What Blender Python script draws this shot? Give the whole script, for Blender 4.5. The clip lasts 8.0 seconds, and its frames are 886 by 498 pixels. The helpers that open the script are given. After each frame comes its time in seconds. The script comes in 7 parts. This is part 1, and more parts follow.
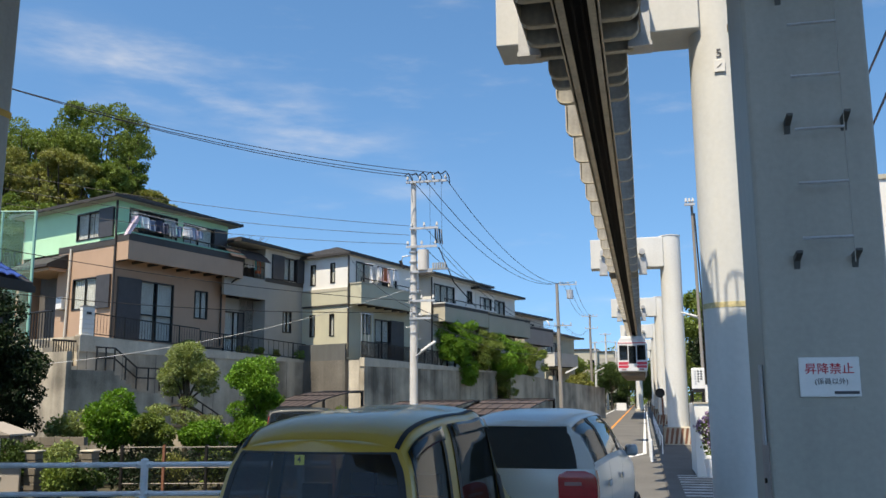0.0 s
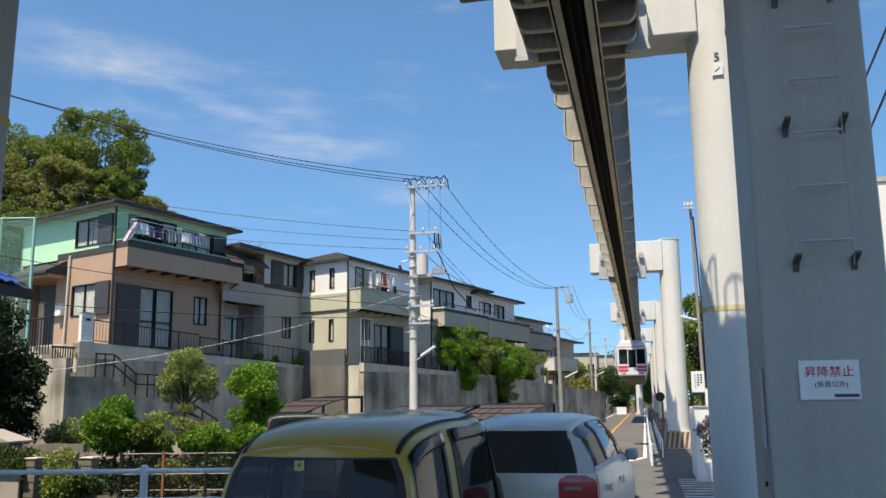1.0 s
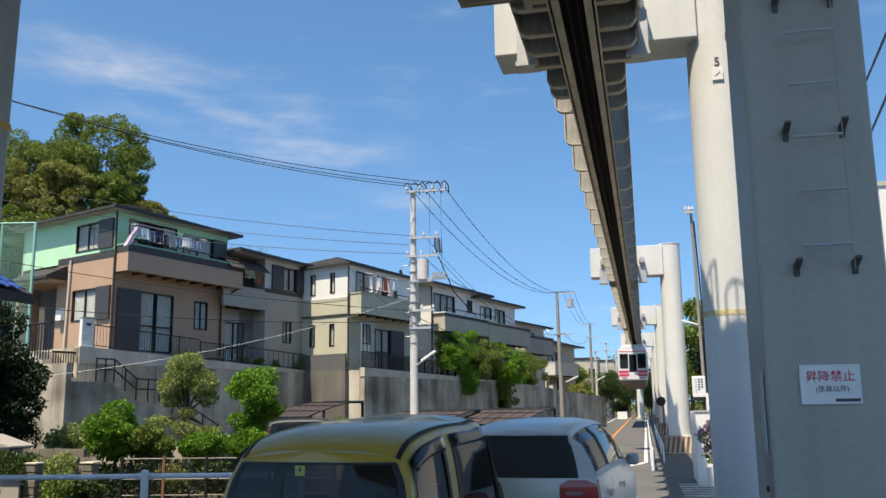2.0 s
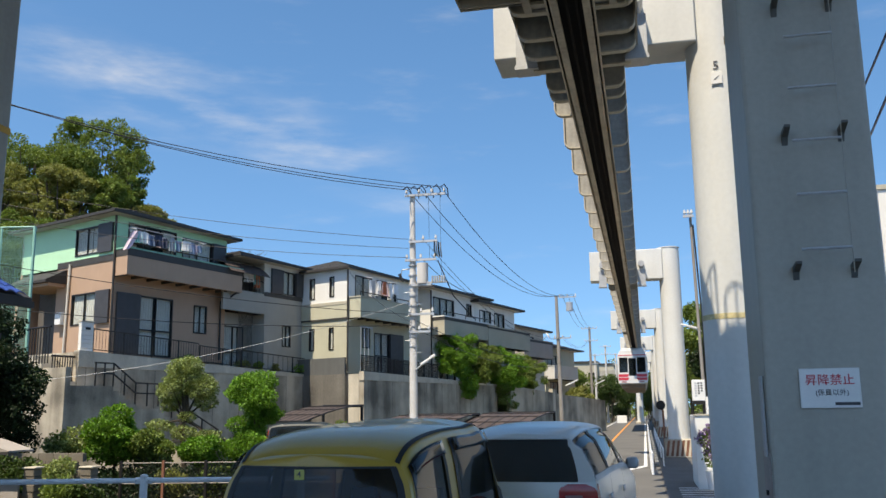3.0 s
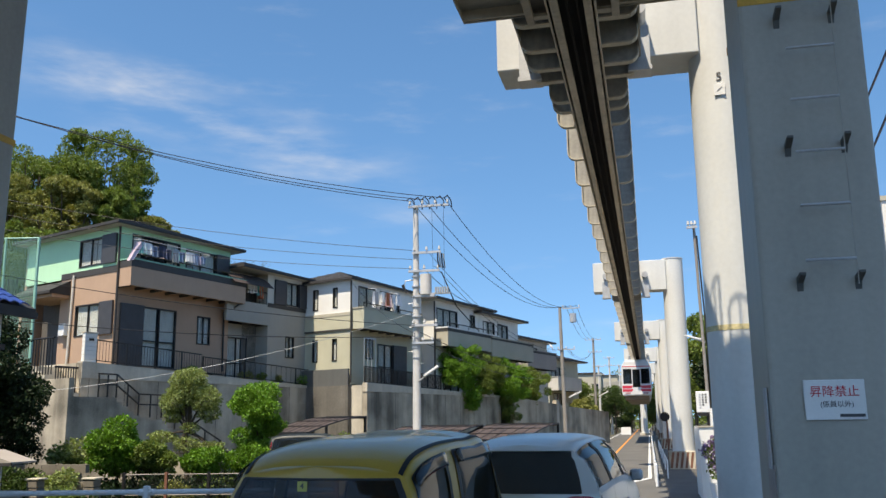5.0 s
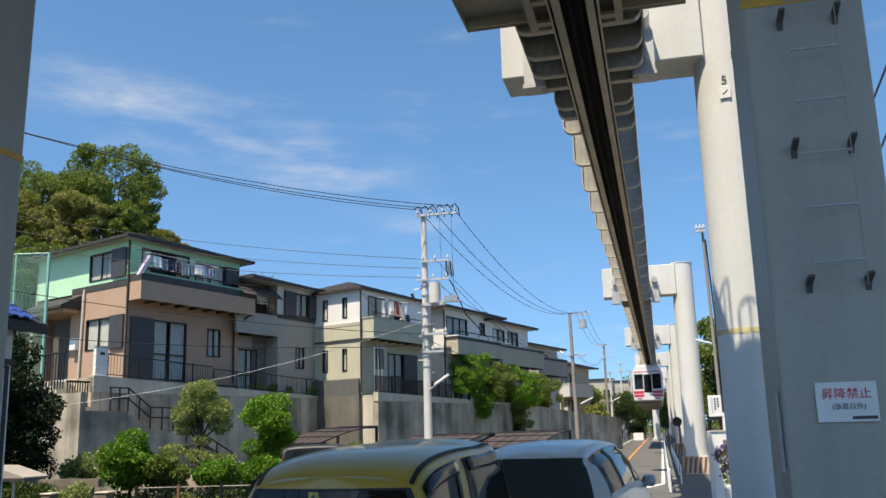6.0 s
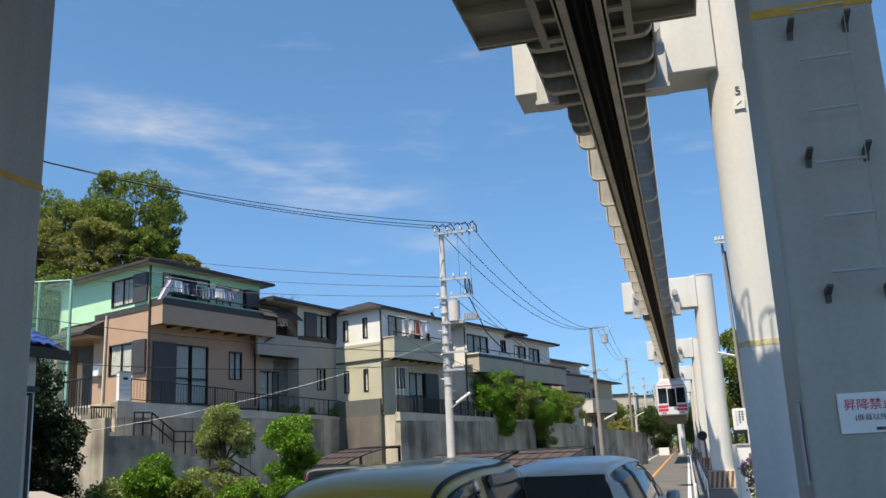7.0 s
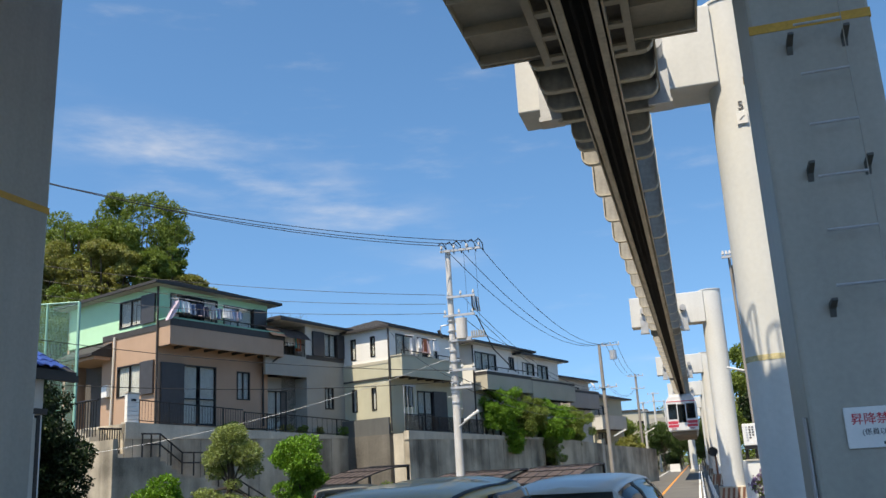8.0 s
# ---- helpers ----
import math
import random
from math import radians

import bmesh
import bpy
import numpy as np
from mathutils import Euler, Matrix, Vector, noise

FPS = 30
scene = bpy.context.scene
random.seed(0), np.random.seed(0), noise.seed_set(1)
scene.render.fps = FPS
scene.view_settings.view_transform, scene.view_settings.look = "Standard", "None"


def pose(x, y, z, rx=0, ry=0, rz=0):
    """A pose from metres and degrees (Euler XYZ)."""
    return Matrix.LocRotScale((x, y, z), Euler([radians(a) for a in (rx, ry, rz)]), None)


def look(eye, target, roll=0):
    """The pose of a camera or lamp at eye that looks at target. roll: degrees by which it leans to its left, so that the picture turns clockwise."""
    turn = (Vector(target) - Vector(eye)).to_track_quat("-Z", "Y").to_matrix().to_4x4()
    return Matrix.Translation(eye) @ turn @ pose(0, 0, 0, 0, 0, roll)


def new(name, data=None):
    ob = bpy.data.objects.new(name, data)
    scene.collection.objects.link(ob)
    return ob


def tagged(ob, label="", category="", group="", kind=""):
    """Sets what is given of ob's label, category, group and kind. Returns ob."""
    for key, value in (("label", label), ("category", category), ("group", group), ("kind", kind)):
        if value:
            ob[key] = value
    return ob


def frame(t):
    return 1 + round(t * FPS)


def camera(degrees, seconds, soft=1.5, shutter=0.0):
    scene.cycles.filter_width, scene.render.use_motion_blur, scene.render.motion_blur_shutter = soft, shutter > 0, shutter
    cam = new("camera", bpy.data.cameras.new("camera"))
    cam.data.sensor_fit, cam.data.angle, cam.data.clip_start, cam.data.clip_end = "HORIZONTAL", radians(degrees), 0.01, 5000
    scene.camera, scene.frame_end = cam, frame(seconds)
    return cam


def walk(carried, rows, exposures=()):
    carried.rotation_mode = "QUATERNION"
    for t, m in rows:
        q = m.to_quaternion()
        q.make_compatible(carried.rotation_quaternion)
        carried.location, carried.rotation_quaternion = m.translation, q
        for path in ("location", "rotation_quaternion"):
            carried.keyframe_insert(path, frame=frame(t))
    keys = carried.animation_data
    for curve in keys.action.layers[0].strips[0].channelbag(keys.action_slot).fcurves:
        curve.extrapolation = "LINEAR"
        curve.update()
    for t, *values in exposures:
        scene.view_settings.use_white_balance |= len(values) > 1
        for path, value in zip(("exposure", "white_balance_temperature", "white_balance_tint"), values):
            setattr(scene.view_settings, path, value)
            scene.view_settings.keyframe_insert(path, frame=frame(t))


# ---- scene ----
cam = camera(53.7, 8.0)
PATH = [
    (0, 0, 0, 2.1, 99.54, 0.38, 12.80),
    (0.5, 0, 0, 2.1, 99.63, 0.44, 12.77),
    (1, 0, 0, 2.1, 99.85, 0.66, 12.79),
    (1.5, 0, 0, 2.1, 100.03, 0.67, 12.84),
    (3, 0, 0, 2.1, 100.40, 0.73, 12.80),
    (3.5, 0, 0, 2.1, 100.57, 0.69, 12.85),
    (4, 0, 0, 2.1, 100.69, 0.80, 12.91),
    (4.5, 0, 0, 2.1, 100.87, 0.59, 13.00),
    (6, 0.012, 0, 2.1, 101.68, 1.56, 13.77),
    (6.5, 0.035, 0, 2.1, 102.06, 2.13, 14.74),
    (7, 0.05, 0, 2.1, 102.91, 2.62, 15.29),
    (7.5, 0.068, 0, 2.1, 103.58, 2.95, 15.73),
    (8, 0.085, 0, 2.1, 104.09, 3.16, 15.91),
]
walk(cam, [(t, pose(*p)) for t, *p in PATH], ((0.0, 0.42, 8100, 9), (8.0, 0.42, 8100, 9)))

# ---- light: afternoon sun from behind and left, blue sky with thin cloud ----
CLOUD_N, CLOUD_T = (-0.384, 0.148, -0.911), (0.732, 0.650, -0.203)
SUN = Vector((-0.383, -0.924, 1.95)).normalized()
world = bpy.data.worlds.new("world")
scene.world = world
world.use_nodes = True
wn, wl = world.node_tree.nodes, world.node_tree.links
wn.clear()
sky = wn.new("ShaderNodeTexSky")
sky.sky_type, sky.sun_disc = "NISHITA", False
sky.sun_elevation, sky.sun_rotation = math.asin(SUN.z), math.atan2(SUN.x, SUN.y)
sky.air_density, sky.dust_density, sky.ozone_density = 0.8, 1.6, 3.0
sky.altitude = 1200
wtc = wn.new("ShaderNodeTexCoord")
# the air is clear: the pale band of the horizon lies low behind the rooftops
lift = wn.new("ShaderNodeMapping")
lift.inputs["Location"].default_value = (0.0, 0.0, 0.13)
lift.inputs["Scale"].default_value = (1.0, 1.0, 0.72)
wl.new(wtc.outputs["Generated"], lift.inputs["Vector"])
wl.new(lift.outputs["Vector"], sky.inputs["Vector"])


def world_math(kind, a, b_=None, vector=False):
    """A maths node on the sky's direction; numbers or sockets."""
    nd = wn.new("ShaderNodeVectorMath" if vector else "ShaderNodeMath")
    nd.operation = kind
    for i_, q_ in enumerate((a, b_)):
        if q_ is None:
            continue
        if isinstance(q_, bpy.types.NodeSocket):
            wl.new(q_, nd.inputs[i_])
        else:
            nd.inputs[i_].default_value = q_
    return nd.outputs["Value"]


def world_range(value, a0, a1, b0, b1):
    nd = wn.new("ShaderNodeMapRange")
    nd.interpolation_type = "SMOOTHSTEP"
    wl.new(value, nd.inputs["Value"])
    for k_, q_ in zip(("From Min", "From Max", "To Min", "To Max"), (a0, a1, b0, b1)):
        nd.inputs[k_].default_value = q_
    return nd.outputs["Result"]


# a long wisp of cirrus that falls from high on the left towards the street, and faint veils elsewhere
across = world_math("DOT_PRODUCT", wtc.outputs["Generated"], CLOUD_N, True)
along = world_math("DOT_PRODUCT", wtc.outputs["Generated"], CLOUD_T, True)
band = world_range(world_math("ABSOLUTE", across), 0.0, 0.055, 1.0, 0.0)
ends = world_math("MULTIPLY", world_range(along, -0.16, 0.05, 0.0, 1.0), world_range(along, 0.25, 0.46, 1.0, 0.0))
wmap = wn.new("ShaderNodeMapping")
wmap.inputs["Rotation"].default_value = (0.0, radians(28), radians(20))
wmap.inputs["Scale"].default_value = (4.5, 4.5, 19.0)
wnoi = wn.new("ShaderNodeTexNoise")
wnoi.inputs["Scale"].default_value, wnoi.inputs["Detail"].default_value, wnoi.inputs["Roughness"].default_value = 1.7, 8.0, 0.58
wl.new(wtc.outputs["Generated"], wmap.inputs["Vector"])
wl.new(wmap.outputs["Vector"], wnoi.inputs["Vector"])
wisp = world_math("MULTIPLY", world_math("MULTIPLY", band, ends), world_range(wnoi.outputs["Fac"], 0.34, 0.80, 0.0, 0.36))
veil = world_range(wnoi.outputs["Fac"], 0.56, 0.95, 0.0, 0.22)
wmix = wn.new("ShaderNodeMix")
wmix.data_type = "RGBA"
wmix.inputs[7].default_value = (6.0, 6.2, 6.6, 1)
wbg = wn.new("ShaderNodeBackground")
wbg.inputs["Strength"].default_value = 0.124
wout = wn.new("ShaderNodeOutputWorld")
wl.new(world_math("ADD", wisp, veil), wmix.inputs[0])
whsv = wn.new("ShaderNodeHueSaturation")
whsv.inputs["Hue"].default_value, whsv.inputs["Saturation"].default_value, whsv.inputs["Value"].default_value = 0.498, 1.22, 1.62
wl.new(sky.outputs["Color"], whsv.inputs["Color"])
wl.new(whsv.outputs["Color"], wmix.inputs[6])
wl.new(wmix.outputs[2], wbg.inputs["Color"])
wl.new(wbg.outputs["Background"], wout.inputs["Surface"])
sun_data = bpy.data.lights.new("sun", "SUN")
sun_data.energy, sun_data.angle, sun_data.color = 4.8, radians(0.53), (1.0, 0.975, 0.935)
sun = new("sun", sun_data)
sun.matrix_world = look((0, 0, 60), Vector((0, 0, 60)) - SUN)


# ---- materials ----
def mat(name, col, rough=0.7, metal=0.0, var=0.12, scale=3.0, fine=40.0, bump=0.05, coat=0.0, streak=0.0, drips=1.6, island=0.0, obj=0.0, spec=0.5, spread_=0.3, grain=0.4):
    """A painted, cast or woven surface: base colour varied at two scales, fine relief, and rain streaks where asked."""
    m = bpy.data.materials.new(name)
    m.use_nodes = True
    n, l = m.node_tree.nodes, m.node_tree.links
    b = n["Principled BSDF"]
    tc = n.new("ShaderNodeTexCoord")
    n1, n2 = n.new("ShaderNodeTexNoise"), n.new("ShaderNodeTexNoise")
    n1.inputs["Scale"].default_value, n1.inputs["Detail"].default_value = scale, 5.0
    n2.inputs["Scale"].default_value, n2.inputs["Detail"].default_value = fine, 3.0
    l.new(tc.outputs["Object"], n1.inputs["Vector"])
    l.new(tc.outputs["Object"], n2.inputs["Vector"])
    add = n.new("ShaderNodeMath")
    add.operation = "MULTIPLY_ADD"
    add.inputs[1].default_value, add.inputs[2].default_value = grain, 0.0
    l.new(n2.outputs["Fac"], add.inputs[0])
    sm = n.new("ShaderNodeMath")
    sm.operation = "MULTIPLY_ADD"
    sm.inputs[1].default_value = 1.0 - grain
    l.new(n1.outputs["Fac"], sm.inputs[0])
    l.new(add.outputs[0], sm.inputs[2])
    last = sm.outputs[0]
    if streak:
        mp = n.new("ShaderNodeMapping")
        mp.inputs["Scale"].default_value = (2.6, 2.6, 0.16)
        n3 = n.new("ShaderNodeTexNoise")
        n3.inputs["Scale"].default_value, n3.inputs["Detail"].default_value = drips, 6.0
        l.new(tc.outputs["Object"], mp.inputs["Vector"])
        l.new(mp.outputs["Vector"], n3.inputs["Vector"])
        s3 = n.new("ShaderNodeMath")
        s3.operation = "MULTIPLY_ADD"
        s3.inputs[1].default_value = streak
        l.new(n3.outputs["Fac"], s3.inputs[0])
        sub = n.new("ShaderNodeMath")
        sub.operation = "MULTIPLY_ADD"
        sub.inputs[1].default_value, sub.inputs[2].default_value = 1.0, -0.5 * streak
        l.new(last, sub.inputs[0])
        l.new(sub.outputs[0], s3.inputs[2])
        last = s3.outputs[0]
    for amount, node, out in ((island, "ShaderNodeNewGeometry", "Random Per Island"), (obj, "ShaderNodeObjectInfo", "Random")):
        if amount:
            g = n.new(node)
            a = n.new("ShaderNodeMath")
            a.operation = "MULTIPLY_ADD"
            a.inputs[1].default_value = amount
            l.new(g.outputs[out], a.inputs[0])
            o = n.new("ShaderNodeMath")
            o.operation = "ADD"
            o.inputs[1].default_value = -0.5 * amount
            l.new(last, o.inputs[0])
            l.new(o.outputs[0], a.inputs[2])
            last = a.outputs[0]
    ramp = n.new("ShaderNodeValToRGB")
    e = ramp.color_ramp.elements
    e[0].position, e[1].position = 0.5 - spread_, 0.5 + spread_
    e[0].color = (*[max(c * (1 - 1.6 * var), 0.0) for c in col], 1)
    e[1].color = (*[min(c * (1 + 1.6 * var), 0.95) for c in col], 1)
    l.new(last, ramp.inputs["Fac"])
    l.new(ramp.outputs["Color"], b.inputs["Base Color"])
    b.inputs["Roughness"].default_value, b.inputs["Metallic"].default_value = rough, metal
    b.inputs["Coat Weight"].default_value, b.inputs["Coat Roughness"].default_value = coat, 0.04
    b.inputs["Specular IOR Level"].default_value = spec
    if bump:
        bp = n.new("ShaderNodeBump")
        bp.inputs["Strength"].default_value, bp.inputs["Distance"].default_value = bump, 0.02
        l.new(n2.outputs["Fac"], bp.inputs["Height"])
        l.new(bp.outputs["Normal"], b.inputs["Normal"])
    return m


def leaf_mat(name, col, thin=0.24):
    """Foliage: each leaf of its own green, some light passing through."""
    m = mat(name, col, rough=0.5, var=0.3, scale=0.8, fine=8.0, bump=0.0, island=0.9)
    m.node_tree.nodes["Principled BSDF"].inputs["Specular IOR Level"].default_value = 0.25
    n, l = m.node_tree.nodes, m.node_tree.links
    tr, mx = n.new("ShaderNodeBsdfTranslucent"), n.new("ShaderNodeMixShader")
    tr.inputs["Color"].default_value = (col[0] * 1.5, col[1] * 1.5, col[2] * 0.7, 1)
    mx.inputs[0].default_value = thin
    l.new(n["Principled BSDF"].outputs[0], mx.inputs[1])
    l.new(tr.outputs[0], mx.inputs[2])
    l.new(mx.outputs[0], n["Material Output"].inputs["Surface"])
    return m


def glass_mat(name, col=(0.02, 0.025, 0.03), clear=0.55):
    """Window glass: clear with a glossy face."""
    m = bpy.data.materials.new(name)
    m.use_nodes = True
    n, l = m.node_tree.nodes, m.node_tree.links
    b = n["Principled BSDF"]
    b.inputs["Base Color"].default_value, b.inputs["Roughness"].default_value = (*col, 1), 0.03
    b.inputs["Specular IOR Level"].default_value = 0.36
    tp, mx = n.new("ShaderNodeBsdfTransparent"), n.new("ShaderNodeMixShader")
    tp.inputs["Color"].default_value = (0.95, 0.97, 0.97, 1)
    mx.inputs[0].default_value = clear
    l.new(b.outputs[0], mx.inputs[1])
    l.new(tp.outputs[0], mx.inputs[2])
    l.new(mx.outputs[0], n["Material Output"].inputs["Surface"])
    return m


ASPHALT = mat("asphalt", (0.115, 0.11, 0.10), 0.9, var=0.3, scale=0.5, fine=60, bump=0.3)
PAVING = mat("paving", (0.105, 0.098, 0.088), 0.9, var=0.25, scale=0.8, fine=50, bump=0.25)
SOIL = mat("soil", (0.065, 0.06, 0.035), 0.95, var=0.4, scale=0.4, fine=12, bump=0.4)
PAINT_WHITE = mat("road_paint_white", (0.68, 0.68, 0.66), 0.7, var=0.18, scale=3, fine=50)
# pale tone of the sunlight stripes on the footpath
SUN_STRIPE = mat("sun_stripe_tone", (0.42, 0.41, 0.39), 0.8, var=0.4, scale=2, fine=40, spread_=0.2)
PAINT_ORANGE = mat("road_paint_orange", (0.72, 0.27, 0.03), 0.7, var=0.2, scale=2, fine=50)
STEEL_PALE = mat("pale_steel_paint", (0.64, 0.64, 0.61), 0.6, var=0.07, scale=0.7, fine=14, bump=0.03, streak=0.35)
STEEL_LEG = mat("grey_steel_paint", (0.385, 0.36, 0.305), 0.5, var=0.11, scale=0.8, fine=20, bump=0.03, streak=0.55)
GIRDER = mat("girder_paint", (0.41, 0.375, 0.31), 0.55, var=0.16, scale=1.4, fine=16, bump=0.05, streak=0.3)
# near black holds the slot's shade; end blocks and bogie hangers use it too
GIRDER_BLACK = mat("near_black_girder", (0.016, 0.015, 0.014), 0.85, var=0.4, scale=1.2, fine=10)
FLANGE = mat("beige_flange_paint", (0.54, 0.49, 0.40), 0.6, var=0.28, scale=1.6, fine=14, bump=0.05, streak=0.2)
RIB_PLATE = mat("grey_rib_paint", (0.38, 0.365, 0.33), 0.75, var=0.3, scale=1.6, fine=12, bump=0.05, streak=0.4)
# dark brown puts the shade between the ribs into the colour
RECESS = mat("recess_shade_paint", (0.14, 0.115, 0.09), 0.8, var=0.35, scale=1.2, fine=10)
KERB = mat("kerb_concrete", (0.20, 0.195, 0.18), 0.92, var=0.25, scale=1.5, fine=30, bump=0.2)
LATTICE = mat("dark_lattice_wood", (0.055, 0.045, 0.038), 0.85, var=0.3, scale=3, fine=25)
YELLOW_WORN = mat("worn_yellow_ring", (0.58, 0.49, 0.26), 0.7, var=0.4, scale=5, fine=40)
YELLOW_BAND = mat("yellow_band", (0.62, 0.33, 0.045), 0.6, var=0.2, scale=4, fine=40)
CONCRETE = mat("weathered_concrete", (0.36, 0.315, 0.245), 0.92, var=0.36, scale=0.5, fine=18, bump=0.3, streak=0.9, drips=0.36, spread_=0.19, grain=0.12)
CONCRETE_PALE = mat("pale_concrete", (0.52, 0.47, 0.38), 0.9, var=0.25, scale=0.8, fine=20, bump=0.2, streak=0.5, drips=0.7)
POLE_GREY = mat("concrete_pole", (0.58, 0.56, 0.53), 0.85, var=0.18, scale=1.2, fine=30, bump=0.15, streak=0.4)
POLE_BROWN = mat("dark_pole", (0.27, 0.25, 0.23), 0.85, var=0.2, scale=1.2, fine=30, bump=0.15)
METAL_GREY = mat("galvanised_metal", (0.5, 0.51, 0.52), 0.5, 0.4, var=0.15, scale=5, fine=40)
WHITE_RAIL = mat("white_rail_paint", (0.78, 0.79, 0.79), 0.45, var=0.12, scale=3, fine=40, streak=0.3)
DARK_METAL = mat("dark_bronze_metal", (0.022, 0.02, 0.019), 0.45, 0.3, var=0.2, scale=5, fine=30)
BLACK = mat("black_rubber", (0.012, 0.012, 0.013), 0.6, var=0.2, scale=5, fine=30)
CABLE = mat("cable_sheath", (0.014, 0.014, 0.017), 0.6, var=0.2, scale=2, fine=20)
CABLE_PURPLE = mat("old_blue_cable", (0.05, 0.04, 0.10), 0.6, var=0.2, scale=2, fine=20)
CERAMIC = mat("insulator_ceramic", (0.55, 0.55, 0.53), 0.25, var=0.1, scale=6, fine=40)
ROOF_DARK = mat("dark_slate_roof", (0.038, 0.036, 0.036), 0.8, var=0.25, scale=2, fine=25, bump=0.2, island=0.35)
ROOF_BLUE = mat("blue_glazed_tile", (0.035, 0.075, 0.30), 0.25, var=0.2, scale=3, fine=20, obj=0.4)
EAVE = mat("eave_board", (0.04, 0.037, 0.035), 0.7, var=0.15, scale=3, fine=30)
SOFFIT = mat("soffit_board", (0.45, 0.44, 0.41), 0.8, var=0.1, scale=2, fine=30)
TAN = mat("tan_stucco", (0.45, 0.30, 0.21), 0.92, var=0.08, scale=0.9, fine=35, bump=0.25, streak=0.25)
MINT = mat("mint_green_stucco", (0.45, 0.75, 0.50), 0.9, var=0.06, scale=0.9, fine=35, bump=0.2, streak=0.15)
MINT_TRIM = mat("green_cap_paint", (0.20, 0.42, 0.30), 0.6, var=0.12, scale=3, fine=35)
GREY_STUCCO = mat("grey_stucco", (0.357, 0.340, 0.299), 0.92, var=0.08, scale=0.9, fine=35, bump=0.25, streak=0.25)
CREAM = mat("cream_stucco", (0.60, 0.57, 0.50), 0.9, var=0.07, scale=0.9, fine=35, bump=0.2, streak=0.2)
WHITE_STUCCO = mat("white_stucco", (0.76, 0.75, 0.71), 0.9, var=0.06, scale=0.9, fine=35, bump=0.2, streak=0.2)
BEIGE = mat("beige_green_stucco", (0.50, 0.48, 0.36), 0.92, var=0.08, scale=0.9, fine=35, bump=0.25, streak=0.25)
PALE_GREY = mat("pale_grey_stucco", (0.452, 0.420, 0.334), 0.92, var=0.08, scale=0.9, fine=35, bump=0.25, streak=0.25)
TAUPE = mat("taupe_stucco", (0.36, 0.32, 0.28), 0.92, var=0.08, scale=0.9, fine=35, bump=0.25, streak=0.25)
DARK_BAND = mat("dark_trim_board", (0.05, 0.047, 0.045), 0.7, var=0.2, scale=3, fine=30)
# stained concrete, darkened by the shade that lies on the return wall
CONCRETE_SHADED = mat("shaded_stained_concrete", (0.12, 0.11, 0.095), 0.92, var=0.5, scale=0.45, fine=18, bump=0.3, streak=0.6, drips=0.6)
SCREEN = mat("dark_grey_render", (0.11, 0.113, 0.11), 0.9, var=0.15, scale=0.9, fine=35, bump=0.25, streak=0.3)
SHUTTER = mat("dark_storm_shutter", (0.05, 0.05, 0.055), 0.55, var=0.2, scale=3, fine=30)
CURTAIN = mat("pale_curtain", (0.80, 0.77, 0.70), 0.95, var=0.16, scale=4, fine=20, bump=0.1)
ROOM = mat("room_shade", (0.12, 0.11, 0.10), 0.95, var=0.2, scale=1, fine=10)
GLASS = glass_mat("window_glass", clear=0.90)
CAR_GLASS = glass_mat("car_glass", (0.010, 0.014, 0.016), 0.25)
POLYCARB = mat("brown_polycarbonate", (0.085, 0.066, 0.06), 0.6, spec=0.15, var=0.2, scale=1.5, fine=20)
VAN_YELLOW = mat("mustard_car_paint", (0.48, 0.285, 0.04), 0.38, var=0.06, scale=3, fine=60, bump=0.0, coat=0.5)
SUV_SILVER = mat("silver_white_car_paint", (0.68, 0.665, 0.615), 0.3, 0.1, var=0.04, scale=3, fine=80, bump=0.0, coat=0.2)
DARK_PAINT = mat("dark_green_car_paint", (0.012, 0.018, 0.018), 0.5, var=0.1, scale=3, fine=60, bump=0.0, coat=0.15)
RED_LENS = mat("red_tail_lens", (0.50, 0.015, 0.022), 0.2, var=0.2, scale=6, fine=50, bump=0.0, coat=0.6)
CLEAR_LENS = mat("clear_lens", (0.42, 0.22, 0.22), 0.12, var=0.15, scale=6, fine=50, bump=0.0, coat=0.6)
SEAT = mat("car_seat_cloth", (0.07, 0.07, 0.075), 0.95, var=0.2, scale=4, fine=60)
SIGN_WHITE = mat("sign_enamel_white", (0.76, 0.755, 0.73), 0.4, var=0.05, scale=4, fine=40)
SIGN_RED = mat("sign_red_ink", (0.62, 0.03, 0.05), 0.6, var=0.1, scale=6, fine=40)
SIGN_BLACK = mat("sign_black_ink", (0.06, 0.06, 0.065), 0.6, var=0.1, scale=6, fine=40)
STRAP = mat("pinkish_primer", (0.42, 0.34, 0.30), 0.7, var=0.2, scale=3, fine=30, streak=0.4)
STICKER = mat("yellow_sticker", (0.45, 0.42, 0.10), 0.5, var=0.1, scale=8, fine=40)
TRAIN_WHITE = mat("train_white_paint", (0.70, 0.71, 0.72), 0.35, var=0.06, scale=1, fine=20, coat=0.3)
TRAIN_RED = mat("train_red_paint", (0.62, 0.04, 0.07), 0.35, var=0.1, scale=1, fine=20, coat=0.3)
TRAIN_SKIRT = mat("dusty_train_underside", (0.25, 0.21, 0.17), 0.8, var=0.3, scale=1, fine=12)
TERRACOTTA = mat("terracotta_paint", (0.20, 0.085, 0.05), 0.7, var=0.25, scale=3, fine=30)
BARK = mat("bark", (0.09, 0.07, 0.05), 0.95, var=0.35, scale=4, fine=25, bump=0.6)
NET_GREEN = mat("green_net_post", (0.25, 0.50, 0.40), 0.5, var=0.12, scale=3, fine=30)
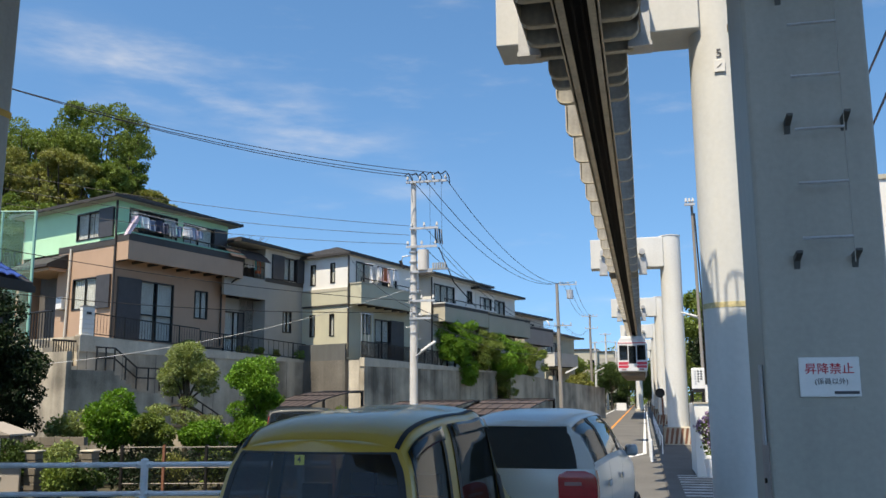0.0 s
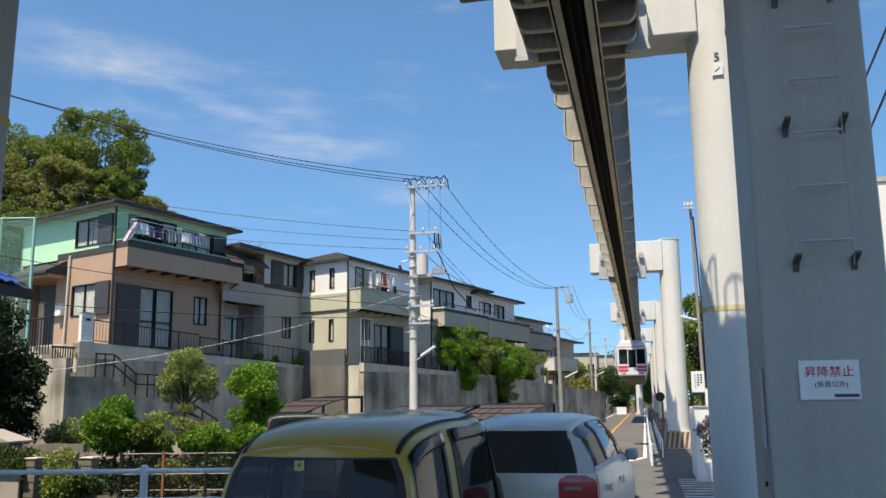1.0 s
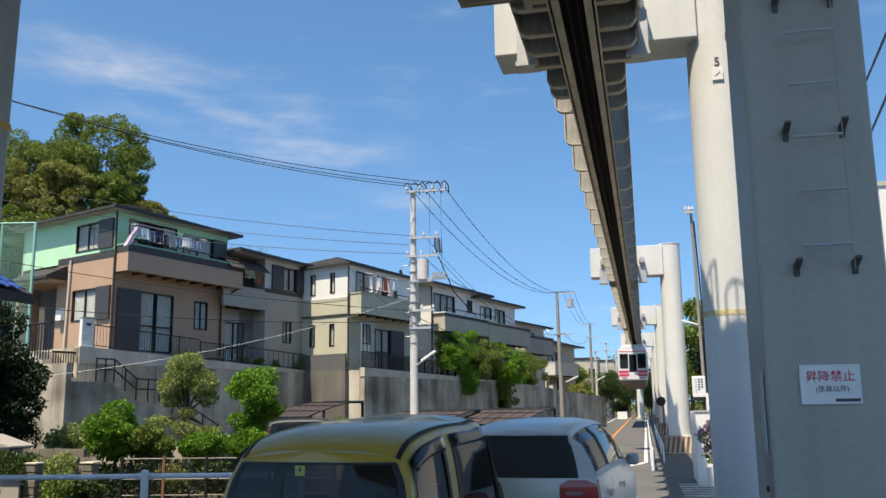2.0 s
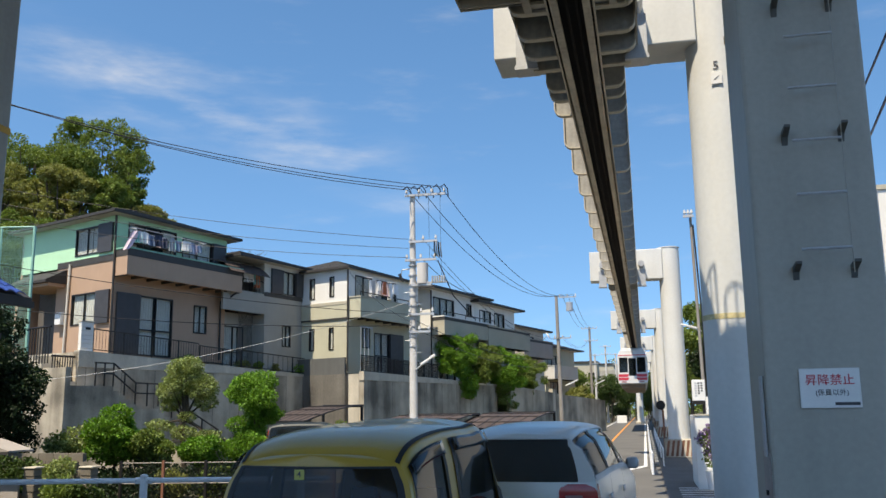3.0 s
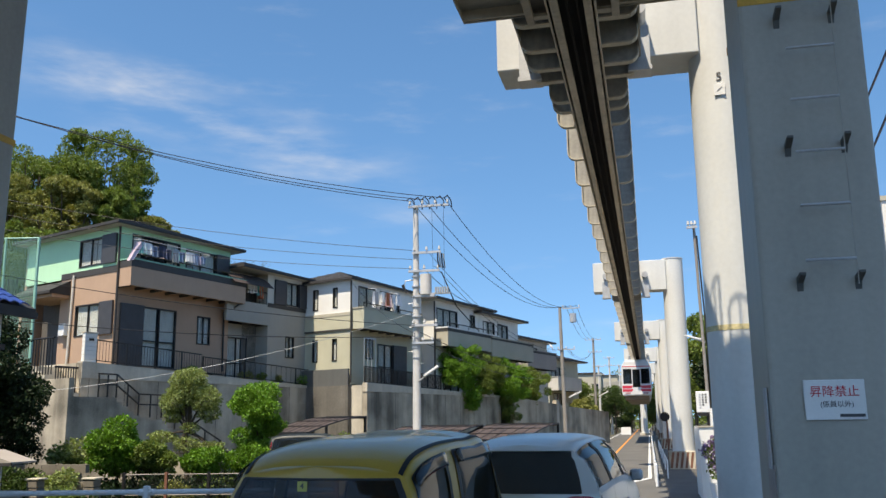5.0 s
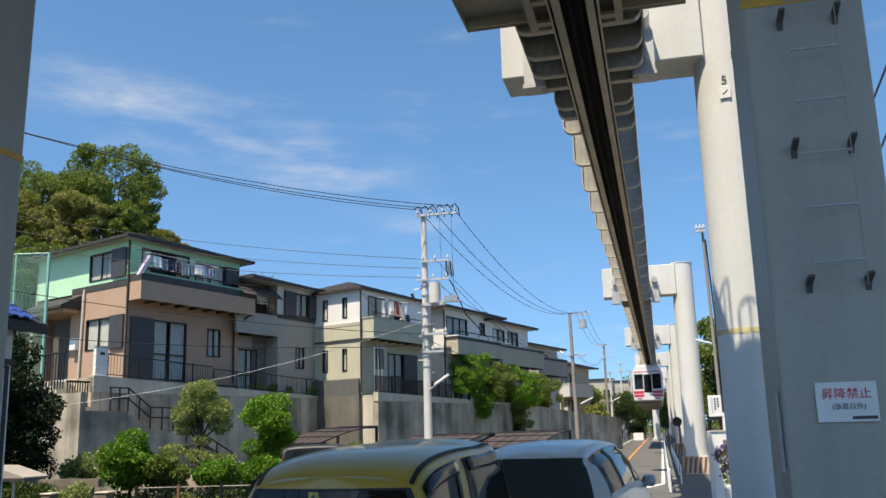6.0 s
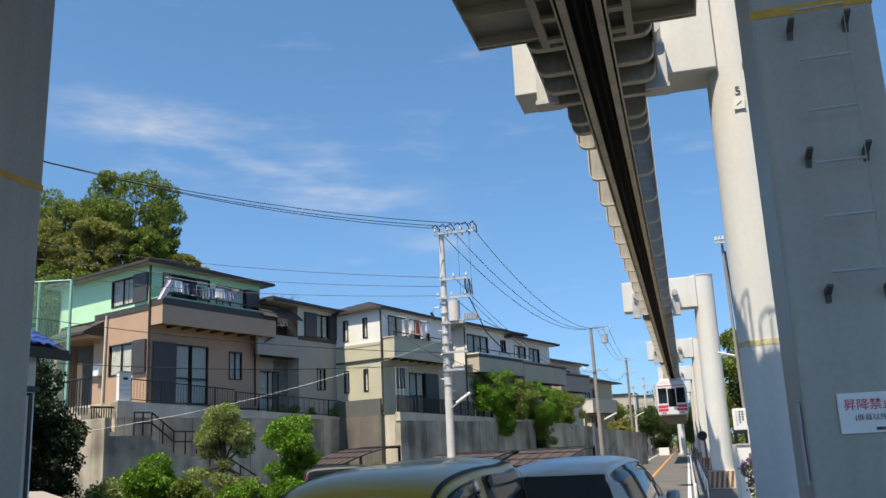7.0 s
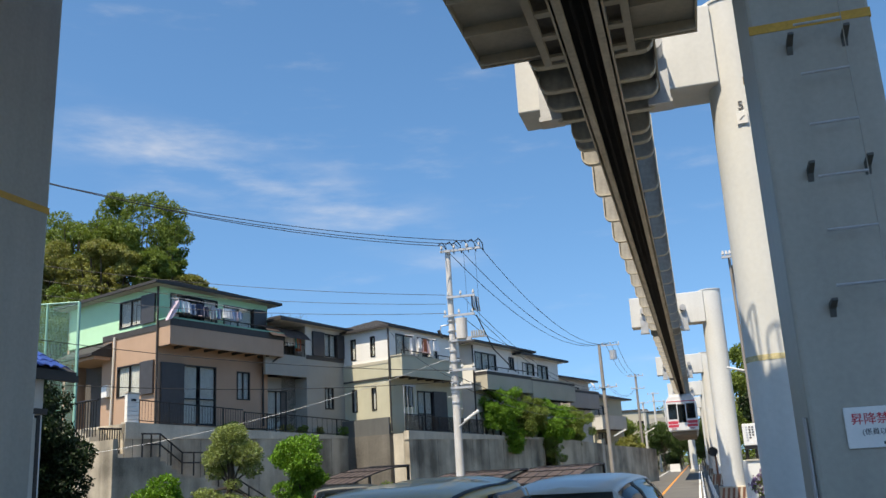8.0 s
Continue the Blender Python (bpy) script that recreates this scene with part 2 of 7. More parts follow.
BLOCK = mat("concrete_block", (0.19, 0.165, 0.13), 0.95, var=0.25, scale=1.5, fine=30, bump=0.3, obj=0.3)
LEAF_BRIGHT = leaf_mat("bright_leaf", (0.11, 0.23, 0.025))
LEAF_MID = leaf_mat("mid_leaf", (0.14, 0.195, 0.045))
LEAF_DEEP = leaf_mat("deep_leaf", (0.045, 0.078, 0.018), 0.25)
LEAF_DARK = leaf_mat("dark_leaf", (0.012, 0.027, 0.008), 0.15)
LEAF_PINE = leaf_mat("grey_green_leaf", (0.22, 0.27, 0.10))
LEAF_OLIVE = leaf_mat("olive_leaf", (0.21, 0.22, 0.07))
FLOWER = leaf_mat("violet_flower", (0.22, 0.15, 0.28))
CLOTHS = [mat("cloth_" + c, v, 0.95, var=0.12, scale=5, fine=60, bump=0.1) for c, v in
          (("white", (0.78, 0.77, 0.76)), ("pink", (0.70, 0.55, 0.60)), ("blue", (0.16, 0.24, 0.38)), ("navy", (0.04, 0.05, 0.09)),
           ("orange", (0.55, 0.16, 0.07)), ("grey", (0.36, 0.38, 0.40)), ("teal", (0.16, 0.45, 0.46)))]


# ---- builders ----
def thing(name, at, label, category, group="", kind=""):
    ob = new(name)
    ob.matrix_world = Matrix.Translation(at)
    ob.empty_display_size = 0.2
    return tagged(ob, label, category, group, kind)


def link_mesh(name, bm, material, smooth=False):
    me = bpy.data.meshes.new(name)
    bm.to_mesh(me)
    bm.free()
    me.materials.append(material)
    if smooth:
        for p in me.polygons:
            p.use_smooth = True
    return new(name, me)


def part(name, bm, material, parent, label="", smooth=False):
    """Links a bmesh, given in the parent's own space, as one mesh object under a thing or a part."""
    ob = link_mesh(name, bm, material, smooth)
    ob.parent = parent
    return tagged(ob, label) if label else ob


def solid(name, bm, material, label, category, group="", kind="", smooth=False):
    return tagged(link_mesh(name, bm, material, smooth), label, category, group, kind)


def box(bm, x0, x1, y0, y1, z0, z1, m=None):
    v = [bm.verts.new((x, y, z)) for z in (z0, z1) for y in (y0, y1) for x in (x0, x1)]
    for f in ((0, 2, 3, 1), (4, 5, 7, 6), (0, 1, 5, 4), (2, 6, 7, 3), (0, 4, 6, 2), (1, 3, 7, 5)):
        bm.faces.new([v[i] for i in f])
    if m:
        for w in v:
            w.co = m @ w.co
    return bm


def bx(*a, m=None):
    return box(bmesh.new(), *a, m=m)


def bevelled(bm, w=0.01, seg=2):
    bmesh.ops.bevel(bm, geom=list(bm.edges), offset=w, segments=seg, affect="EDGES", profile=0.5)
    return bm


def prism(bm, pts, h0, h1, place):
    """A polygon pts in a plane, thickened from h0 to h1; place(u, v, h) gives the point."""
    lo, hi = [bm.verts.new(place(u, v, h0)) for u, v in pts], [bm.verts.new(place(u, v, h1)) for u, v in pts]
    bm.faces.new(lo[::-1])
    bm.faces.new(hi)
    for i in range(len(pts)):
        j = (i + 1) % len(pts)
        bm.faces.new((lo[i], lo[j], hi[j], hi[i]))
    return bm


def tube(bm, pts, r, n=8, r1=None, caps=True):
    """A round bar along points, tapering from r to r1."""
    pts = [Vector(p) for p in pts]
    r1 = r if r1 is None else r1
    rings = []
    for i, p in enumerate(pts):
        d = (pts[min(i + 1, len(pts) - 1)] - pts[max(i - 1, 0)]).normalized()
        side = d.cross(Vector((0, 0, 1)) if abs(d.z) < 0.95 else Vector((1, 0, 0))).normalized()
        up = side.cross(d)
        rad = r + (r1 - r) * i / max(len(pts) - 1, 1)
        rings.append([bm.verts.new(p + rad * (math.cos(a) * side + math.sin(a) * up)) for a in (2 * math.pi * k / n for k in range(n))])
    for a, b in zip(rings, rings[1:]):
        for k in range(n):
            bm.faces.new((a[k], b[k], b[(k + 1) % n], a[(k + 1) % n]))
    if caps:
        # end discs with corners of their own, so that the round side shades true up to its rim
        bm.faces.new([bm.verts.new(v.co) for v in rings[0]])
        bm.faces.new([bm.verts.new(v.co) for v in rings[-1][::-1]])
    return bm


def tb(pts, r, n=8, r1=None):
    return tube(bmesh.new(), pts, r, n, r1)


def sag(a, b, drop, n=14):
    a, b = Vector(a), Vector(b)
    return [a.lerp(b, i / n) - Vector((0, 0, drop * 4 * (i / n) * (1 - i / n))) for i in range(n + 1)]


def fix_normals(bm):
    bmesh.ops.recalc_face_normals(bm, faces=list(bm.faces))
    return bm


# ---- ground and road ----
g = bmesh.new()
gx = np.concatenate([np.linspace(-2500, -60, 10), np.linspace(-50, 60, 56), np.linspace(90, 2500, 10)])
gy = np.concatenate([np.linspace(-2500, -60, 10), np.linspace(-50, 220, 91), np.linspace(260, 2800, 10)])


def terrain(x, y):
    """The ground: flat along the road, rising to a wooded hill behind the houses."""
    d = (-26 - x) * 0.8 - 0.12 * max(0, y - 60)
    rise = max(0.0, min(1.0, d / 24.0)) * max(0.0, min(1.0, (y - 22) / 20.0)) * max(0.0, min(1.0, (170 - y) / 60.0))
    rise = rise * rise * (3 - 2 * rise)
    return -0.03 + 13.0 * rise


grid = [[g.verts.new((x, y, terrain(x, y))) for x in gx] for y in gy]
for j in range(len(gy) - 1):
    for i in range(len(gx) - 1):
        g.faces.new((grid[j][i], grid[j][i + 1], grid[j + 1][i + 1], grid[j + 1][i]))
solid("ground", g, SOIL, "bare earth and low weeds spreading to the horizon", "ground", kind="structure", smooth=True)

ROAD_L, ROAD_R = -4.6, 0.25
solid("road", bx(ROAD_L, ROAD_R + 0.148, -30, 260, -0.2, 0.0), ASPHALT, "worn dark asphalt two-lane street with painted lines", "road", kind="structure")
solid("pavement", bx(ROAD_R + 0.15, 3.0, -30, 260, -0.2, 0.012), PAVING, "narrow grey asphalt footpath under the monorail columns", "pavement", kind="structure")
solid("forecourt", bx(-16.0, ROAD_L - 0.152, -6, 13.0, -0.2, 0.03), ASPHALT, "asphalt side street mouth beside the railing", "forecourt", kind="structure")
for i in range(60):
    k = bevelled(bx(ROAD_R + 0.002, ROAD_R + 0.148, 33 + i * 2.0, 33 + i * 2.0 + 1.985, 0.001, 0.13), 0.012, 1)
    if i == 0:
        kerb_row = thing("kerb", (0, 0, 0), "row of pale precast concrete kerb stones beside the road", "kerb", kind="structure")
        first_kerb = part("kerb_stone", k, KERB, kerb_row)
    else:
        k.free()
        o = new("kerb_stone", first_kerb.data)
        o.parent = kerb_row
        o.location = (0, i * 2.0, 0)
line = bmesh.new()
for i in range(30):
    y0, y1 = 16 + i * 6.0, 22 + i * 6.0
    box(line, -2.22 + 0.0, -2.08, y0, y1 + 0.001, 0.001, 0.006)
solid("centre_line", line, PAINT_ORANGE, "worn orange centre line painted on the asphalt", "road marking", kind="structure")
solid("edge_line", bx(-0.15, -0.02, 33, 200, 0.001, 0.006), PAINT_WHITE, "white edge line painted along the asphalt", "road marking", kind="structure")
solid("left_edge_line", bx(-4.3, -4.16, 30, 200, 0.001, 0.006), PAINT_WHITE, "white edge line painted along the asphalt", "road marking", kind="structure")
d = bmesh.new()
prism(d, [(-1.5, 29.2), (-1.3, 29.0), (-0.02, 33.0), (-0.15, 33.4)], 0.001, 0.006, lambda u, v, h: (u, v, h))
solid("taper_line", d, PAINT_WHITE, "slanting white line painted where the kerb begins", "road marking", kind="structure")
# sunlight falling between railing bars, drawn as pale stripes
for i in range(12):
    y = 17.6 + i * 0.6
    solid("stripe", bx(0.75, 2.2, y, y + 0.24, 0.013, 0.018), SUN_STRIPE, "pale stripe on the footpath, sunlight between railing bars put into colour", "road marking", "footpath stripes", "structure")

# ---- the overhead monorail ----
BX = -0.68           # middle of the girder
ZB = 7.25            # its underside
girder = thing("monorail_girder", (BX, 0, ZB), "pale grey steel box girder of a suspended monorail, slotted below", "monorail girder")
Y0, Y1 = -18.0, 150.0
for s in (-1, 1):
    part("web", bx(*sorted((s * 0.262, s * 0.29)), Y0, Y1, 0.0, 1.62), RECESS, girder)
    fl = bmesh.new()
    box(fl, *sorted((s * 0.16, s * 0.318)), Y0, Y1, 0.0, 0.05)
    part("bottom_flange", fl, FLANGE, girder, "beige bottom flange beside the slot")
    part("running_rail", bx(*sorted((s * 0.20, s * 0.26)), Y0, Y1, 0.22, 0.30), GIRDER_BLACK, girder, "running track inside the slot, shade put into its black")
    part("guide_rail", bx(*sorted((s * 0.21, s * 0.26)), Y0, Y1, 0.10, 0.16), GIRDER_BLACK, girder)
    part("power_rail", tb([(s * 0.07, Y0, 0.16), (s * 0.07, Y1, 0.16)], 0.02, 6), GIRDER_BLACK, girder)
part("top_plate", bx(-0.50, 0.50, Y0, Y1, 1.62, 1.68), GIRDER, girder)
# added black ceiling: keeps the slot dark and hides the column arm
part("inner_ceiling", bx(-0.26, 0.26, Y0, Y1, 0.33, 0.36), GIRDER_BLACK, girder)


def rib_mesh(out, thick, lip, material, top=1.6):
    """One side's rib plate with a rounded foot and a lip along its edge."""
    pts = [(0.292, 0.055), (0.32, 0.055), (0.32, 0.03), (out - 0.14, 0.03)] + [(out - 0.14 + 0.14 * math.sin(a), 0.17 - 0.14 * math.cos(a)) for a in (0.4, 0.8, 1.2, math.pi / 2)] + [(out, top), (0.292, top)]
    b = bmesh.new()
    prism(b, pts, 0, thick, lambda u, v, h: (u, h, v))
    plate = len(b.faces)
    edge = pts[:-1]
    for (u0, v0), (u1, v1) in zip(edge, edge[1:]):
        nx, ny = v1 - v0, -(u1 - u0)
        k = 0.022 / max(math.hypot(nx, ny), 1e-6)
        v = [b.verts.new(q) for q in ((u0, -lip, v0), (u1, -lip, v1), (u1, thick + lip, v1), (u0, thick + lip, v0))]
        w = [b.verts.new(q) for q in ((u0 + nx * k, -lip, v0 + ny * k), (u1 + nx * k, -lip, v1 + ny * k), (u1 + nx * k, thick + lip, v1 + ny * k), (u0 + nx * k, thick + lip, v0 + ny * k))]
        for f in ((v[0], v[1], v[2], v[3]), (w[3], w[2], w[1], w[0]), (v[0], w[0], w[1], v[1]), (v[2], w[2], w[3], v[3]), (v[1], w[1], w[2], v[2]), (v[3], w[3], w[0], v[0])):
            b.faces.new(f)
    for i, f in enumerate(b.faces):
        f.material_index = 0 if i < plate else 1
    fix_normals(b)
    me = bpy.data.meshes.new("rib")
    b.to_mesh(me)
    b.free()
    me.materials.append(RIB_PLATE)
    me.materials.append(material)
    return me


rib_right = rib_mesh(0.62, 0.03, 0.05, FLANGE)
wide_right = rib_mesh(0.81, 0.03, 0.045, FLANGE, 0.60)
wide_left = wide_right.copy()
wide_left.transform(Matrix.Diagonal((-1, 1, 1, 1)))
wide_left.flip_normals()
rib_left = rib_right.copy()
rib_left.transform(Matrix.Diagonal((-1, 1, 1, 1)))
rib_left.flip_normals()
COLS = [13.6, 39.4, 64.4, 89.2, 114.0, 139.0]
rib_at = [13.9, 14.4]
y = 15.2
while y < 146:
    rib_at.append(y)
    y += 2.05
for y in rib_at:
    for me in (rib_left, rib_right):
        o = new("rib", me)
        o.parent = girder
        o.location = (0, y, 0)

for y in (10.9, 11.75, 12.45, 12.95):
    for me in (wide_left, wide_right):
        o = new("rib", me)
        o.parent = girder
        o.location = (0, y, 0)
for s in (-1, 1):
    part("side_plate", bx(*sorted((s * 0.835, s * 0.86)), 10.9, 13.0, 0.25, 0.66), GIRDER, girder)
    part("end_block", bevelled(bx(*sorted((s * 0.66, s * 0.90)), 13.02, 13.15, 0.10, 0.42), 0.02, 1), GIRDER_BLACK, girder, "dark end block")
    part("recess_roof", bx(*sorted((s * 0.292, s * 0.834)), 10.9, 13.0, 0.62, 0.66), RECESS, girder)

curve = bmesh.new()
ring = []
for k in range(25):
    a = radians(85) * k / 24
    cx, cy = BX - 34 + 34 * math.cos(a), Y1 + 0.02 + 34 * math.sin(a)
    ux, uy = math.cos(a), math.sin(a)
    ring.append([curve.verts.new((cx + ux * w_ , cy + uy * w_, ZB + z_)) for w_, z_ in ((-0.64, 0.03), (0.64, 0.03), (0.64, 1.66), (-0.64, 1.66))])
for r0, r1 in zip(ring, ring[1:]):
    for k in range(4):
        curve.faces.new((r0[k], r0[(k + 1) % 4], r1[(k + 1) % 4], r1[k]))
curve.faces.new(ring[0])
curve.faces.new(ring[-1][::-1])
solid("curved_girder", fix_normals(curve), GIRDER, "distant pale girder curving away over the rooftops", "monorail girder")

# the wide switch deck at the near end of the girder
deck = thing("switch_deck", (BX, 0, ZB), "wide grey steel deck plates flanking the monorail slot", "monorail deck")
for s, out in ((-1, 1.44), (1, 1.36)):
    part("deck_plate", bx(*sorted((s * 0.60, s * out)), 6.9, 10.8, 0.20, 0.26), GIRDER, deck, "underside plate of the wide deck")
    part("fascia", bx(*sorted((s * (out + 0.002), s * (out + 0.03))), 6.9, 10.8, 0.12, 0.75), GIRDER, deck)
    part("end_plate", bx(*sorted((s * 0.60, s * (out + 0.03))), 10.802, 10.84, 0.12, 0.62), GIRDER, deck)
    for k in range(5):
        yy = 7.2 + k * 0.85
        part("cross_rib", bx(*sorted((s * 0.60, s * out)), yy, yy + 0.05, 0.06, 0.198), GIRDER, deck)
    for k in range(7):
        yy = 7.0 + k * 0.6
        part("batten", bx(*sorted((s * 0.32, s * 0.498)), yy, yy + 0.12, 0.0, 0.04), GIRDER, deck)
    # added plate blocks the sky; its dark colour is the shade between battens
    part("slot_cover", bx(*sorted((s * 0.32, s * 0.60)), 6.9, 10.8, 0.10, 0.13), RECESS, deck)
    part("outer_angle", bx(*sorted((s * 0.50, s * 0.598)), 6.9, 10.8, -0.02, 0.05), GIRDER, deck)
    for k in range(3):
        part("rail_post", tb([(s * (out - 0.05), 8.4 + k * 1.15, 0.262), (s * (out - 0.05), 8.4 + k * 1.15, 1.4)], 0.022, 6), GIRDER, deck)
    part("hand_rail", tb([(s * (out - 0.05), 7.0, 1.4), (s * (out - 0.05), 10.75, 1.4)], 0.022, 6), GIRDER, deck)
for x0, x1, z0, z1 in ((-0.21, -0.03, 8.93, 9.95), (0.10, 0.43, 7.51, 9.42)):
    hoop = [(x0 - BX, 10.5, z0 - ZB)] + [((x0 + x1) / 2 - BX - (x1 - x0) / 2 * math.cos(a), 10.5, z1 - ZB - 0.5 * (x1 - x0) * (1 - math.sin(a))) for a in (math.pi * k / 10 for k in range(11))] + [(x1 - BX, 10.5, z0 - ZB)]
    part("ladder_hoop", tb(hoop, 0.016, 6), METAL_GREY, deck, "thin bent grab hoop")
    part("ladder_stile", tb([((x0 + x1) / 2 - BX, 10.5, z0 - ZB), ((x0 + x1) / 2 - BX, 10.5, z1 - ZB)], 0.012, 6), METAL_GREY, deck)
# unseen overhead slab, added so its shade covers the legs, cars and railing
platform = thing("platform_underside", (0, 0, 10.5), "unseen broad grey platform, added to shade legs, cars and railing", "platform")
part("slab", bx(-15.0, 2.6, -6.0, 9.15, 0.012, 0.4), GIRDER, platform)
# added rear slab: the dark part of the van windscreen's reflection
part("slab", bx(-6.0, 2.6, -14.0, -6.002, 0.012, 0.4), GIRDER, platform)
part("edge_beam", bx(-15.0, 2.6, 9.152, 9.45, 0.01, 0.6), GIRDER, platform)
for k in range(7):
    y = -11.5 + k * 2.9
    part("joist", bx(-15.0 if y > -6 else -6.0, 2.6, y, y + 0.3, -0.35, 0.01), GIRDER, platform)



def monorail_column(y, first=False):
    """A round column with a squared arm that carries the girder."""
    c = thing("monorail_column", (1.36, y, 0), "tall pale grey round steel column with a cantilever arm over the street", "monorail column", "monorail columns")
    R = 0.45
    part("shaft", fix_normals(tb([(0, 0, 0.0 if first else 0.75), (0, 0, 8.98)], R, 40)), STEEL_PALE, c, smooth=True)
    for p in c.children[0].data.polygons:
        p.use_smooth = abs(p.normal.z) < 0.9
    part("cap", fix_normals(tb([(0, 0, 8.982), (0, 0, 9.02)], R + 0.02, 40)), STEEL_PALE, c)
    arm = bmesh.new()
    pts = [(-0.3, 8.95), (-3.44, 8.92), (-3.44, 7.62), (-0.3, 7.62)]
    prism(arm, pts, -0.42, 0.42, lambda u, v, h: (u, h, v))
    part("arm", bevelled(fix_normals(arm), 0.02, 2), STEEL_PALE, c, "squared cantilever arm")
    for s in (-1, 1):
        xx = BX - 1.36 + s * 0.84
        part("hanger", bx(xx - 0.16, xx + 0.16, -0.75, -0.422, 7.35, 8.0), METAL_GREY, c, "boxed bearing beside the girder")
        part("hanger_lip", bx(xx - 0.18, xx + 0.18, -0.78, -0.43, 7.28, 7.348), METAL_GREY, c)
        part("bearing", tb([(xx, -0.9, 8.25), (xx, -0.42, 8.25)], 0.13, 12), METAL_GREY, c)
    if not first:
        part("pedestal", bevelled(bx(-0.62, 0.62, -0.6, 0.6, 0.0, 0.75), 0.03, 2), CONCRETE, c, "concrete foot")
    for k in range(0 if first else 6):
        part("hazard_stripe", fix_normals(prism(bmesh.new(), [(-0.6 + k * 0.2, 0.06), (-0.5 + k * 0.2, 0.06), (-0.4 + k * 0.2, 0.7), (-0.5 + k * 0.2, 0.7)], 0.602, 0.606, lambda u, v, h: (u, -h, v))), TERRACOTTA, c, "rust-brown slanting stripe")
    if first:
        part("yellow_ring", fix_normals(tb([(0, 0, 3.34), (0, 0, 3.42)], R + 0.005, 40)), YELLOW_WORN, c, "worn yellow ring", smooth=True)
    return c


first_col = monorail_column(COLS[0], True)
tagged(first_col, "tall pale grey round column with number plate and yellow ring")
for y in COLS[1:]:
    c = monorail_column(y)
part("number_plate", bx(-0.08, 0.08, -0.475, -0.46, 6.88, 7.06, m=pose(0, 0, 0, 0, 0, -6)), SIGN_WHITE, first_col, "small white number plate")
part("plate_bar", bx(-0.045, 0.045, -0.481, -0.476, -0.005, 0.005, m=pose(0, 0, 6.97, 0, -40, -6)), SIGN_BLACK, first_col)

# the portal's two legs
def portal_leg(x0, x1, label, zb=5.385):
    leg = thing("portal_leg", ((x0 + x1) / 2, 7.5, 0), label, "monorail portal", "portal legs")
    w = (x1 - x0) / 2
    part("shaft", bevelled(bx(-w, w, -0.5, 0.5, 0.0, 9.3), 0.03, 2), STEEL_LEG, leg)
    part("base_plate", bevelled(bx(-w - 0.12, w + 0.12, -0.62, 0.62, 0.0, 0.14), 0.02, 1), CONCRETE_PALE, leg)
    b = bmesh.new()
    for q in ((-w - 0.004, w + 0.004, -0.505, -0.499), (-w - 0.004, w + 0.004, 0.499, 0.505), (w - 0.001, w + 0.005, -0.5, 0.5)):
        box(b, *q, zb, zb + 0.075)
    part("yellow_band", b, YELLOW_BAND, leg, "worn yellow band round the leg")
    return leg


leg_right = portal_leg(0.89, 1.80, "blue-grey painted square steel portal leg with rungs and warning sign")
leg_left = portal_leg(-7.62, -6.70, "blue-grey painted square steel portal leg with yellow band", 5.15)
# this leg leans a little towards the street
leg_left.location.x -= 0.07
leg_left.rotation_euler = (0, radians(0.9), 0)
solid("portal_beam", bevelled(bx(-7.7, 1.9, 6.95, 8.05, 9.302, 10.5), 0.03, 2), STEEL_LEG, "blue-grey steel cross beam joining the two portal legs", "monorail portal")
ox = 1.345
for i in range(14):
    z = 3.24 + i * 0.42
    part("rung", tb([(1.20 - ox, -0.66, z), (1.55 - ox, -0.66, z)], 0.011, 8), METAL_GREY, leg_right, "thin steel rung")
for s in (1.55,):
    part("stile", bx(s - ox - 0.002, s - ox + 0.002, -0.668, -0.652, 3.05, 9.2), STEEL_LEG, leg_right)
# bracket colour is darkened to show their shaded undersides
for k, z in enumerate((3.08, 4.14, 5.21, 6.5)):
    for s, q in ((1.17, -1), (1.58, 1)):
        br = bmesh.new()
        prism(br, [(-0.50, z - 0.05), (-0.53, z + 0.01), (-0.67, z + 0.05), (-0.67, z + 0.07), (-0.50, z + 0.05)], s - ox - 0.022, s - ox + 0.022, lambda u, v, h: (h, u, v))
        part("bracket", fix_normals(br), SCREEN, leg_right, "rung bracket, underside shade put into its dark grey")
part("primed_strip", bx(-0.462, -0.4555, -0.46, -0.08, 0.15, 1.75), STRAP, leg_right, "pinkish primed strip low on the leg")
part("earth_strap", bx(-0.475, -0.463, -0.40, -0.26, 1.72, 2.32), METAL_GREY, leg_right, "pale cover strip")
part("bolt", tb([(-0.463, -0.27, 1.45), (-0.48, -0.27, 1.45)], 0.02, 8), DARK_METAL, leg_right)
for s in (1.16, 1.52):
    part("weld_tab", bx(s - ox - 0.03, s - ox + 0.03, -0.512, -0.501, 1.985, 1.998), STEEL_LEG, leg_right)
sg = tagged(link_mesh("warning_sign", bevelled(bx(1.125, 1.545, 6.978, 6.996, 2.075, 2.365), 0.004, 1), SIGN_WHITE), "white enamel warning sign with red and black writing", "sign")


def text(body, size, x, y, z, material, parent, name="lettering"):
    cu = bpy.data.curves.new(name, "FONT")
    cu.body, cu.size, cu.align_x, cu.align_y, cu.extrude = body, size, "CENTER", "CENTER", 0.001
    cu.offset = size * 0.004
    tmp = bpy.data.objects.new(name, cu)
    scene.collection.objects.link(tmp)
    bpy.context.view_layer.update()
    me = bpy.data.meshes.new_from_object(tmp.evaluated_get(bpy.context.evaluated_depsgraph_get()))
    bpy.data.objects.remove(tmp)
    me.transform(Matrix.Translation((x, y, z)) @ Matrix.Rotation(math.pi / 2, 4, "X"))
    me.materials.clear()
    me.materials.append(material)
    o = new(name, me)
    o.parent = parent
    return o


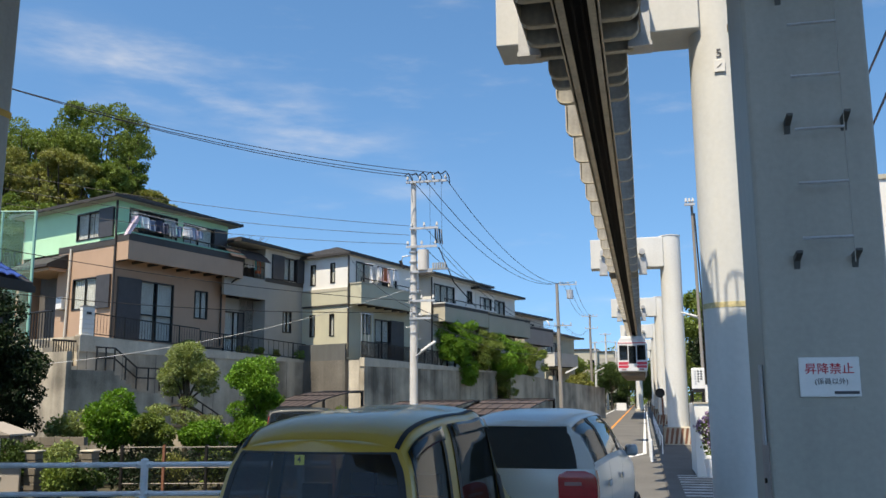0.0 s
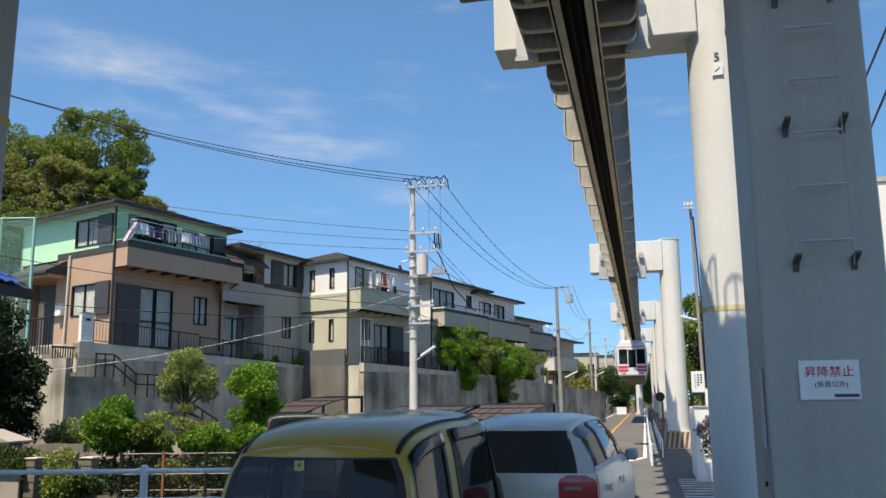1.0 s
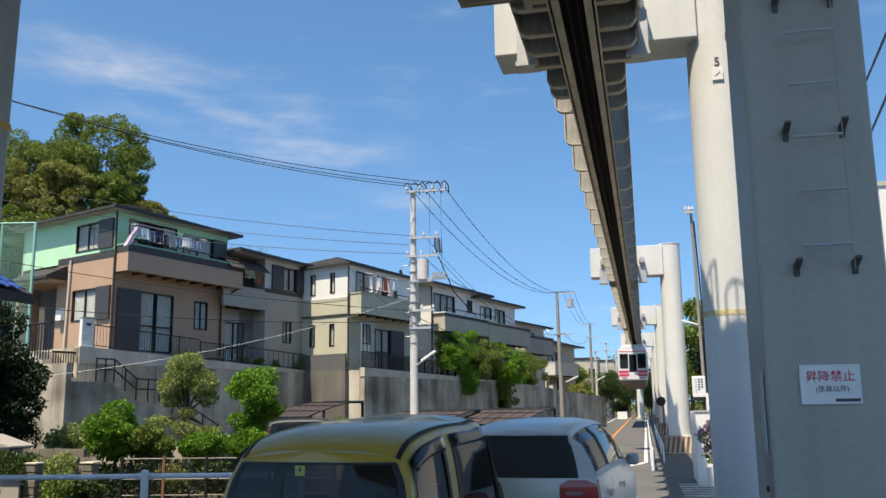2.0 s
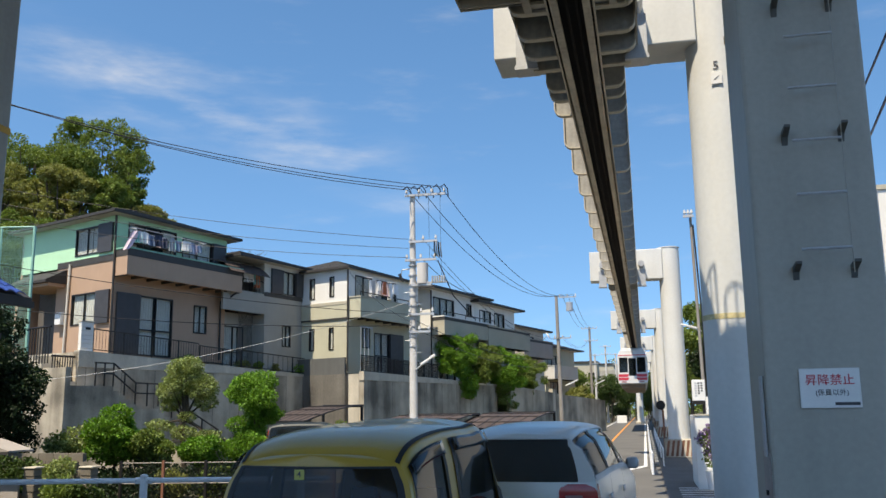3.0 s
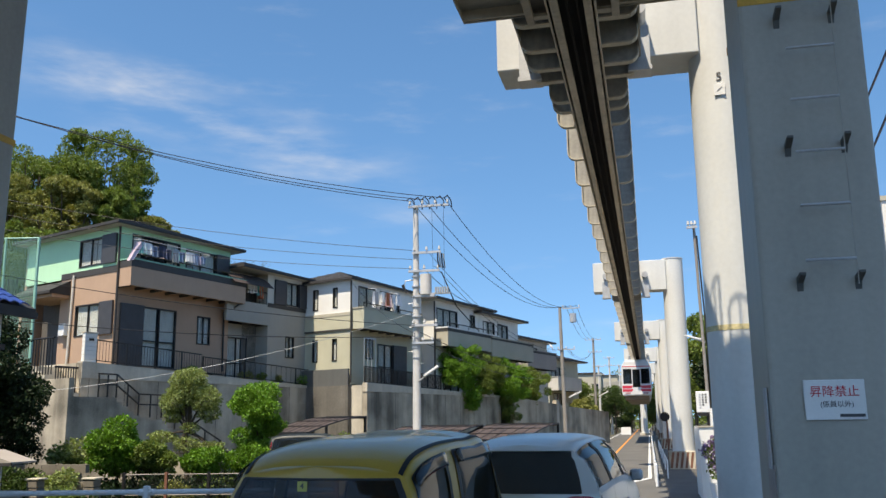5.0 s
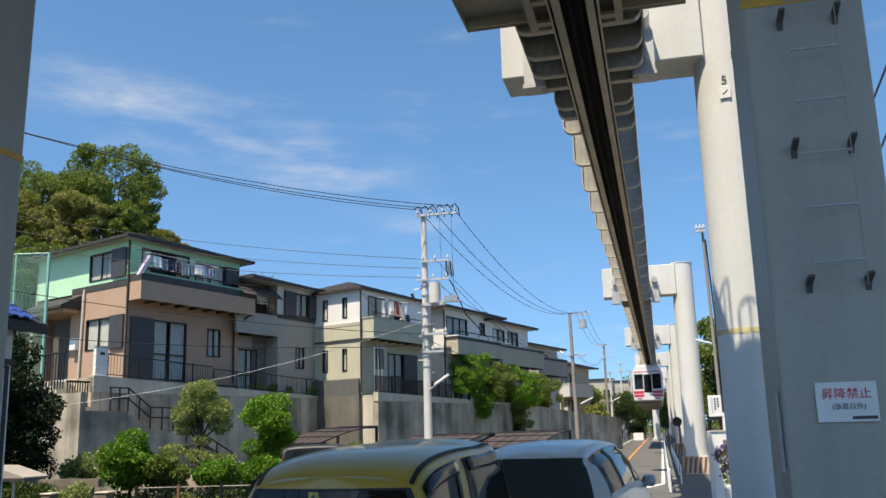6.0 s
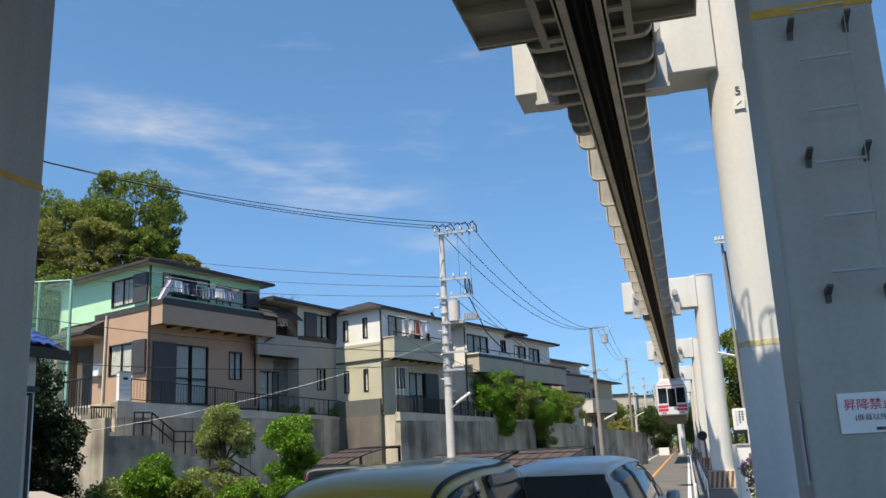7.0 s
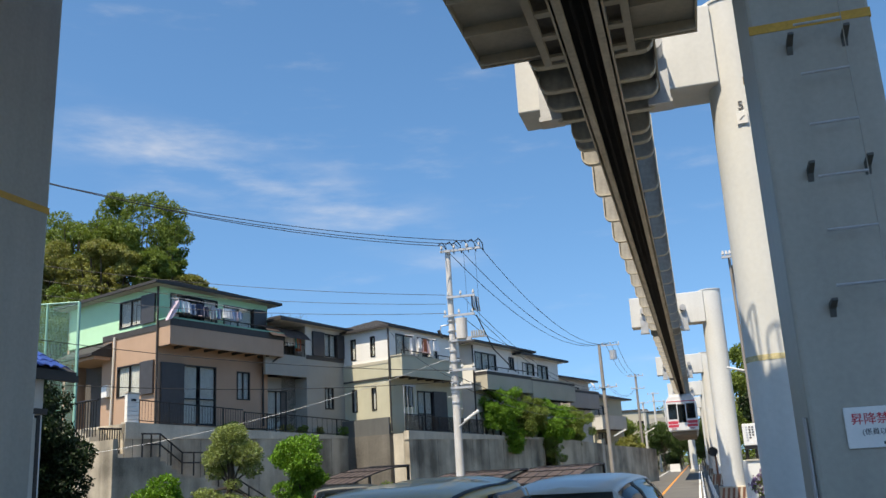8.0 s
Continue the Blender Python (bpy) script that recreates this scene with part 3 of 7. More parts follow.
digit = text("5", 0.19, 0.0, -0.458, 7.17, SIGN_BLACK, first_col, "number")
digit.rotation_euler = (0, 0, radians(-6))
text("昇降禁止", 0.086, 1.335, 6.976, 2.275, SIGN_RED, sg)
text("(係員以外)", 0.05, 1.345, 6.976, 2.185, SIGN_BLACK, sg)
part("small_print", bx(1.36, 1.53, 6.974, 6.9775, 2.095, 2.117), SIGN_BLACK, sg)

# ---- terraces and retaining walls ----
EX, EY = Vector((0.2588, 0.9659, 0)), Vector((-0.9272, 0.3746, 0))   # along a facade, and away from the street


def plan(o, s, n, z=0.0):
    return Vector((o[0], o[1], 0)) + EX * s + EY * n + Vector((0, 0, z))


H1O, H2O, H3O, H4O, H5O, H6O = (-22.8, 34.4), (-20.2, 41.6), (-15.65, 45.5), (-13.19, 54.8), (-11.1, 62.5), (-10.3, 74.4)


def slab(name, o, s0, s1, n0, n1, zb, za, zc, material, label, category):
    """A block in the facades' grid whose top falls from za to zc."""
    b = bmesh.new()
    lo = [b.verts.new(plan(o, s, n, zb)) for s, n in ((s0, n0), (s1, n0), (s1, n1), (s0, n1))]
    hi = [b.verts.new(plan(o, s, n, z)) for s, n, z in ((s0, n0, za), (s1, n0, zc), (s1, n1, zc), (s0, n1, za))]
    b.faces.new(lo[::-1])
    b.faces.new(hi)
    for i in range(4):
        j = (i + 1) % 4
        b.faces.new((lo[i], lo[j], hi[j], hi[i]))
    fix_normals(b)
    return solid(name, b, material, label, category, kind="structure")


slab("terrace_1", H1O, -2.1, 15.3, -0.75, 13.0, -0.1, 4.55, 3.9, SOIL, "raised earth terrace behind the retaining wall", "terrace")
slab("terrace_2", H3O, 0.3, 40.0, -0.85, 12.0, -0.1, 4.0, 2.9, SOIL, "raised earth terrace behind the retaining wall", "terrace")
slab("retaining_wall_1", H1O, -2.4, 15.4, -1.1, -0.752, -0.1, 4.62, 3.98, CONCRETE, "tall stained concrete retaining wall below the houses", "retaining wall")
slab("retaining_wall_2", H3O, 0.0, 17.2, -1.2, -0.852, -0.1, 4.05, 3.68, CONCRETE, "tall stained concrete retaining wall below the houses", "retaining wall")
slab("retaining_wall_3", H3O, 17.7, 26.0, -2.1, -1.7, -0.1, 3.7, 3.3, CONCRETE, "stained concrete retaining wall with steps", "retaining wall")
slab("retaining_wall_4", H3O, 26.6, 39.9, -1.9, -1.5, -0.1, 3.25, 2.75, CONCRETE, "stained concrete retaining wall along the far terrace", "retaining wall")
# wall ends 1 and 3: paler concrete than the walls paints the sunlight in
slab("wall_end_3", H3O, 26.02, 26.58, -2.05, -1.7, -0.1, 3.6, 3.6, CONCRETE_PALE, "end of the retaining wall, sunlight put into its pale concrete", "retaining wall")
slab("wall_end_1", H3O, -0.02, 0.29, -0.848, -0.1, -0.1, 4.05, 4.05, CONCRETE_PALE, "end of the retaining wall, sunlight put into its pale concrete", "retaining wall")
slab("wall_end_2", H1O, -2.42, -2.102, -0.748, 6.0, -0.1, 4.62, 4.62, CONCRETE, "sunlit stained end of the retaining wall", "retaining wall")
# the grey house's shadow is put into this wall's dark concrete
slab("return_wall", H3O, -0.34, 0.29, -0.098, 8.0, -0.1, 4.05, 4.05, CONCRETE_SHADED, "stained concrete return wall between two terraces, shade put into its colour", "retaining wall")
# dark grey of the screen wall includes the shadow cast by the neighbouring house
slab("screen_wall", H3O, -0.30, -0.16, -0.05, 3.4, 4.052, 4.95, 4.95, SCREEN, "low screen wall on the terrace corner, shadow put into its dark grey", "wall")
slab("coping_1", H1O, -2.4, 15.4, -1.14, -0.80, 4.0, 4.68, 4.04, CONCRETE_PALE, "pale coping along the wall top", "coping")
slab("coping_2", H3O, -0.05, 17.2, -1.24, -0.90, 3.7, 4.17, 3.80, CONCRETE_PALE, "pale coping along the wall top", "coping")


for o_, s_a, s_b, n_, za_, zb_ in ((H1O, -2.0, 15.0, -1.104, 4.55, 3.95), (H3O, 0.9, 16.9, -1.204, 3.98, 3.64)):
    k_ = int((s_b - s_a) / 1.85)
    for i_ in range(k_ + 1):
        s_ = s_a + (s_b - s_a) * i_ / k_
        j_ = bmesh.new()
        prism(j_, [(s_, 0.0), (s_ + 0.022, 0.0), (s_ + 0.022, za_ + (zb_ - za_) * i_ / k_), (s_, za_ + (zb_ - za_) * i_ / k_)], n_, n_ + 0.003, lambda u, v, q: plan(o_, u, q, v))
        solid("wall_joint", fix_normals(j_), EAVE, "dark open joint between cast wall bays", "joint", "wall joints", "structure")


class House:
    """A house in the facades' grid: s runs along the street front, n away from the street, z up from its base."""

    def __init__(self, o, z, length, depth, label, k=1.0):
        base = plan(o, 0, 0, z)
        self.root = thing("house", base, label, "house", "houses on the terrace")
        self.m = Matrix(((EX.x, EY.x, 0, 0), (EX.y, EY.y, 0, 0), (0, 0, 1, 0), (0, 0, 0, 1))) @ Matrix.Diagonal((k, k, k, 1))
        self.L, self.D = length, depth

    def add(self, name, bm, material, label="", parent=None, smooth=False):
        bm.transform(self.m)
        fix_normals(bm)
        return part(name, bm, material, parent or self.root, label, smooth)

    def wall(self, face, a0, a1, z0, z1, material, holes=(), at=0.0, th=0.16, label=""):
        """A wall with openings cut through. face 'F': the street front; 'S': the end towards the sun; 'B', 'E': the two hidden sides."""
        us = sorted({u for u in (a0, a1, *[q for h in holes for q in h[:2]]) if a0 <= u <= a1})
        vs = sorted({v for v in (z0, z1, *[q for h in holes for q in h[2:]]) if z0 <= v <= z1})
        nu, nv = len(us) - 1, len(vs) - 1

        def full(i, j):
            if not (0 <= i < nu and 0 <= j < nv):
                return False
            mu, mv = (us[i] + us[i + 1]) / 2, (vs[j] + vs[j + 1]) / 2
            return not any(h[0] < mu < h[1] and h[2] < mv < h[3] for h in holes)
        b, made = bmesh.new(), {}

        def vert(i, j, k):
            if (i, j, k) not in made:
                u, n, z = us[i], at + th * k, vs[j]
                made[i, j, k] = b.verts.new((u, n, z) if face in "FB" else (n, u, z))
            return made[i, j, k]
        for i in range(nu):
            for j in range(nv):
                if full(i, j):
                    c = ((i, j), (i + 1, j), (i + 1, j + 1), (i, j + 1))
                    b.faces.new([vert(*q, 0) for q in c])
                    b.faces.new([vert(*q, 1) for q in c[::-1]])
                    for (p, q), (di, dj) in zip(((c[0], c[1]), (c[1], c[2]), (c[2], c[3]), (c[3], c[0])), ((0, -1), (1, 0), (0, 1), (-1, 0))):
                        if not full(i + di, j + dj):
                            b.faces.new((vert(*p, 0), vert(*p, 1), vert(*q, 1), vert(*q, 0)))
        return self.add("wall", b, material, label)

    def bar(self, b, face, u0, u1, n0, n1, z0, z1):
        if face in "FB":
            box(b, u0, u1, n0, n1, z0, z1)
        else:
            box(b, n0, n1, u0, u1, z0, z1)

    def window(self, face, u0, u1, z0, z1, at=0.0, panes=2, shutter=0.0, curtain=True, rail=True, cut=None):
        """A framed sliding window with panes, a curtain behind and, where there is one, a storm-shutter box beside it."""
        b = bmesh.new()
        f = 0.06
        self.bar(b, face, u0, u1, at - 0.03, at + 0.09, z0, z0 + f)
        self.bar(b, face, u0, u1, at - 0.03, at + 0.09, z1 - f, z1)
        self.bar(b, face, u0, u0 + f, at - 0.03, at + 0.09, z0 + f, z1 - f)
        self.bar(b, face, u1 - f, u1, at - 0.03, at + 0.09, z0 + f, z1 - f)
        win = self.add("window", b, DARK_METAL, "dark bronze window frame")
        w = (u1 - u0 - 2 * f) / panes
        for i in range(panes):
            p0 = u0 + f + i * w
            g0 = bmesh.new()
            self.bar(g0, face, p0 + 0.03, p0 + w - 0.03, at + 0.03 + 0.02 * (i % 2), at + 0.036 + 0.02 * (i % 2), z0 + f, z1 - f)
            o = self.add("pane", g0, GLASS, "", win)
            o.visible_shadow = False
            if i:
                mb = bmesh.new()
                self.bar(mb, face, p0 - 0.03, p0 + 0.03, at + 0.0, at + 0.07, z0 + f, z1 - f)
                self.add("mullion", mb, DARK_METAL, "", win)
        if rail and z1 - z0 > 1.5:
            mb = bmesh.new()
            zm = z0 + (z1 - z0) * 0.42
            self.bar(mb, face, u0 + f, u1 - f, at + 0.0, at + 0.068, zm, zm + 0.06)
            self.add("transom", mb, DARK_METAL, "", win)
        if curtain:
            cb = bmesh.new()
            k = max(6, int((u1 - u0) / 0.08))
            for i in range(k):
                c0 = u0 + f + (u1 - u0 - 2 * f) * i / k
                c1 = u0 + f + (u1 - u0 - 2 * f) * (i + 1) / k
                if curtain is not True and curtain[0] < (i + 0.5) / k < curtain[1]:
                    continue
                q = 0.02 * (i % 2)
                self.bar(cb, face, c0, c1, at + 0.10 + q, at + 0.115 + q, z0 + 0.05, z1 - 0.05)
            self.add("curtain", cb, CURTAIN, "pale gathered curtain", win)
        if shutter:
            sb = bmesh.new()
            s0, s1 = (u1 + 0.005, u1 + shutter) if shutter > 0 else (u0 + shutter, u0 - 0.005)
            self.bar(sb, face, s0, s1, at - 0.12, at - 0.002, z0 - 0.02, z1 + 0.02)
            self.add("shutter_box", sb, SHUTTER, "dark storm-shutter box", win)
        return win

    def shell(self, z0, z1, material):
        """The two walls that face away, and an added dark box whose colour makes the rooms dim."""
        for face, a, b, at in (("B", 0.0, self.L, self.D - 0.16), ("E", 0.16, self.D - 0.16, self.L - 0.16)):
            self.wall(face, a, b, z0, z1, material, at=at)
        # stands in for the unlit rooms: their shade is the box's colour
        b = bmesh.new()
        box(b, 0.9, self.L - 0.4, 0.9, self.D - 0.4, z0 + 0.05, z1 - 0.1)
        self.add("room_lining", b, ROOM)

    def hip_roof(self, z, over=0.55, rise=1.15, s0=None, s1=None, n0=None, n1=None, material=None):
        s0, s1 = (0.0 if s0 is None else s0) - over, (self.L if s1 is None else s1) + over
        n0, n1 = (0.0 if n0 is None else n0) - over, (self.D if n1 is None else n1) + over
        half = min(s1 - s0, n1 - n0) / 2
        if s1 - s0 >= n1 - n0:
            r0, r1 = (s0 + half, (n0 + n1) / 2), (s1 - half + 0.01, (n0 + n1) / 2)
        else:
            r0, r1 = ((s0 + s1) / 2, n0 + half), ((s0 + s1) / 2, n1 - half + 0.01)
        b = bmesh.new()
        lo = [b.verts.new((s, n, z + 0.10)) for s, n in ((s0, n0), (s1, n0), (s1, n1), (s0, n1))]
        t0, t1 = b.verts.new((*r0, z + 0.10 + rise)), b.verts.new((*r1, z + 0.10 + rise))
        if s1 - s0 >= n1 - n0:
            fs = ((lo[0], lo[1], t1, t0), (lo[1], lo[2], t1), (lo[2], lo[3], t0, t1), (lo[3], lo[0], t0))
        else:
            fs = ((lo[0], lo[1], t0), (lo[1], lo[2], t1, t0), (lo[2], lo[3], t1), (lo[3], lo[0], t0, t1))
        for f in fs:
            b.faces.new(f)
        b.faces.new(lo[::-1])
        roof = self.add("roof", b, material or ROOF_DARK, "dark slate hipped roof")
        # raised courses along the two visible slopes
        k = 9
        for i in range(k):
            t = (i + 0.5) / k
            tn = (i + 0.62) / k
            for (pa, pb, qa, qb) in (((s0, n0), (s1, n0), r0, r0 if len(fs[0]) == 3 else r1), ((s0, n1), (s0, n0), r1 if len(fs[3]) == 4 else r0, r0)):
                a0 = Vector((*pa, z + 0.1)).lerp(Vector((*qa, z + 0.1 + rise)), t)
                b0 = Vector((*pb, z + 0.1)).lerp(Vector((*qb, z + 0.1 + rise)), t)
                a1 = Vector((*pa, z + 0.1)).lerp(Vector((*qa, z + 0.1 + rise)), tn)
                b1 = Vector((*pb, z + 0.1)).lerp(Vector((*qb, z + 0.1 + rise)), tn)
                h = Vector((0, 0, 0.018))
                cb = bmesh.new()
                vs = [cb.verts.new(p) for p in (a0, b0, b1, a1, a0 + h, b0 + h, b1 + h, a1 + h)]
                for f in ((4, 5, 6, 7), (0, 1, 5, 4), (1, 2, 6, 5), (2, 3, 7, 6), (3, 0, 4, 7)):
                    cb.faces.new([vs[i2] for i2 in f])
                self.add("slate_course", cb, ROOF_DARK, "", roof)
        e = bmesh.new()
        box(e, s0 + 0.03, s1 - 0.03, n0 + 0.03, n1 - 0.03, z - 0.02, z + 0.098)
        self.add("soffit", e, SOFFIT, "pale eave boards", roof)
        for i, q in enumerate(((s0 - 0.1, s1 + 0.1, n0 - 0.1, n0 - 0.002), (s0 - 0.1, s0 - 0.002, n0, n1), (s1 + 0.002, s1 + 0.1, n0, n1))):
            gb = bmesh.new()
            box(gb, *q, z - 0.01, z + 0.12)
            self.add("gutter", gb, EAVE, "dark gutter", roof)

    def balcony(self, s0, s1, z0, z1, out, material, cap=None, band=0.0, th=0.12, rail=0.0):
        b = bmesh.new()
        box(b, s0, s1, -out, -out + th, z0, z1)
        box(b, s0, s0 + th, -out + th, 0.0, z0, z1)
        box(b, s1 - th, s1, -out + th, 0.0, z0, z1)
        box(b, s0 + th, s1 - th, -out + th, 0.0, z0 + 0.1, z0 + 0.25)
        bal = self.add("balcony", b, material)
        if band:
            for q in ((s0 - 0.015, s1 + 0.015, -out - 0.015, -out - 0.001), (s0 - 0.015, s0 - 0.001, -out, 0.0)):
                bb = bmesh.new()
                box(bb, *q, z1 - band, z1)
                self.add("band", bb, DARK_BAND, "dark trim band", bal)
        for q in ((s0 - 0.04, s1 + 0.04, -out - 0.04, -out + th + 0.03), (s0 - 0.04, s0 + th + 0.03, -out + th + 0.032, 0.0), (s1 - th - 0.03, s1 + 0.04, -out + th + 0.032, 0.0)):
            bb = bmesh.new()
            box(bb, *q, z1 + 0.002, z1 + 0.07)
            self.add("cap", bb, cap or DARK_BAND, "", bal)
        k = max(3, int((s1 - s0) / 0.9))
        for i in range(k + 1):
            s = s0 + 0.1 + (s1 - s0 - 0.2) * i / k
            jb = bmesh.new()
            box(jb, s - 0.04, s + 0.04, -out + th, -0.002, z0 - 0.03, z0 + 0.098)
            self.add("joist", jb, DARK_BAND, "", bal)
        if rail:
            self.add("rail", tb([(s0 + 0.06, -out + 0.06, z1 + rail), (s1 - 0.06, -out + 0.06, z1 + rail)], 0.03, 6), DARK_METAL, "dark top rail", bal)
            k = max(3, int((s1 - s0) / 1.2))
            for i in range(k + 1):
                s = s0 + 0.06 + (s1 - s0 - 0.12) * i / k
                self.add("rail_post", tb([(s, -out + 0.06, z1 + 0.07), (s, -out + 0.06, z1 + rail)], 0.022, 6), DARK_METAL, "", bal)
        return bal

    def pipe(self, pts, r=0.05, material=None):
        self.add("downpipe", tb(pts, r, 8), material or EAVE, "dark downpipe")

    def laundry(self, s0, s1, z, n, colours, seed, drop=0.75):
        """A washing pole with clothes pegged along it."""
        rnd = random.Random(seed)
        root = thing("washing_line", self.root.location + self.m.to_3x3() @ Vector((s0, n, z)), "washing hung to dry along a pale pole on a balcony", "laundry")

        def put(name, bm, material, label=""):
            bm.transform(self.m.to_3x3().to_4x4())
            fix_normals(bm)
            return part(name, bm, material, root, label)
        put("pole", tb([(-0.15, 0, 0), (s1 - s0 + 0.15, 0, 0)], 0.018, 6), METAL_GREY)
        put("pole", tb([(-0.15, -0.25, 0.12), (s1 - s0 + 0.15, -0.25, 0.12)], 0.018, 6), METAL_GREY)
        for q in (0.0, s1 - s0):
            put("bracket", tb([(q, 0.35, 0.2), (q, -0.32, 0.06)], 0.02, 6), METAL_GREY)
        s = 0.05
        while s < s1 - s0 - 0.1:
            w = rnd.uniform(0.22, 0.5)
            h = drop * rnd.uniform(0.6, 1.05)
            y0 = rnd.choice((0.0, -0.25))
            cb = bmesh.new()
            k = 5
            cols = []
            for i in range(k + 1):
                u = s + w * i / k
                dy = 0.03 * math.sin(i * 2.1 + s * 9)
                flare = 1 + 0.15 * rnd.random()
                top = 0.02 - 0.04 * abs(i / k - 0.5)
                cols.append([(s + w * (0.5 + (i / k - 0.5) * (1 if j == 0 else flare)), y0 + dy * (j + 0.4), top - h * j / 3) for j in range(4)])
            fr = [[cb.verts.new((p[0], p[1] - 0.012, p[2])) for p in c] for c in cols]
            bk = [[cb.verts.new((p[0], p[1] + 0.012, p[2])) for p in c] for c in cols]
            for i in range(k):
                for j in range(3):
                    cb.faces.new((fr[i][j], fr[i][j + 1], fr[i + 1][j + 1], fr[i + 1][j]))
                    cb.faces.new((bk[i][j], bk[i + 1][j], bk[i + 1][j + 1], bk[i][j + 1]))
                cb.faces.new((fr[i][0], fr[i + 1][0], bk[i + 1][0], bk[i][0]))
                cb.faces.new((fr[i][3], bk[i][3], bk[i + 1][3], fr[i + 1][3]))
            for i in (0, k):
                for j in range(3):
                    cb.faces.new((fr[i][j], bk[i][j], bk[i][j + 1], fr[i][j + 1]))
            put("garment", cb, CLOTHS[rnd.choice(colours)], "garment pegged out to dry")
            s += w * rnd.uniform(0.55, 0.95)


# ---- house with the mint-green upper storey ----
Z1 = 4.6
h = House(H1O, Z1, 7.3, 7.6, "tan stucco house with a mint-green upper storey and long balcony")
fw = [(1.55, 3.65, 0.10, 2.85), (5.05, 5.98, 1.35, 2.75)]
fu = [(0.7, 3.7, 4.5, 6.12), (4.1, 6.2, 4.5, 6.0)]
h.wall("F", 0, 7.3, 0.0, 4.3, TAN, fw, label="tan stucco wall")
h.wall("F", 0, 7.3, 4.3, 6.35, MINT, fu, label="mint-green stucco wall")
sw = [(1.15, 3.1, 1.50, 2.95)]
su = [(1.2, 3.05, 4.72, 6.02)]
h.wall("S", 0.16, 4.4, 0.0, 4.3, TAN, sw)
h.wall("S", 0.16, 7.6, 4.302, 6.35, MINT, su)
h.wall("S", 4.4, 7.6, 0.0, 4.3, TAN, [(4.9, 6.0, 0.1, 2.2)], at=1.2)
h.shell(0.0, 6.3, TAN)
h.window("F", 1.55, 3.65, 0.10, 2.85, shutter=-1.35, panes=2, curtain=(0.44, 0.52))
h.window("F", 5.05, 5.98, 1.35, 2.75, panes=2)
h.window("F", 0.7, 3.7, 4.5, 6.12, panes=3, curtain=(0.2, 0.75))
h.window("F", 4.1, 6.2, 4.5, 6.0, panes=2, shutter=0.95)
h.window("S", 1.15, 3.1, 1.50, 2.95, panes=2, shutter=-1.0)
h.window("S", 1.2, 3.05, 4.72, 6.02, panes=2, shutter=-1.05, curtain=(0.30, 0.36))
b = bmesh.new()
box(b, -0.03, -0.002, -0.0, 4.4, 4.28, 4.56)
h.add("band", b, DARK_BAND, "dark trim band round the upper floor")
h.balcony(0.0, 7.6, 3.55, 4.72, 0.95, TAN, MINT_TRIM, band=0.32, rail=0.28)
b = bmesh.new()
box(b, -0.95, 1.19, 3.7, 6.7, 3.35, 3.5)
h.add("porch_slab", b, TAN, "tan porch canopy over the entrance")
b = bmesh.new()
prism(b, [(-1.15, 3.5), (1.19, 3.5), (1.19, 3.62), (0.1, 4.25), (-1.15, 3.62)], 3.6, 6.8, lambda u, v, q: (u, q, v))
h.add("porch_roof", b, ROOF_DARK, "small dark porch roof")
b = bmesh.new()
box(b, -0.9, -0.7, 6.2, 6.4, 0, 3.348)
h.add("porch_post", b, TAN)
b = bmesh.new()
box(b, 1.30, 1.34, 4.9, 6.0, 0.1, 2.2)
h.add("front_door", b, DARK_BAND, "dark entrance door")
h.hip_roof(6.35, 0.5, 1.35)
h.pipe([(-0.06, -0.06, 6.3), (-0.06, -0.06, 0.1)], 0.055)
h.pipe([(-0.08, 3.3, 4.4), (-0.1, 3.4, 0.1)], 0.06, CREAM)
h.pipe([(7.2, -0.9, 3.5), (7.0, -0.5, 3.2), (6.9, -0.07, 3.1), (6.9, -0.07, 0.1)], 0.05)
b = bmesh.new()
box(b, -0.3, -0.002, 3.5, 3.95, 1.6, 2.15)
h.add("meter_box", b, SIGN_WHITE, "small white meter box")
h.laundry(0.35, 4.7, 5.55, -0.75, (0, 2, 3, 5, 2, 0, 3, 1, 6), 3, 0.62)
# a pink sheet over the parapet corner
b = bmesh.new()
cloth = []
for i in range(9):
    row = []
    for j in range(7):
        f, g_ = i / 8, j / 6
        row.append((0.14 - 0.50 * f + 0.52 * g_ * (1 - 0.4 * f), -1.02 + 0.035 * math.sin(g_ * 9 + f * 2) - 0.05 * f, 5.50 - 0.95 * f + 0.1 * g_))
    cloth.append(row)
for off in (0.0, 0.012):
    vs_ = [[b.verts.new((p[0], p[1] - off, p[2])) for p in row] for row in cloth]
    for r0, r1 in zip(vs_, vs_[1:]):
        for j in range(6):
            b.faces.new((r0[j], r0[j + 1], r1[j + 1], r1[j]) if off else (r0[j], r1[j], r1[j + 1], r0[j + 1]))
sheet = solid("draped_towel", b, CLOTHS[1], "pink towel hung over the balcony corner", "towel")
sheet.data.transform(h.m)
sheet.location = h.root.location

# ---- grey house ----
h = House(H2O, 4.05, 6.0, 7.0, "lilac-grey stucco house with dark storm shutters and recessed balcony")
h.wall("F", 2.05, 6.0, 0.0, 4.3, GREY_STUCCO, [(3.58, 4.34, 1.55, 2.75)])
h.wall("F", 2.0, 6.0, 4.302, 6.0, CREAM, [(3.55, 4.7, 4.45, 5.75)], at=0.02)
h.wall("F", -1.2, 2.048, 3.2, 4.3, GREY_STUCCO)
h.wall("F", -1.2, 2.048, 0.0, 3.198, GREY_STUCCO, [(-0.3, 1.3, 0.1, 2.5)], at=0.9)
h.wall("S", 0.16, 1.06, 0.0, 3.2, GREY_STUCCO, at=2.05)
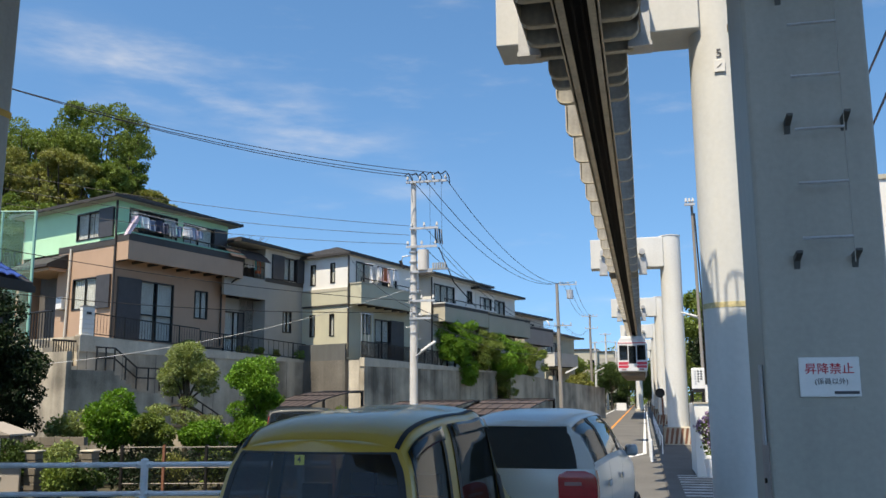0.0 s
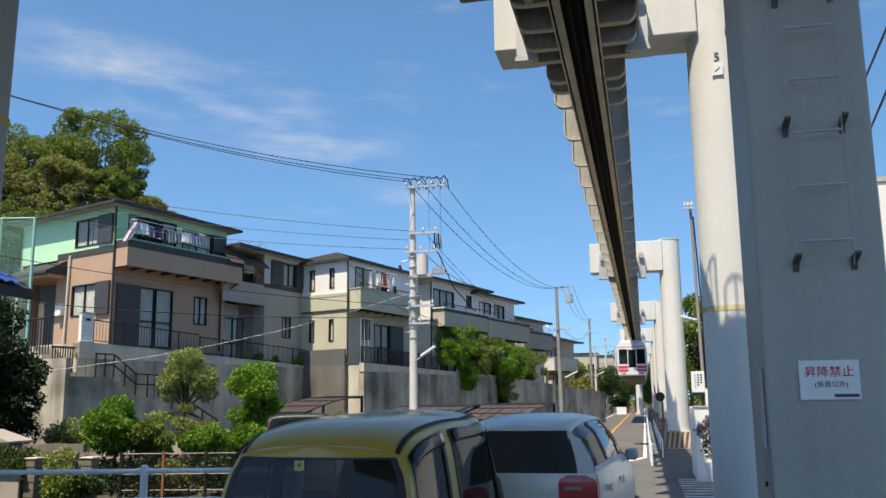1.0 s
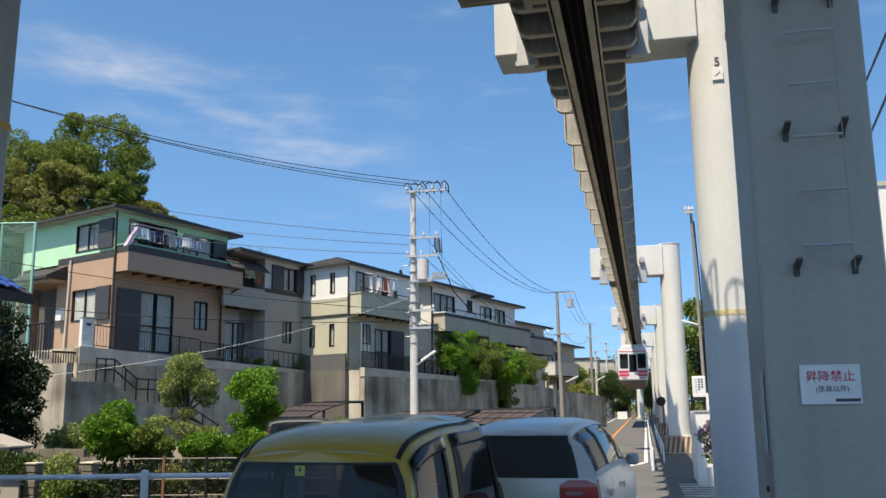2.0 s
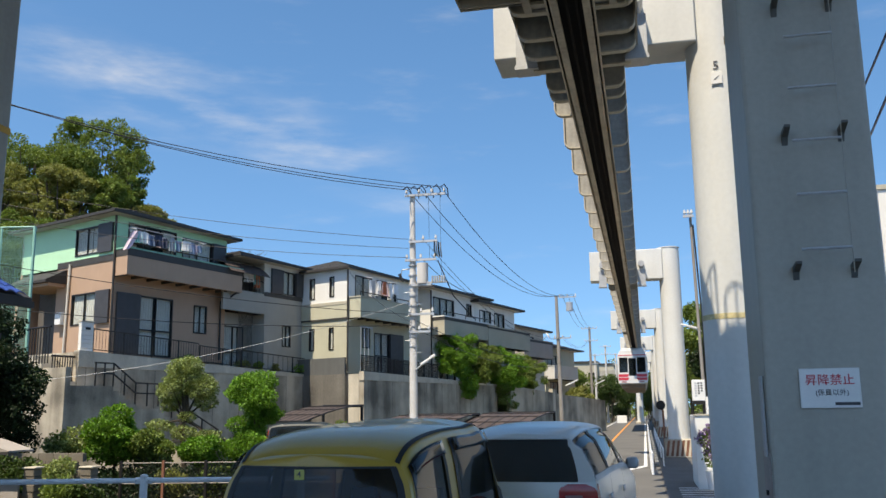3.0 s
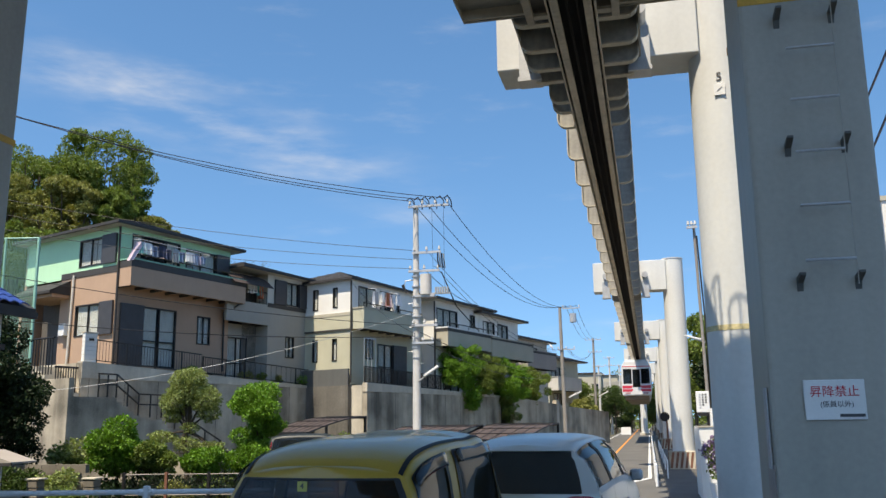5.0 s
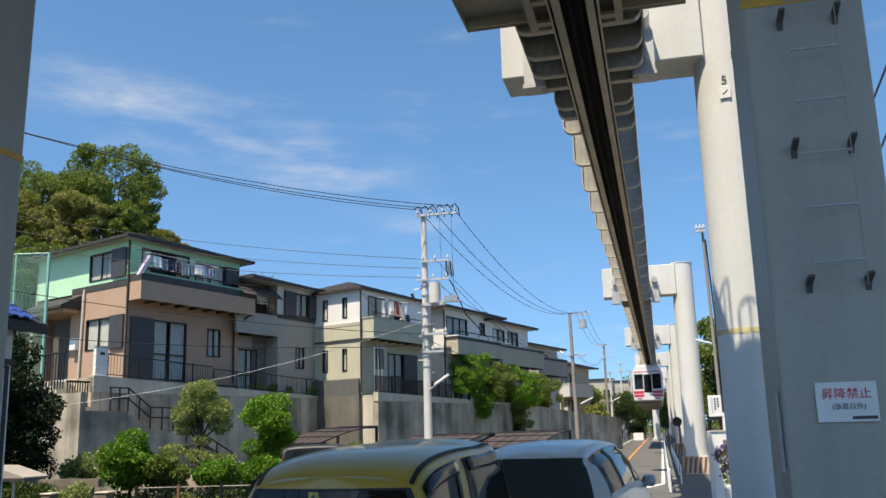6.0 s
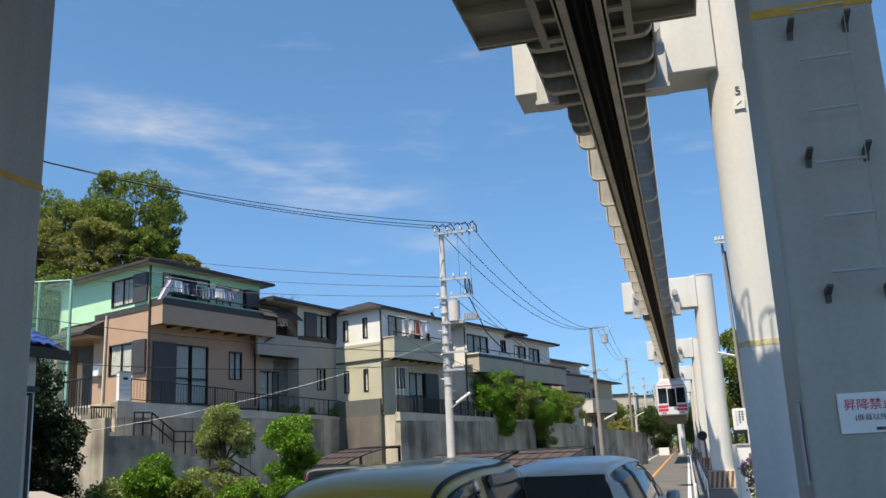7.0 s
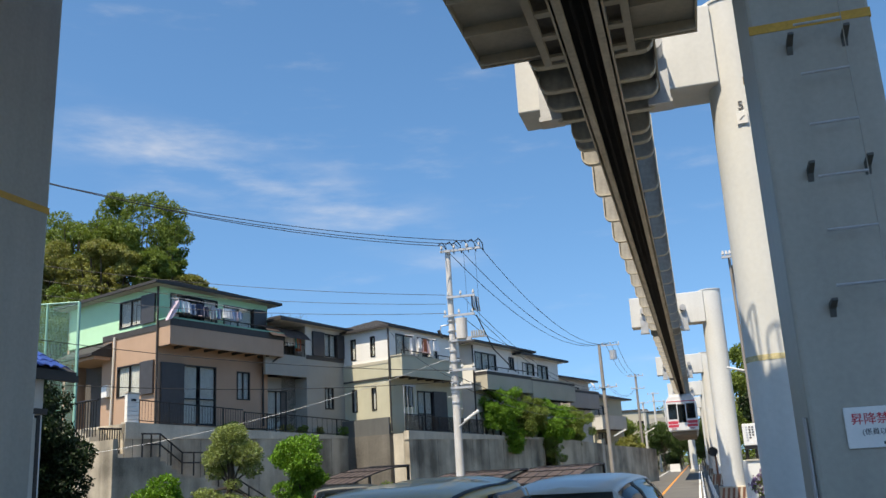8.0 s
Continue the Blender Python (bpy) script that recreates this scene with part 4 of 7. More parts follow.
h.wall("F", -1.2, 2.0, 4.302, 6.0, CREAM, [(-0.2, 1.5, 4.4, 5.7)], at=1.0)
h.wall("S", 0.18, 1.0, 4.302, 6.0, CREAM, at=2.0)
h.shell(0.0, 5.9, GREY_STUCCO)
h.window("F", 3.58, 4.34, 1.55, 2.75)
h.window("F", 3.55, 4.7, 4.45, 5.75, shutter=0.95, at=0.02, curtain=(0, 0.1))
b = bmesh.new()
box(b, 2.55, 3.54, -0.10, 0.018, 4.43, 5.77)
h.add("shutter_box", b, SHUTTER, "dark storm-shutter box")
h.window("F", -0.3, 1.3, 0.1, 2.5, at=0.9)
h.window("F", -0.2, 1.5, 4.4, 5.7, at=1.0)
for q in ((2.0, 6.03, -0.03, -0.002),):
    b = bmesh.new()
    box(b, *q, 4.2, 4.42)
    h.add("band", b, DARK_BAND, "dark trim band")
h.add("rail", tb([(-1.1, 0.08, 4.95), (2.0, 0.08, 4.95)], 0.03, 6), DARK_METAL, "dark balcony rail")
for i in range(12):
    h.add("baluster", tb([(-1.1 + i * 0.28, 0.08, 4.3), (-1.1 + i * 0.28, 0.08, 4.95)], 0.014, 5), DARK_METAL)
for i in range(5):
    b = bmesh.new()
    prof = [(0.95 - 1.5 * t, 5.85 - 0.75 * t * t) for t in (0, 0.25, 0.5, 0.75, 1.0)]
    for (n0, z0), (n1, z1) in zip(prof, prof[1:]):
        v = [b.verts.new(p) for p in ((-1.2 + i * 0.62, n0, z0), (-0.6 + i * 0.62, n0, z0), (-0.6 + i * 0.62, n1, z1), (-1.2 + i * 0.62, n1, z1))]
        w = [b.verts.new(q.co + Vector((0, 0, 0.02))) for q in v]
        for f in ((v[0], v[1], v[2], v[3]), (w[3], w[2], w[1], w[0]), (v[0], w[0], w[1], v[1]), (v[1], w[1], w[2], v[2]), (v[2], w[2], w[3], v[3]), (v[3], w[3], w[0], v[0])):
            b.faces.new(f)
    h.add("awning_panel", b, POLYCARB, "curved brown translucent awning panel")
h.hip_roof(6.0, 0.45, 1.05)
h.laundry(-0.2, 1.8, 5.35, 0.35, (0, 6, 4, 0), 5, 0.8)

# ---- white and beige house ----
h = House(H3O, 4.1, 7.9, 7.0, "white over beige stucco house with a long balcony and laundry")
h.wall("F", 0, 7.9, 0.0, 3.9, BEIGE, [(1.5, 2.27, 1.45, 2.6), (2.75, 4.4, 0.1, 2.4)])
h.wall("F", 0, 7.9, 3.902, 5.75, WHITE_STUCCO, [(0.75, 2.5, 4.1, 5.5), (3.0, 5.2, 4.1, 5.5)])
h.wall("S", 0.16, 7.0, 0.0, 3.9, BEIGE, [(2.42, 2.82, 1.3, 2.55), (0.98, 1.34, 1.3, 2.55)])
h.wall("S", 0.16, 7.0, 3.902, 5.75, WHITE_STUCCO, [(2.42, 2.82, 4.2, 5.4), (0.96, 1.32, 4.25, 5.4)])
h.shell(0.0, 5.7, BEIGE)
for q in ((2.42, 2.82, 1.3, 2.55), (0.98, 1.34, 1.3, 2.55), (2.42, 2.82, 4.2, 5.4), (0.96, 1.32, 4.25, 5.4)):
    h.window("S", *q, panes=1)
h.window("F", 1.5, 2.27, 1.45, 2.6)
h.window("F", 2.75, 4.4, 0.1, 2.4, shutter=1.5)
h.window("F", 0.75, 2.5, 4.1, 5.5)
h.window("F", 3.0, 5.2, 4.1, 5.5, panes=3, curtain=(0.3, 0.8))
b = bmesh.new()
box(b, -0.06, -0.002, 0.0, 7.0, 3.05, 3.78)
h.add("jetty", b, BEIGE, "raised beige band between the floors")
b = bmesh.new()
box(b, -0.08, -0.002, 0.0, 7.0, 3.782, 3.95)
h.add("band", b, PALE_GREY, "grey trim band")
b = bmesh.new()
box(b, -0.07, -0.002, 0.0, 7.0, 2.96, 3.048)
h.add("band", b, DARK_BAND)
h.balcony(0.0, 6.6, 3.0, 4.1, 0.95, BEIGE, PALE_GREY, rail=0.3)
h.hip_roof(5.75, 0.24, 1.2)
h.pipe([(-0.1, -0.1, 5.7), (-0.1, -0.1, 0.1)], 0.055)
h.laundry(1.2, 3.6, 5.2, -0.7, (0, 0, 4, 5, 0, 1), 8, 0.9)
for i in range(4):
    h.add("glazing_bar", tb([(0.1 + i * 0.38, -0.9, 0.05), (0.1 + i * 0.38, -0.9, 2.5)], 0.02, 5), METAL_GREY)
b = bmesh.new()
box(b, 0.05, 1.3, -0.92, -0.87, 2.45, 2.52)
h.add("glazing_head", b, METAL_GREY)

# ---- further houses along the terrace ----
h = House(H4O, 3.69, 6.9, 7.0, "white stucco house with dark windows and pale balcony", 1.137)
h.wall("F", 0, 6.9, 0.0, 5.4, WHITE_STUCCO, [(0.3, 2.9, 3.95, 5.0), (4.6, 5.3, 4.2, 5.0), (1.0, 3.0, 0.1, 2.2)])
h.wall("S", 0.16, 7.0, 0.0, 5.4, WHITE_STUCCO, [(1.2, 1.9, 4.0, 5.0)])
h.shell(0.0, 5.3, WHITE_STUCCO)
h.window("F", 0.3, 2.9, 3.95, 5.0, panes=3)
h.window("F", 4.6, 5.3, 4.2, 5.0)
h.window("F", 1.0, 3.0, 0.1, 2.2)
h.window("S", 1.2, 1.9, 4.0, 5.0)
h.balcony(0.0, 6.9, 2.75, 3.75, 0.95, PALE_GREY, WHITE_STUCCO, band=0.18, rail=0.3)
h.hip_roof(5.4, 0.5, 1.0)
h.pipe([(-0.1, -0.1, 5.3), (-0.1, -0.1, 0.1)], 0.05)

h = House(H5O, 3.37, 4.9, 7.0, "pale grey house with tall dark windows over a grey balcony", 1.157)
h.wall("F", -1.2, 4.9, 0.0, 5.35, WHITE_STUCCO, [(-0.6, 1.1, 3.5, 5.0), (1.6, 3.2, 3.5, 5.0)])
h.wall("S", 0.16, 7.0, 0.0, 5.35, WHITE_STUCCO)
h.shell(0.0, 5.3, WHITE_STUCCO)
h.window("F", -0.6, 1.1, 3.5, 5.0)
h.window("F", 1.6, 3.2, 3.5, 5.0)
h.balcony(-1.2, 5.4, 2.7, 3.85, 0.95, PALE_GREY, PALE_GREY, band=0.12)
h.hip_roof(5.35, 0.5, 1.0, s0=-1.2)

h = House(H6O, 2.94, 5.0, 7.0, "taupe stucco house with a dark tiled roof", 1.2)
h.wall("F", -1.2, 5.0, 0.0, 4.95, CREAM, [(0.2, 3.0, 3.3, 4.5), (0.6, 2.6, 0.1, 2.2)])
h.wall("S", 0.16, 7.0, 0.0, 4.95, CREAM)
h.shell(0.0, 4.9, TAUPE)
h.window("F", 0.2, 3.0, 3.3, 4.5, panes=3)
h.window("F", 0.6, 2.6, 0.1, 2.2)
h.balcony(-1.0, 4.6, 2.9, 4.1, 0.95, TAUPE, TAUPE, band=0.15)
h.hip_roof(4.95, 0.5, 0.9, s0=-1.2)
b = fix_normals(tb([(3.6, -0.5, 4.25), (3.6, -0.9, 4.6)], 0.02, 6))
h.add("dish_arm", b, METAL_GREY)
b = bmesh.new()
bmesh.ops.create_cone(b, cap_ends=True, segments=20, radius1=0.32, radius2=0.12, depth=0.12, matrix=pose(3.6, -1.0, 4.6, 60, 0, 20))
h.add("satellite_dish", b, SIGN_WHITE, "white satellite dish")

h = House((-9.84, 91.2), 2.3, 7.5, 7.0, "older grey-beige house with a tiled roof and wooden balcony", 1.2)
h.wall("F", 0, 7.5, 0.0, 5.0, BEIGE, [(0.6, 2.8, 3.2, 4.4), (1, 3, 0.2, 2.1)])
h.wall("S", 0.16, 7.0, 0.0, 5.0, BEIGE, [(1.0, 2.6, 3.2, 4.4), (0.6, 2.0, 0.3, 2.1)])
h.shell(0.0, 4.9, BEIGE)
for q in ((0.6, 2.8, 3.2, 4.4), (1, 3, 0.2, 2.1)):
    h.window("F", *q)
for q in ((1.0, 2.6, 3.2, 4.4), (0.6, 2.0, 0.3, 2.1)):
    h.window("S", *q)
h.balcony(0.0, 6.0, 2.3, 3.4, 0.9, CREAM, CREAM)
h.hip_roof(5.0, 0.7, 1.2, material=ROOF_DARK)


# ---- street poles and cables ----
def cable(a, b, drop, r=0.012, material=None, label="thin black overhead cable"):
    solid("overhead_cable", tb(sag(a, b, drop), r, 5), material or CABLE, label, "cable", "overhead cables")


def street_pole(x, y, height, r0, r1, material, label, arms, lean=(0, 0)):
    p = thing("utility_pole", (x, y, 0), label, "utility pole", "utility poles")
    part("shaft", tb([(0, 0, -0.1), (lean[0], lean[1], height)], r0, 16, r1), material, p, smooth=True)
    for z, x0, x1 in arms:
        k = z / height
        part("cross_arm", bx(x0 + lean[0] * k, x1 + lean[0] * k, -0.2, -0.12, z - 0.04, z + 0.04), METAL_GREY, p)
        n = max(2, int((x1 - x0) / 0.45))
        for i in range(n + 1):
            xx = x0 + 0.06 + (x1 - x0 - 0.12) * i / n + lean[0] * k
            b = bmesh.new()
            tube(b, [(xx, -0.16, z + 0.04), (xx, -0.16, z + 0.12)], 0.02, 6)
            tube(b, [(xx, -0.16, z + 0.10), (xx, -0.16, z + 0.22)], 0.055, 8, 0.03)
            part("insulator", b, CERAMIC, p, "small pale insulator")
    return p


P1 = street_pole(-8.28, 31.6, 10.22, 0.17, 0.10, POLE_GREY, "tall weathered concrete utility pole with transformer and cross arms",
                 ((10.15, -0.25, 1.35), (8.35, -0.1, 1.0), (7.65, -0.25, 0.95), (5.6, -0.15, 0.85), (4.95, -0.12, 0.7)))
part("transformer", fix_normals(tb([(0.40, -0.1, 6.75), (0.40, -0.1, 7.52)], 0.215, 20)), POLE_GREY, P1, "pale grey drum transformer", smooth=False)
part("transformer_bracket", bx(0.0, 0.75, -0.2, 0.0, 6.66, 6.745), METAL_GREY, P1)
for i in range(6):
    part("fuse_cutout", tb([(0.8 + i * 0.09, -0.2, 6.75), (0.82 + i * 0.09, -0.25, 7.0)], 0.035, 8), CERAMIC, P1)
part("fuse_arm", bx(0.6, 1.35, -0.2, -0.14, 6.74, 6.80), METAL_GREY, P1)
for k in range(7):
    part("step_bolt", tb([(-0.3 if k % 2 else 0.3, 0, 4.2 + k * 0.45), (0, 0, 4.2 + k * 0.45)], 0.012, 5), METAL_GREY, P1)
for k in range(9):
    zz = 4.4 + k * 0.38
    part("pole_band", fix_normals(tb([(0, 0, zz), (0, 0, zz + 0.05)], 0.165, 14)), METAL_GREY, P1)
for k in range(6):
    xx = -0.2 + k * 0.29
    part("jumper", tb([(xx, -0.55, 10.32), (xx + 0.05, -0.2, 10.5), (xx + 0.1, 0.15, 10.4), (xx + 0.12, 0.2, 10.1)], 0.022, 5), BLACK, P1, "black looped jumper wire")
part("lamp_arm", tb([(0.1, -0.1, 3.55), (0.75, -0.3, 3.95)], 0.03, 6), METAL_GREY, P1)
part("lamp_head", bevelled(bx(-0.32, 0.32, -0.07, 0.07, -0.045, 0.045, m=pose(0.62, -0.28, 3.9, 0, -33, 0)), 0.02, 2), SIGN_WHITE, P1, "slim white lamp head")
for i in range(4):
    part("strain_insulator", tb([(0.92 + 0.05 * i, -0.3 + 0.1 * i, 8.3), (0.9 + 0.06 * i, -0.25 + 0.1 * i, 8.0), (0.95 + 0.05 * i, -0.2 + 0.1 * i, 7.75)], 0.03, 6), METAL_GREY if i % 2 else BLACK, P1, "small hanging insulator")
part("side_bracket", tb([(-0.1, 0, 7.35), (-0.4, -0.1, 7.3), (-0.45, -0.1, 7.0)], 0.025, 6), METAL_GREY, P1)
part("side_insulator", tb([(-0.5, -0.1, 7.15), (-0.36, -0.1, 6.85)], 0.06, 8, 0.04), BLACK, P1)
part("drop_lead", tb([(1.0, -0.1, 7.6), (1.25, -0.1, 7.0), (1.5, 0.2, 6.3), (2.1, 1.2, 5.5)], 0.022, 5), BLACK, P1)
P2 = street_pole(-5.95, 65.5, 10.35, 0.17, 0.11, POLE_BROWN, "weathered grey-brown utility pole with transformer and street lamp",
                 ((10.25, 0.2, 1.5), (7.2, -0.3, 1.0)), lean=(-0.12, 0))
part("transformer", fix_normals(tb([(0.85, -0.1, 9.2), (0.85, -0.1, 9.85)], 0.25, 16)), METAL_GREY, P2, "grey drum transformer")
part("lamp_head", bevelled(bx(-0.5, 0.5, -0.08, 0.08, -0.05, 0.05, m=pose(0.8, -0.3, 3.9, 0, -25, 0)), 0.02, 2), SIGN_WHITE, P2, "slim white lamp head")
P3 = street_pole(-5.75, 101.5, 11.2, 0.17, 0.12, POLE_BROWN, "distant dark utility pole with cross arms", ((11.0, -0.9, 0.9), (9.6, -0.6, 0.9)))
part("lamp_head", bevelled(bx(-0.6, 0.6, -0.08, 0.08, -0.05, 0.05, m=pose(0.9, -0.3, 4.9, 0, -25, 0)), 0.02, 2), SIGN_WHITE, P3, "slim white lamp head")
for x, y, z in ((-5.2, 130, 11), (-4.4, 150, 11), (-6.5, 125, 9.5), (-4.9, 175, 10.5)):
    street_pole(x, y, z, 0.16, 0.12, POLE_GREY, "distant grey utility pole with cross arms", ((z - 0.2, -0.8, 0.8), (z - 1.3, -0.6, 0.8)))
PR = street_pole(2.0, 31.0, 8.7, 0.065, 0.045, POLE_BROWN, "slender dark pole carrying a street lamp beside the columns", ((8.6, -0.25, 0.1),), lean=(-0.12, 0))
part("lamp_arm", tb([(0, 0, 4.62), (-0.35, -0.05, 4.74)], 0.025, 6), METAL_GREY, PR)
part("lamp_head", bevelled(bx(-0.28, 0.28, -0.07, 0.07, -0.03, 0.03, m=pose(-0.4, -0.05, 4.79, 0, 16, 0)), 0.015, 2), SIGN_WHITE, PR, "slim white lamp head")
part("cable_run", tb([(0.1, -0.05, 0.4), (0.06, -0.06, 5.0), (-0.05, -0.06, 8.3)], 0.03, 6), CABLE, PR)

for i, (x0, z0) in enumerate(((-8.4, 10.36), (-7.9, 10.38), (-7.1, 10.4))):
    cable((-24.5, 18.0 - 0.8 * i, 13.6 - 0.25 * i), (x0, 31.4, z0), 0.85, 0.014)
    cable((x0, 31.4, z0), (-5.6 + 0.4 * i, 65.3, 10.45), 1.5, 0.014)
    cable((-5.6 + 0.4 * i, 65.3, 10.45), (-6.3 + 0.5 * i, 101.3, 11.2), 0.9, 0.014)
for i in range(3):
    cable((-30, 26 + 2 * i, 12.1 - 0.5 * i), (-8.4, 31.4, 8.45 - 0.35 * i), 0.5, 0.010)
for i in range(2):
    cable((-7.8 + 0.3 * i, 31.4, 8.4 - 0.6 * i), (-5.6, 65.3, 7.3), 1.3, 0.010)
    cable((-5.6, 65.3, 7.3 - 0.2 * i), (-5.9, 101.3, 9.7), 0.8, 0.012)
cable((-7.15, 31.4, 10.2), (-7.15, 31.5, 6.9), 0.0, 0.006)
cable((-7.6, 31.4, 10.2), (-7.6, 31.5, 7.6), 0.0, 0.006)
cable((-7.8, 31.4, 7.6), (-6.4, 34, 6.6), 0.2, 0.012)
cable((-24, 17.0, 7.7), (-8.3, 31.4, 5.6), 0.5, 0.012)
cable((-22, 17.0, 5.6), (-8.3, 31.4, 5.2), 0.45, 0.012)
cable((-8.2, 31.4, 5.4), (-5.8, 65.3, 5.8), 0.7, 0.012)
cable((-8.2, 31.4, 5.1), (-5.8, 65.3, 5.4), 0.8, 0.012)
cable((-19.5, 22.0, 2.9), (-8.3, 31.4, 6.1), 0.5, 0.007, METAL_GREY, "pale overhead service wire")
cable((-8.3, 31.4, 5.3), (-15.4, 44.6, 9.7), 0.3, 0.012)
cable((5.38, 25.0, 8.69), (2.08, 2.0, 6.05), 0.0, 0.02, CABLE_PURPLE, "old blue-black cable slanting past the portal leg")
cable((5.72, 25.0, 7.95), (1.58, 2.0, 4.87), 0.0, 0.02, CABLE_PURPLE, "old blue-black cable slanting past the portal leg")


# ---- plants ----
def leaves(name, clumps, size, count, material, parent, seed, label="", droop=0.0):
    """A crown: many small folded leaves scattered through clumps (x, y, z, rx, ry, rz), denser near their skins."""
    rng = np.random.default_rng(seed)
    vol = np.array([c[3] * c[4] * c[5] for c in clumps]) ** 0.8
    pick = rng.choice(len(clumps), count, p=vol / vol.sum())
    c = np.array(clumps)[pick]
    d = rng.normal(size=(count, 3))
    d /= np.linalg.norm(d, axis=1)[:, None]
    rad = rng.uniform(0.45, 1.05, count) ** 0.6
    rad *= 1 + 0.16 * np.sin(d[:, 0] * 5 + pick) * np.cos(d[:, 2] * 6 + pick * 1.7)
    pos = c[:, :3] + d * c[:, 3:6] * rad[:, None]
    a = d * 0.6 + rng.normal(size=(count, 3)) * 0.8
    a[:, 2] -= droop
    a /= np.linalg.norm(a, axis=1)[:, None]
    s = np.cross(a, rng.normal(size=(count, 3)))
    s /= np.linalg.norm(s, axis=1)[:, None]
    nrm = np.cross(a, s)
    L = (size * rng.uniform(0.6, 1.3, count))[:, None]
    W = L * 0.36
    verts = np.stack([pos, pos + a * L * 0.45 + s * W + nrm * W * 0.35, pos + a * L, pos + a * L * 0.45 - s * W + nrm * W * 0.35], 1).reshape(-1, 3)
    k = np.arange(count)[:, None] * 4
    faces = np.concatenate([k + np.array([0, 1, 2]), k + np.array([0, 2, 3])]).tolist()
    me = bpy.data.meshes.new(name)
    me.from_pydata(verts.tolist(), [], faces)
    me.materials.append(material)
    o = new(name, me)
    o.parent = parent
    return tagged(o, label) if label else o


def tree(name, at, label, category, trunk, limbs, clumps, size, count, material, seed, group="", droop=0.0, r=0.08):
    t = thing(name, at, label, category, group)
    b = bmesh.new()
    tube(b, [(0, 0, -0.15)] + trunk, r, 8, r * 0.45)
    for l in limbs:
        tube(b, l, r * 0.5, 6, r * 0.15)
    part("trunk", b, BARK, t, smooth=True)
    leaves("crown", clumps, size, count, material, t, seed, "", droop)
    return t


def spread(seed, n, cx, cy, cz, rx, ry, rz, s0, s1):
    """n clumps of radius s0 to s1 set unevenly inside an ellipsoid."""
    q = random.Random(seed)
    out = []
    while len(out) < n:
        x, y, z = (q.uniform(-1, 1) for _ in range(3))
        if x * x + y * y + z * z < 1:
            s = q.uniform(s0, s1)
            out.append((cx + x * rx, cy + y * ry, cz + z * rz, s, s, s * q.uniform(0.6, 0.9)))
    return out


def limbs_to(start, clumps, k=6):
    s = Vector(start)
    return [[s, s.lerp(Vector(c[:3]), 0.5) + Vector((0, 0, 0.05)), Vector(c[:3])] for c in clumps[:k]]


def bush(name, x, y, z0, cz, r, rz, size, count, material, seed, label, n=9, category="shrub", group=""):
    cl = spread(seed, n, 0, 0, cz, r * 0.62, r * 0.62, rz * 0.62, r * 0.34, r * 0.52)
    return tree(name, (x, y, z0), label, category, [(0, 0, cz * 0.5), (0.02, 0, cz)], limbs_to((0, 0, cz * 0.5), cl), cl, size, count, material, seed, group, r=0.05)


# garden below the terrace
bush("shrub", -13.2, 20.4, 0.0, 1.55, 0.92, 0.92, 0.075, 14000, LEAF_BRIGHT, 11, "rounded bright green leafy garden shrub")
bush("shrub", -12.15, 20.5, 0.0, 1.2, 0.72, 0.62, 0.07, 12000, LEAF_MID, 12, "dense mid-green clipped garden shrub")
bush("shrub", -11.2, 21.1, 0.0, 1.15, 0.62, 0.52, 0.07, 9000, LEAF_BRIGHT, 13, "low bright green leafy shrub")
bush("shrub", -10.2, 22.4, 0.0, 2.45, 1.05, 0.95, 0.065, 18000, LEAF_BRIGHT, 14, "tall bright green rounded garden tree")
bush("shrub", -10.35, 21.9, 0.0, 1.35, 0.8, 0.95, 0.065, 12000, LEAF_BRIGHT, 15, "bright green garden shrub below a rounded tree")
bush("shrub", -10.9, 19.5, 0.0, 0.45, 0.7, 0.4, 0.09, 2000, LEAF_OLIVE, 16, "low yellow-green garden plants behind a fence")
bush("shrub", -9.9, 19.6, 0.0, 0.45, 0.6, 0.4, 0.09, 1800, LEAF_MID, 17, "low green garden plants behind a fence")
bush("shrub", -12.0, 16.6, 0.0, 0.55, 0.6, 0.4, 0.08, 2200, LEAF_MID, 18, "low mid-green plants beside the gate")
bush("shrub", -11.6, 16.9, 0.0, 0.4, 0.45, 0.3, 0.08, 1400, LEAF_DEEP, 19, "low dark green plants beside the gate")
bush("shrub", -14.6, 20.4, 0.0, 1.3, 0.8, 0.95, 0.09, 2200, LEAF_PINE, 20, "sparse grey-green shrub with bare twigs", n=7)
bush("shrub", -16.2, 19.8, 0.0, 1.2, 0.7, 0.6, 0.09, 2200, LEAF_PINE, 21, "sparse olive shrub beside a block wall", n=7)
bush("shrub", -9.6, 27.5, 0.0, 1.1, 0.9, 0.6, 0.10, 2400, LEAF_MID, 22, "green shrub beside a carport")
bush("shrub", -14.3, 18.2, 0.0, 0.75, 0.75, 0.6, 0.08, 3500, LEAF_DEEP, 23, "dark twiggy shrub before a block wall", n=8)
bush("shrub", -13.4, 18.3, 0.0, 0.7, 0.6, 0.6, 0.08, 2600, LEAF_PINE, 24, "sparse twiggy shrub before a block wall", n=7)
bush("shrub", -15.4, 18.1, 0.0, 0.8, 0.7, 0.65, 0.08, 3200, LEAF_DEEP, 25, "dark twiggy shrub before a block wall", n=8)
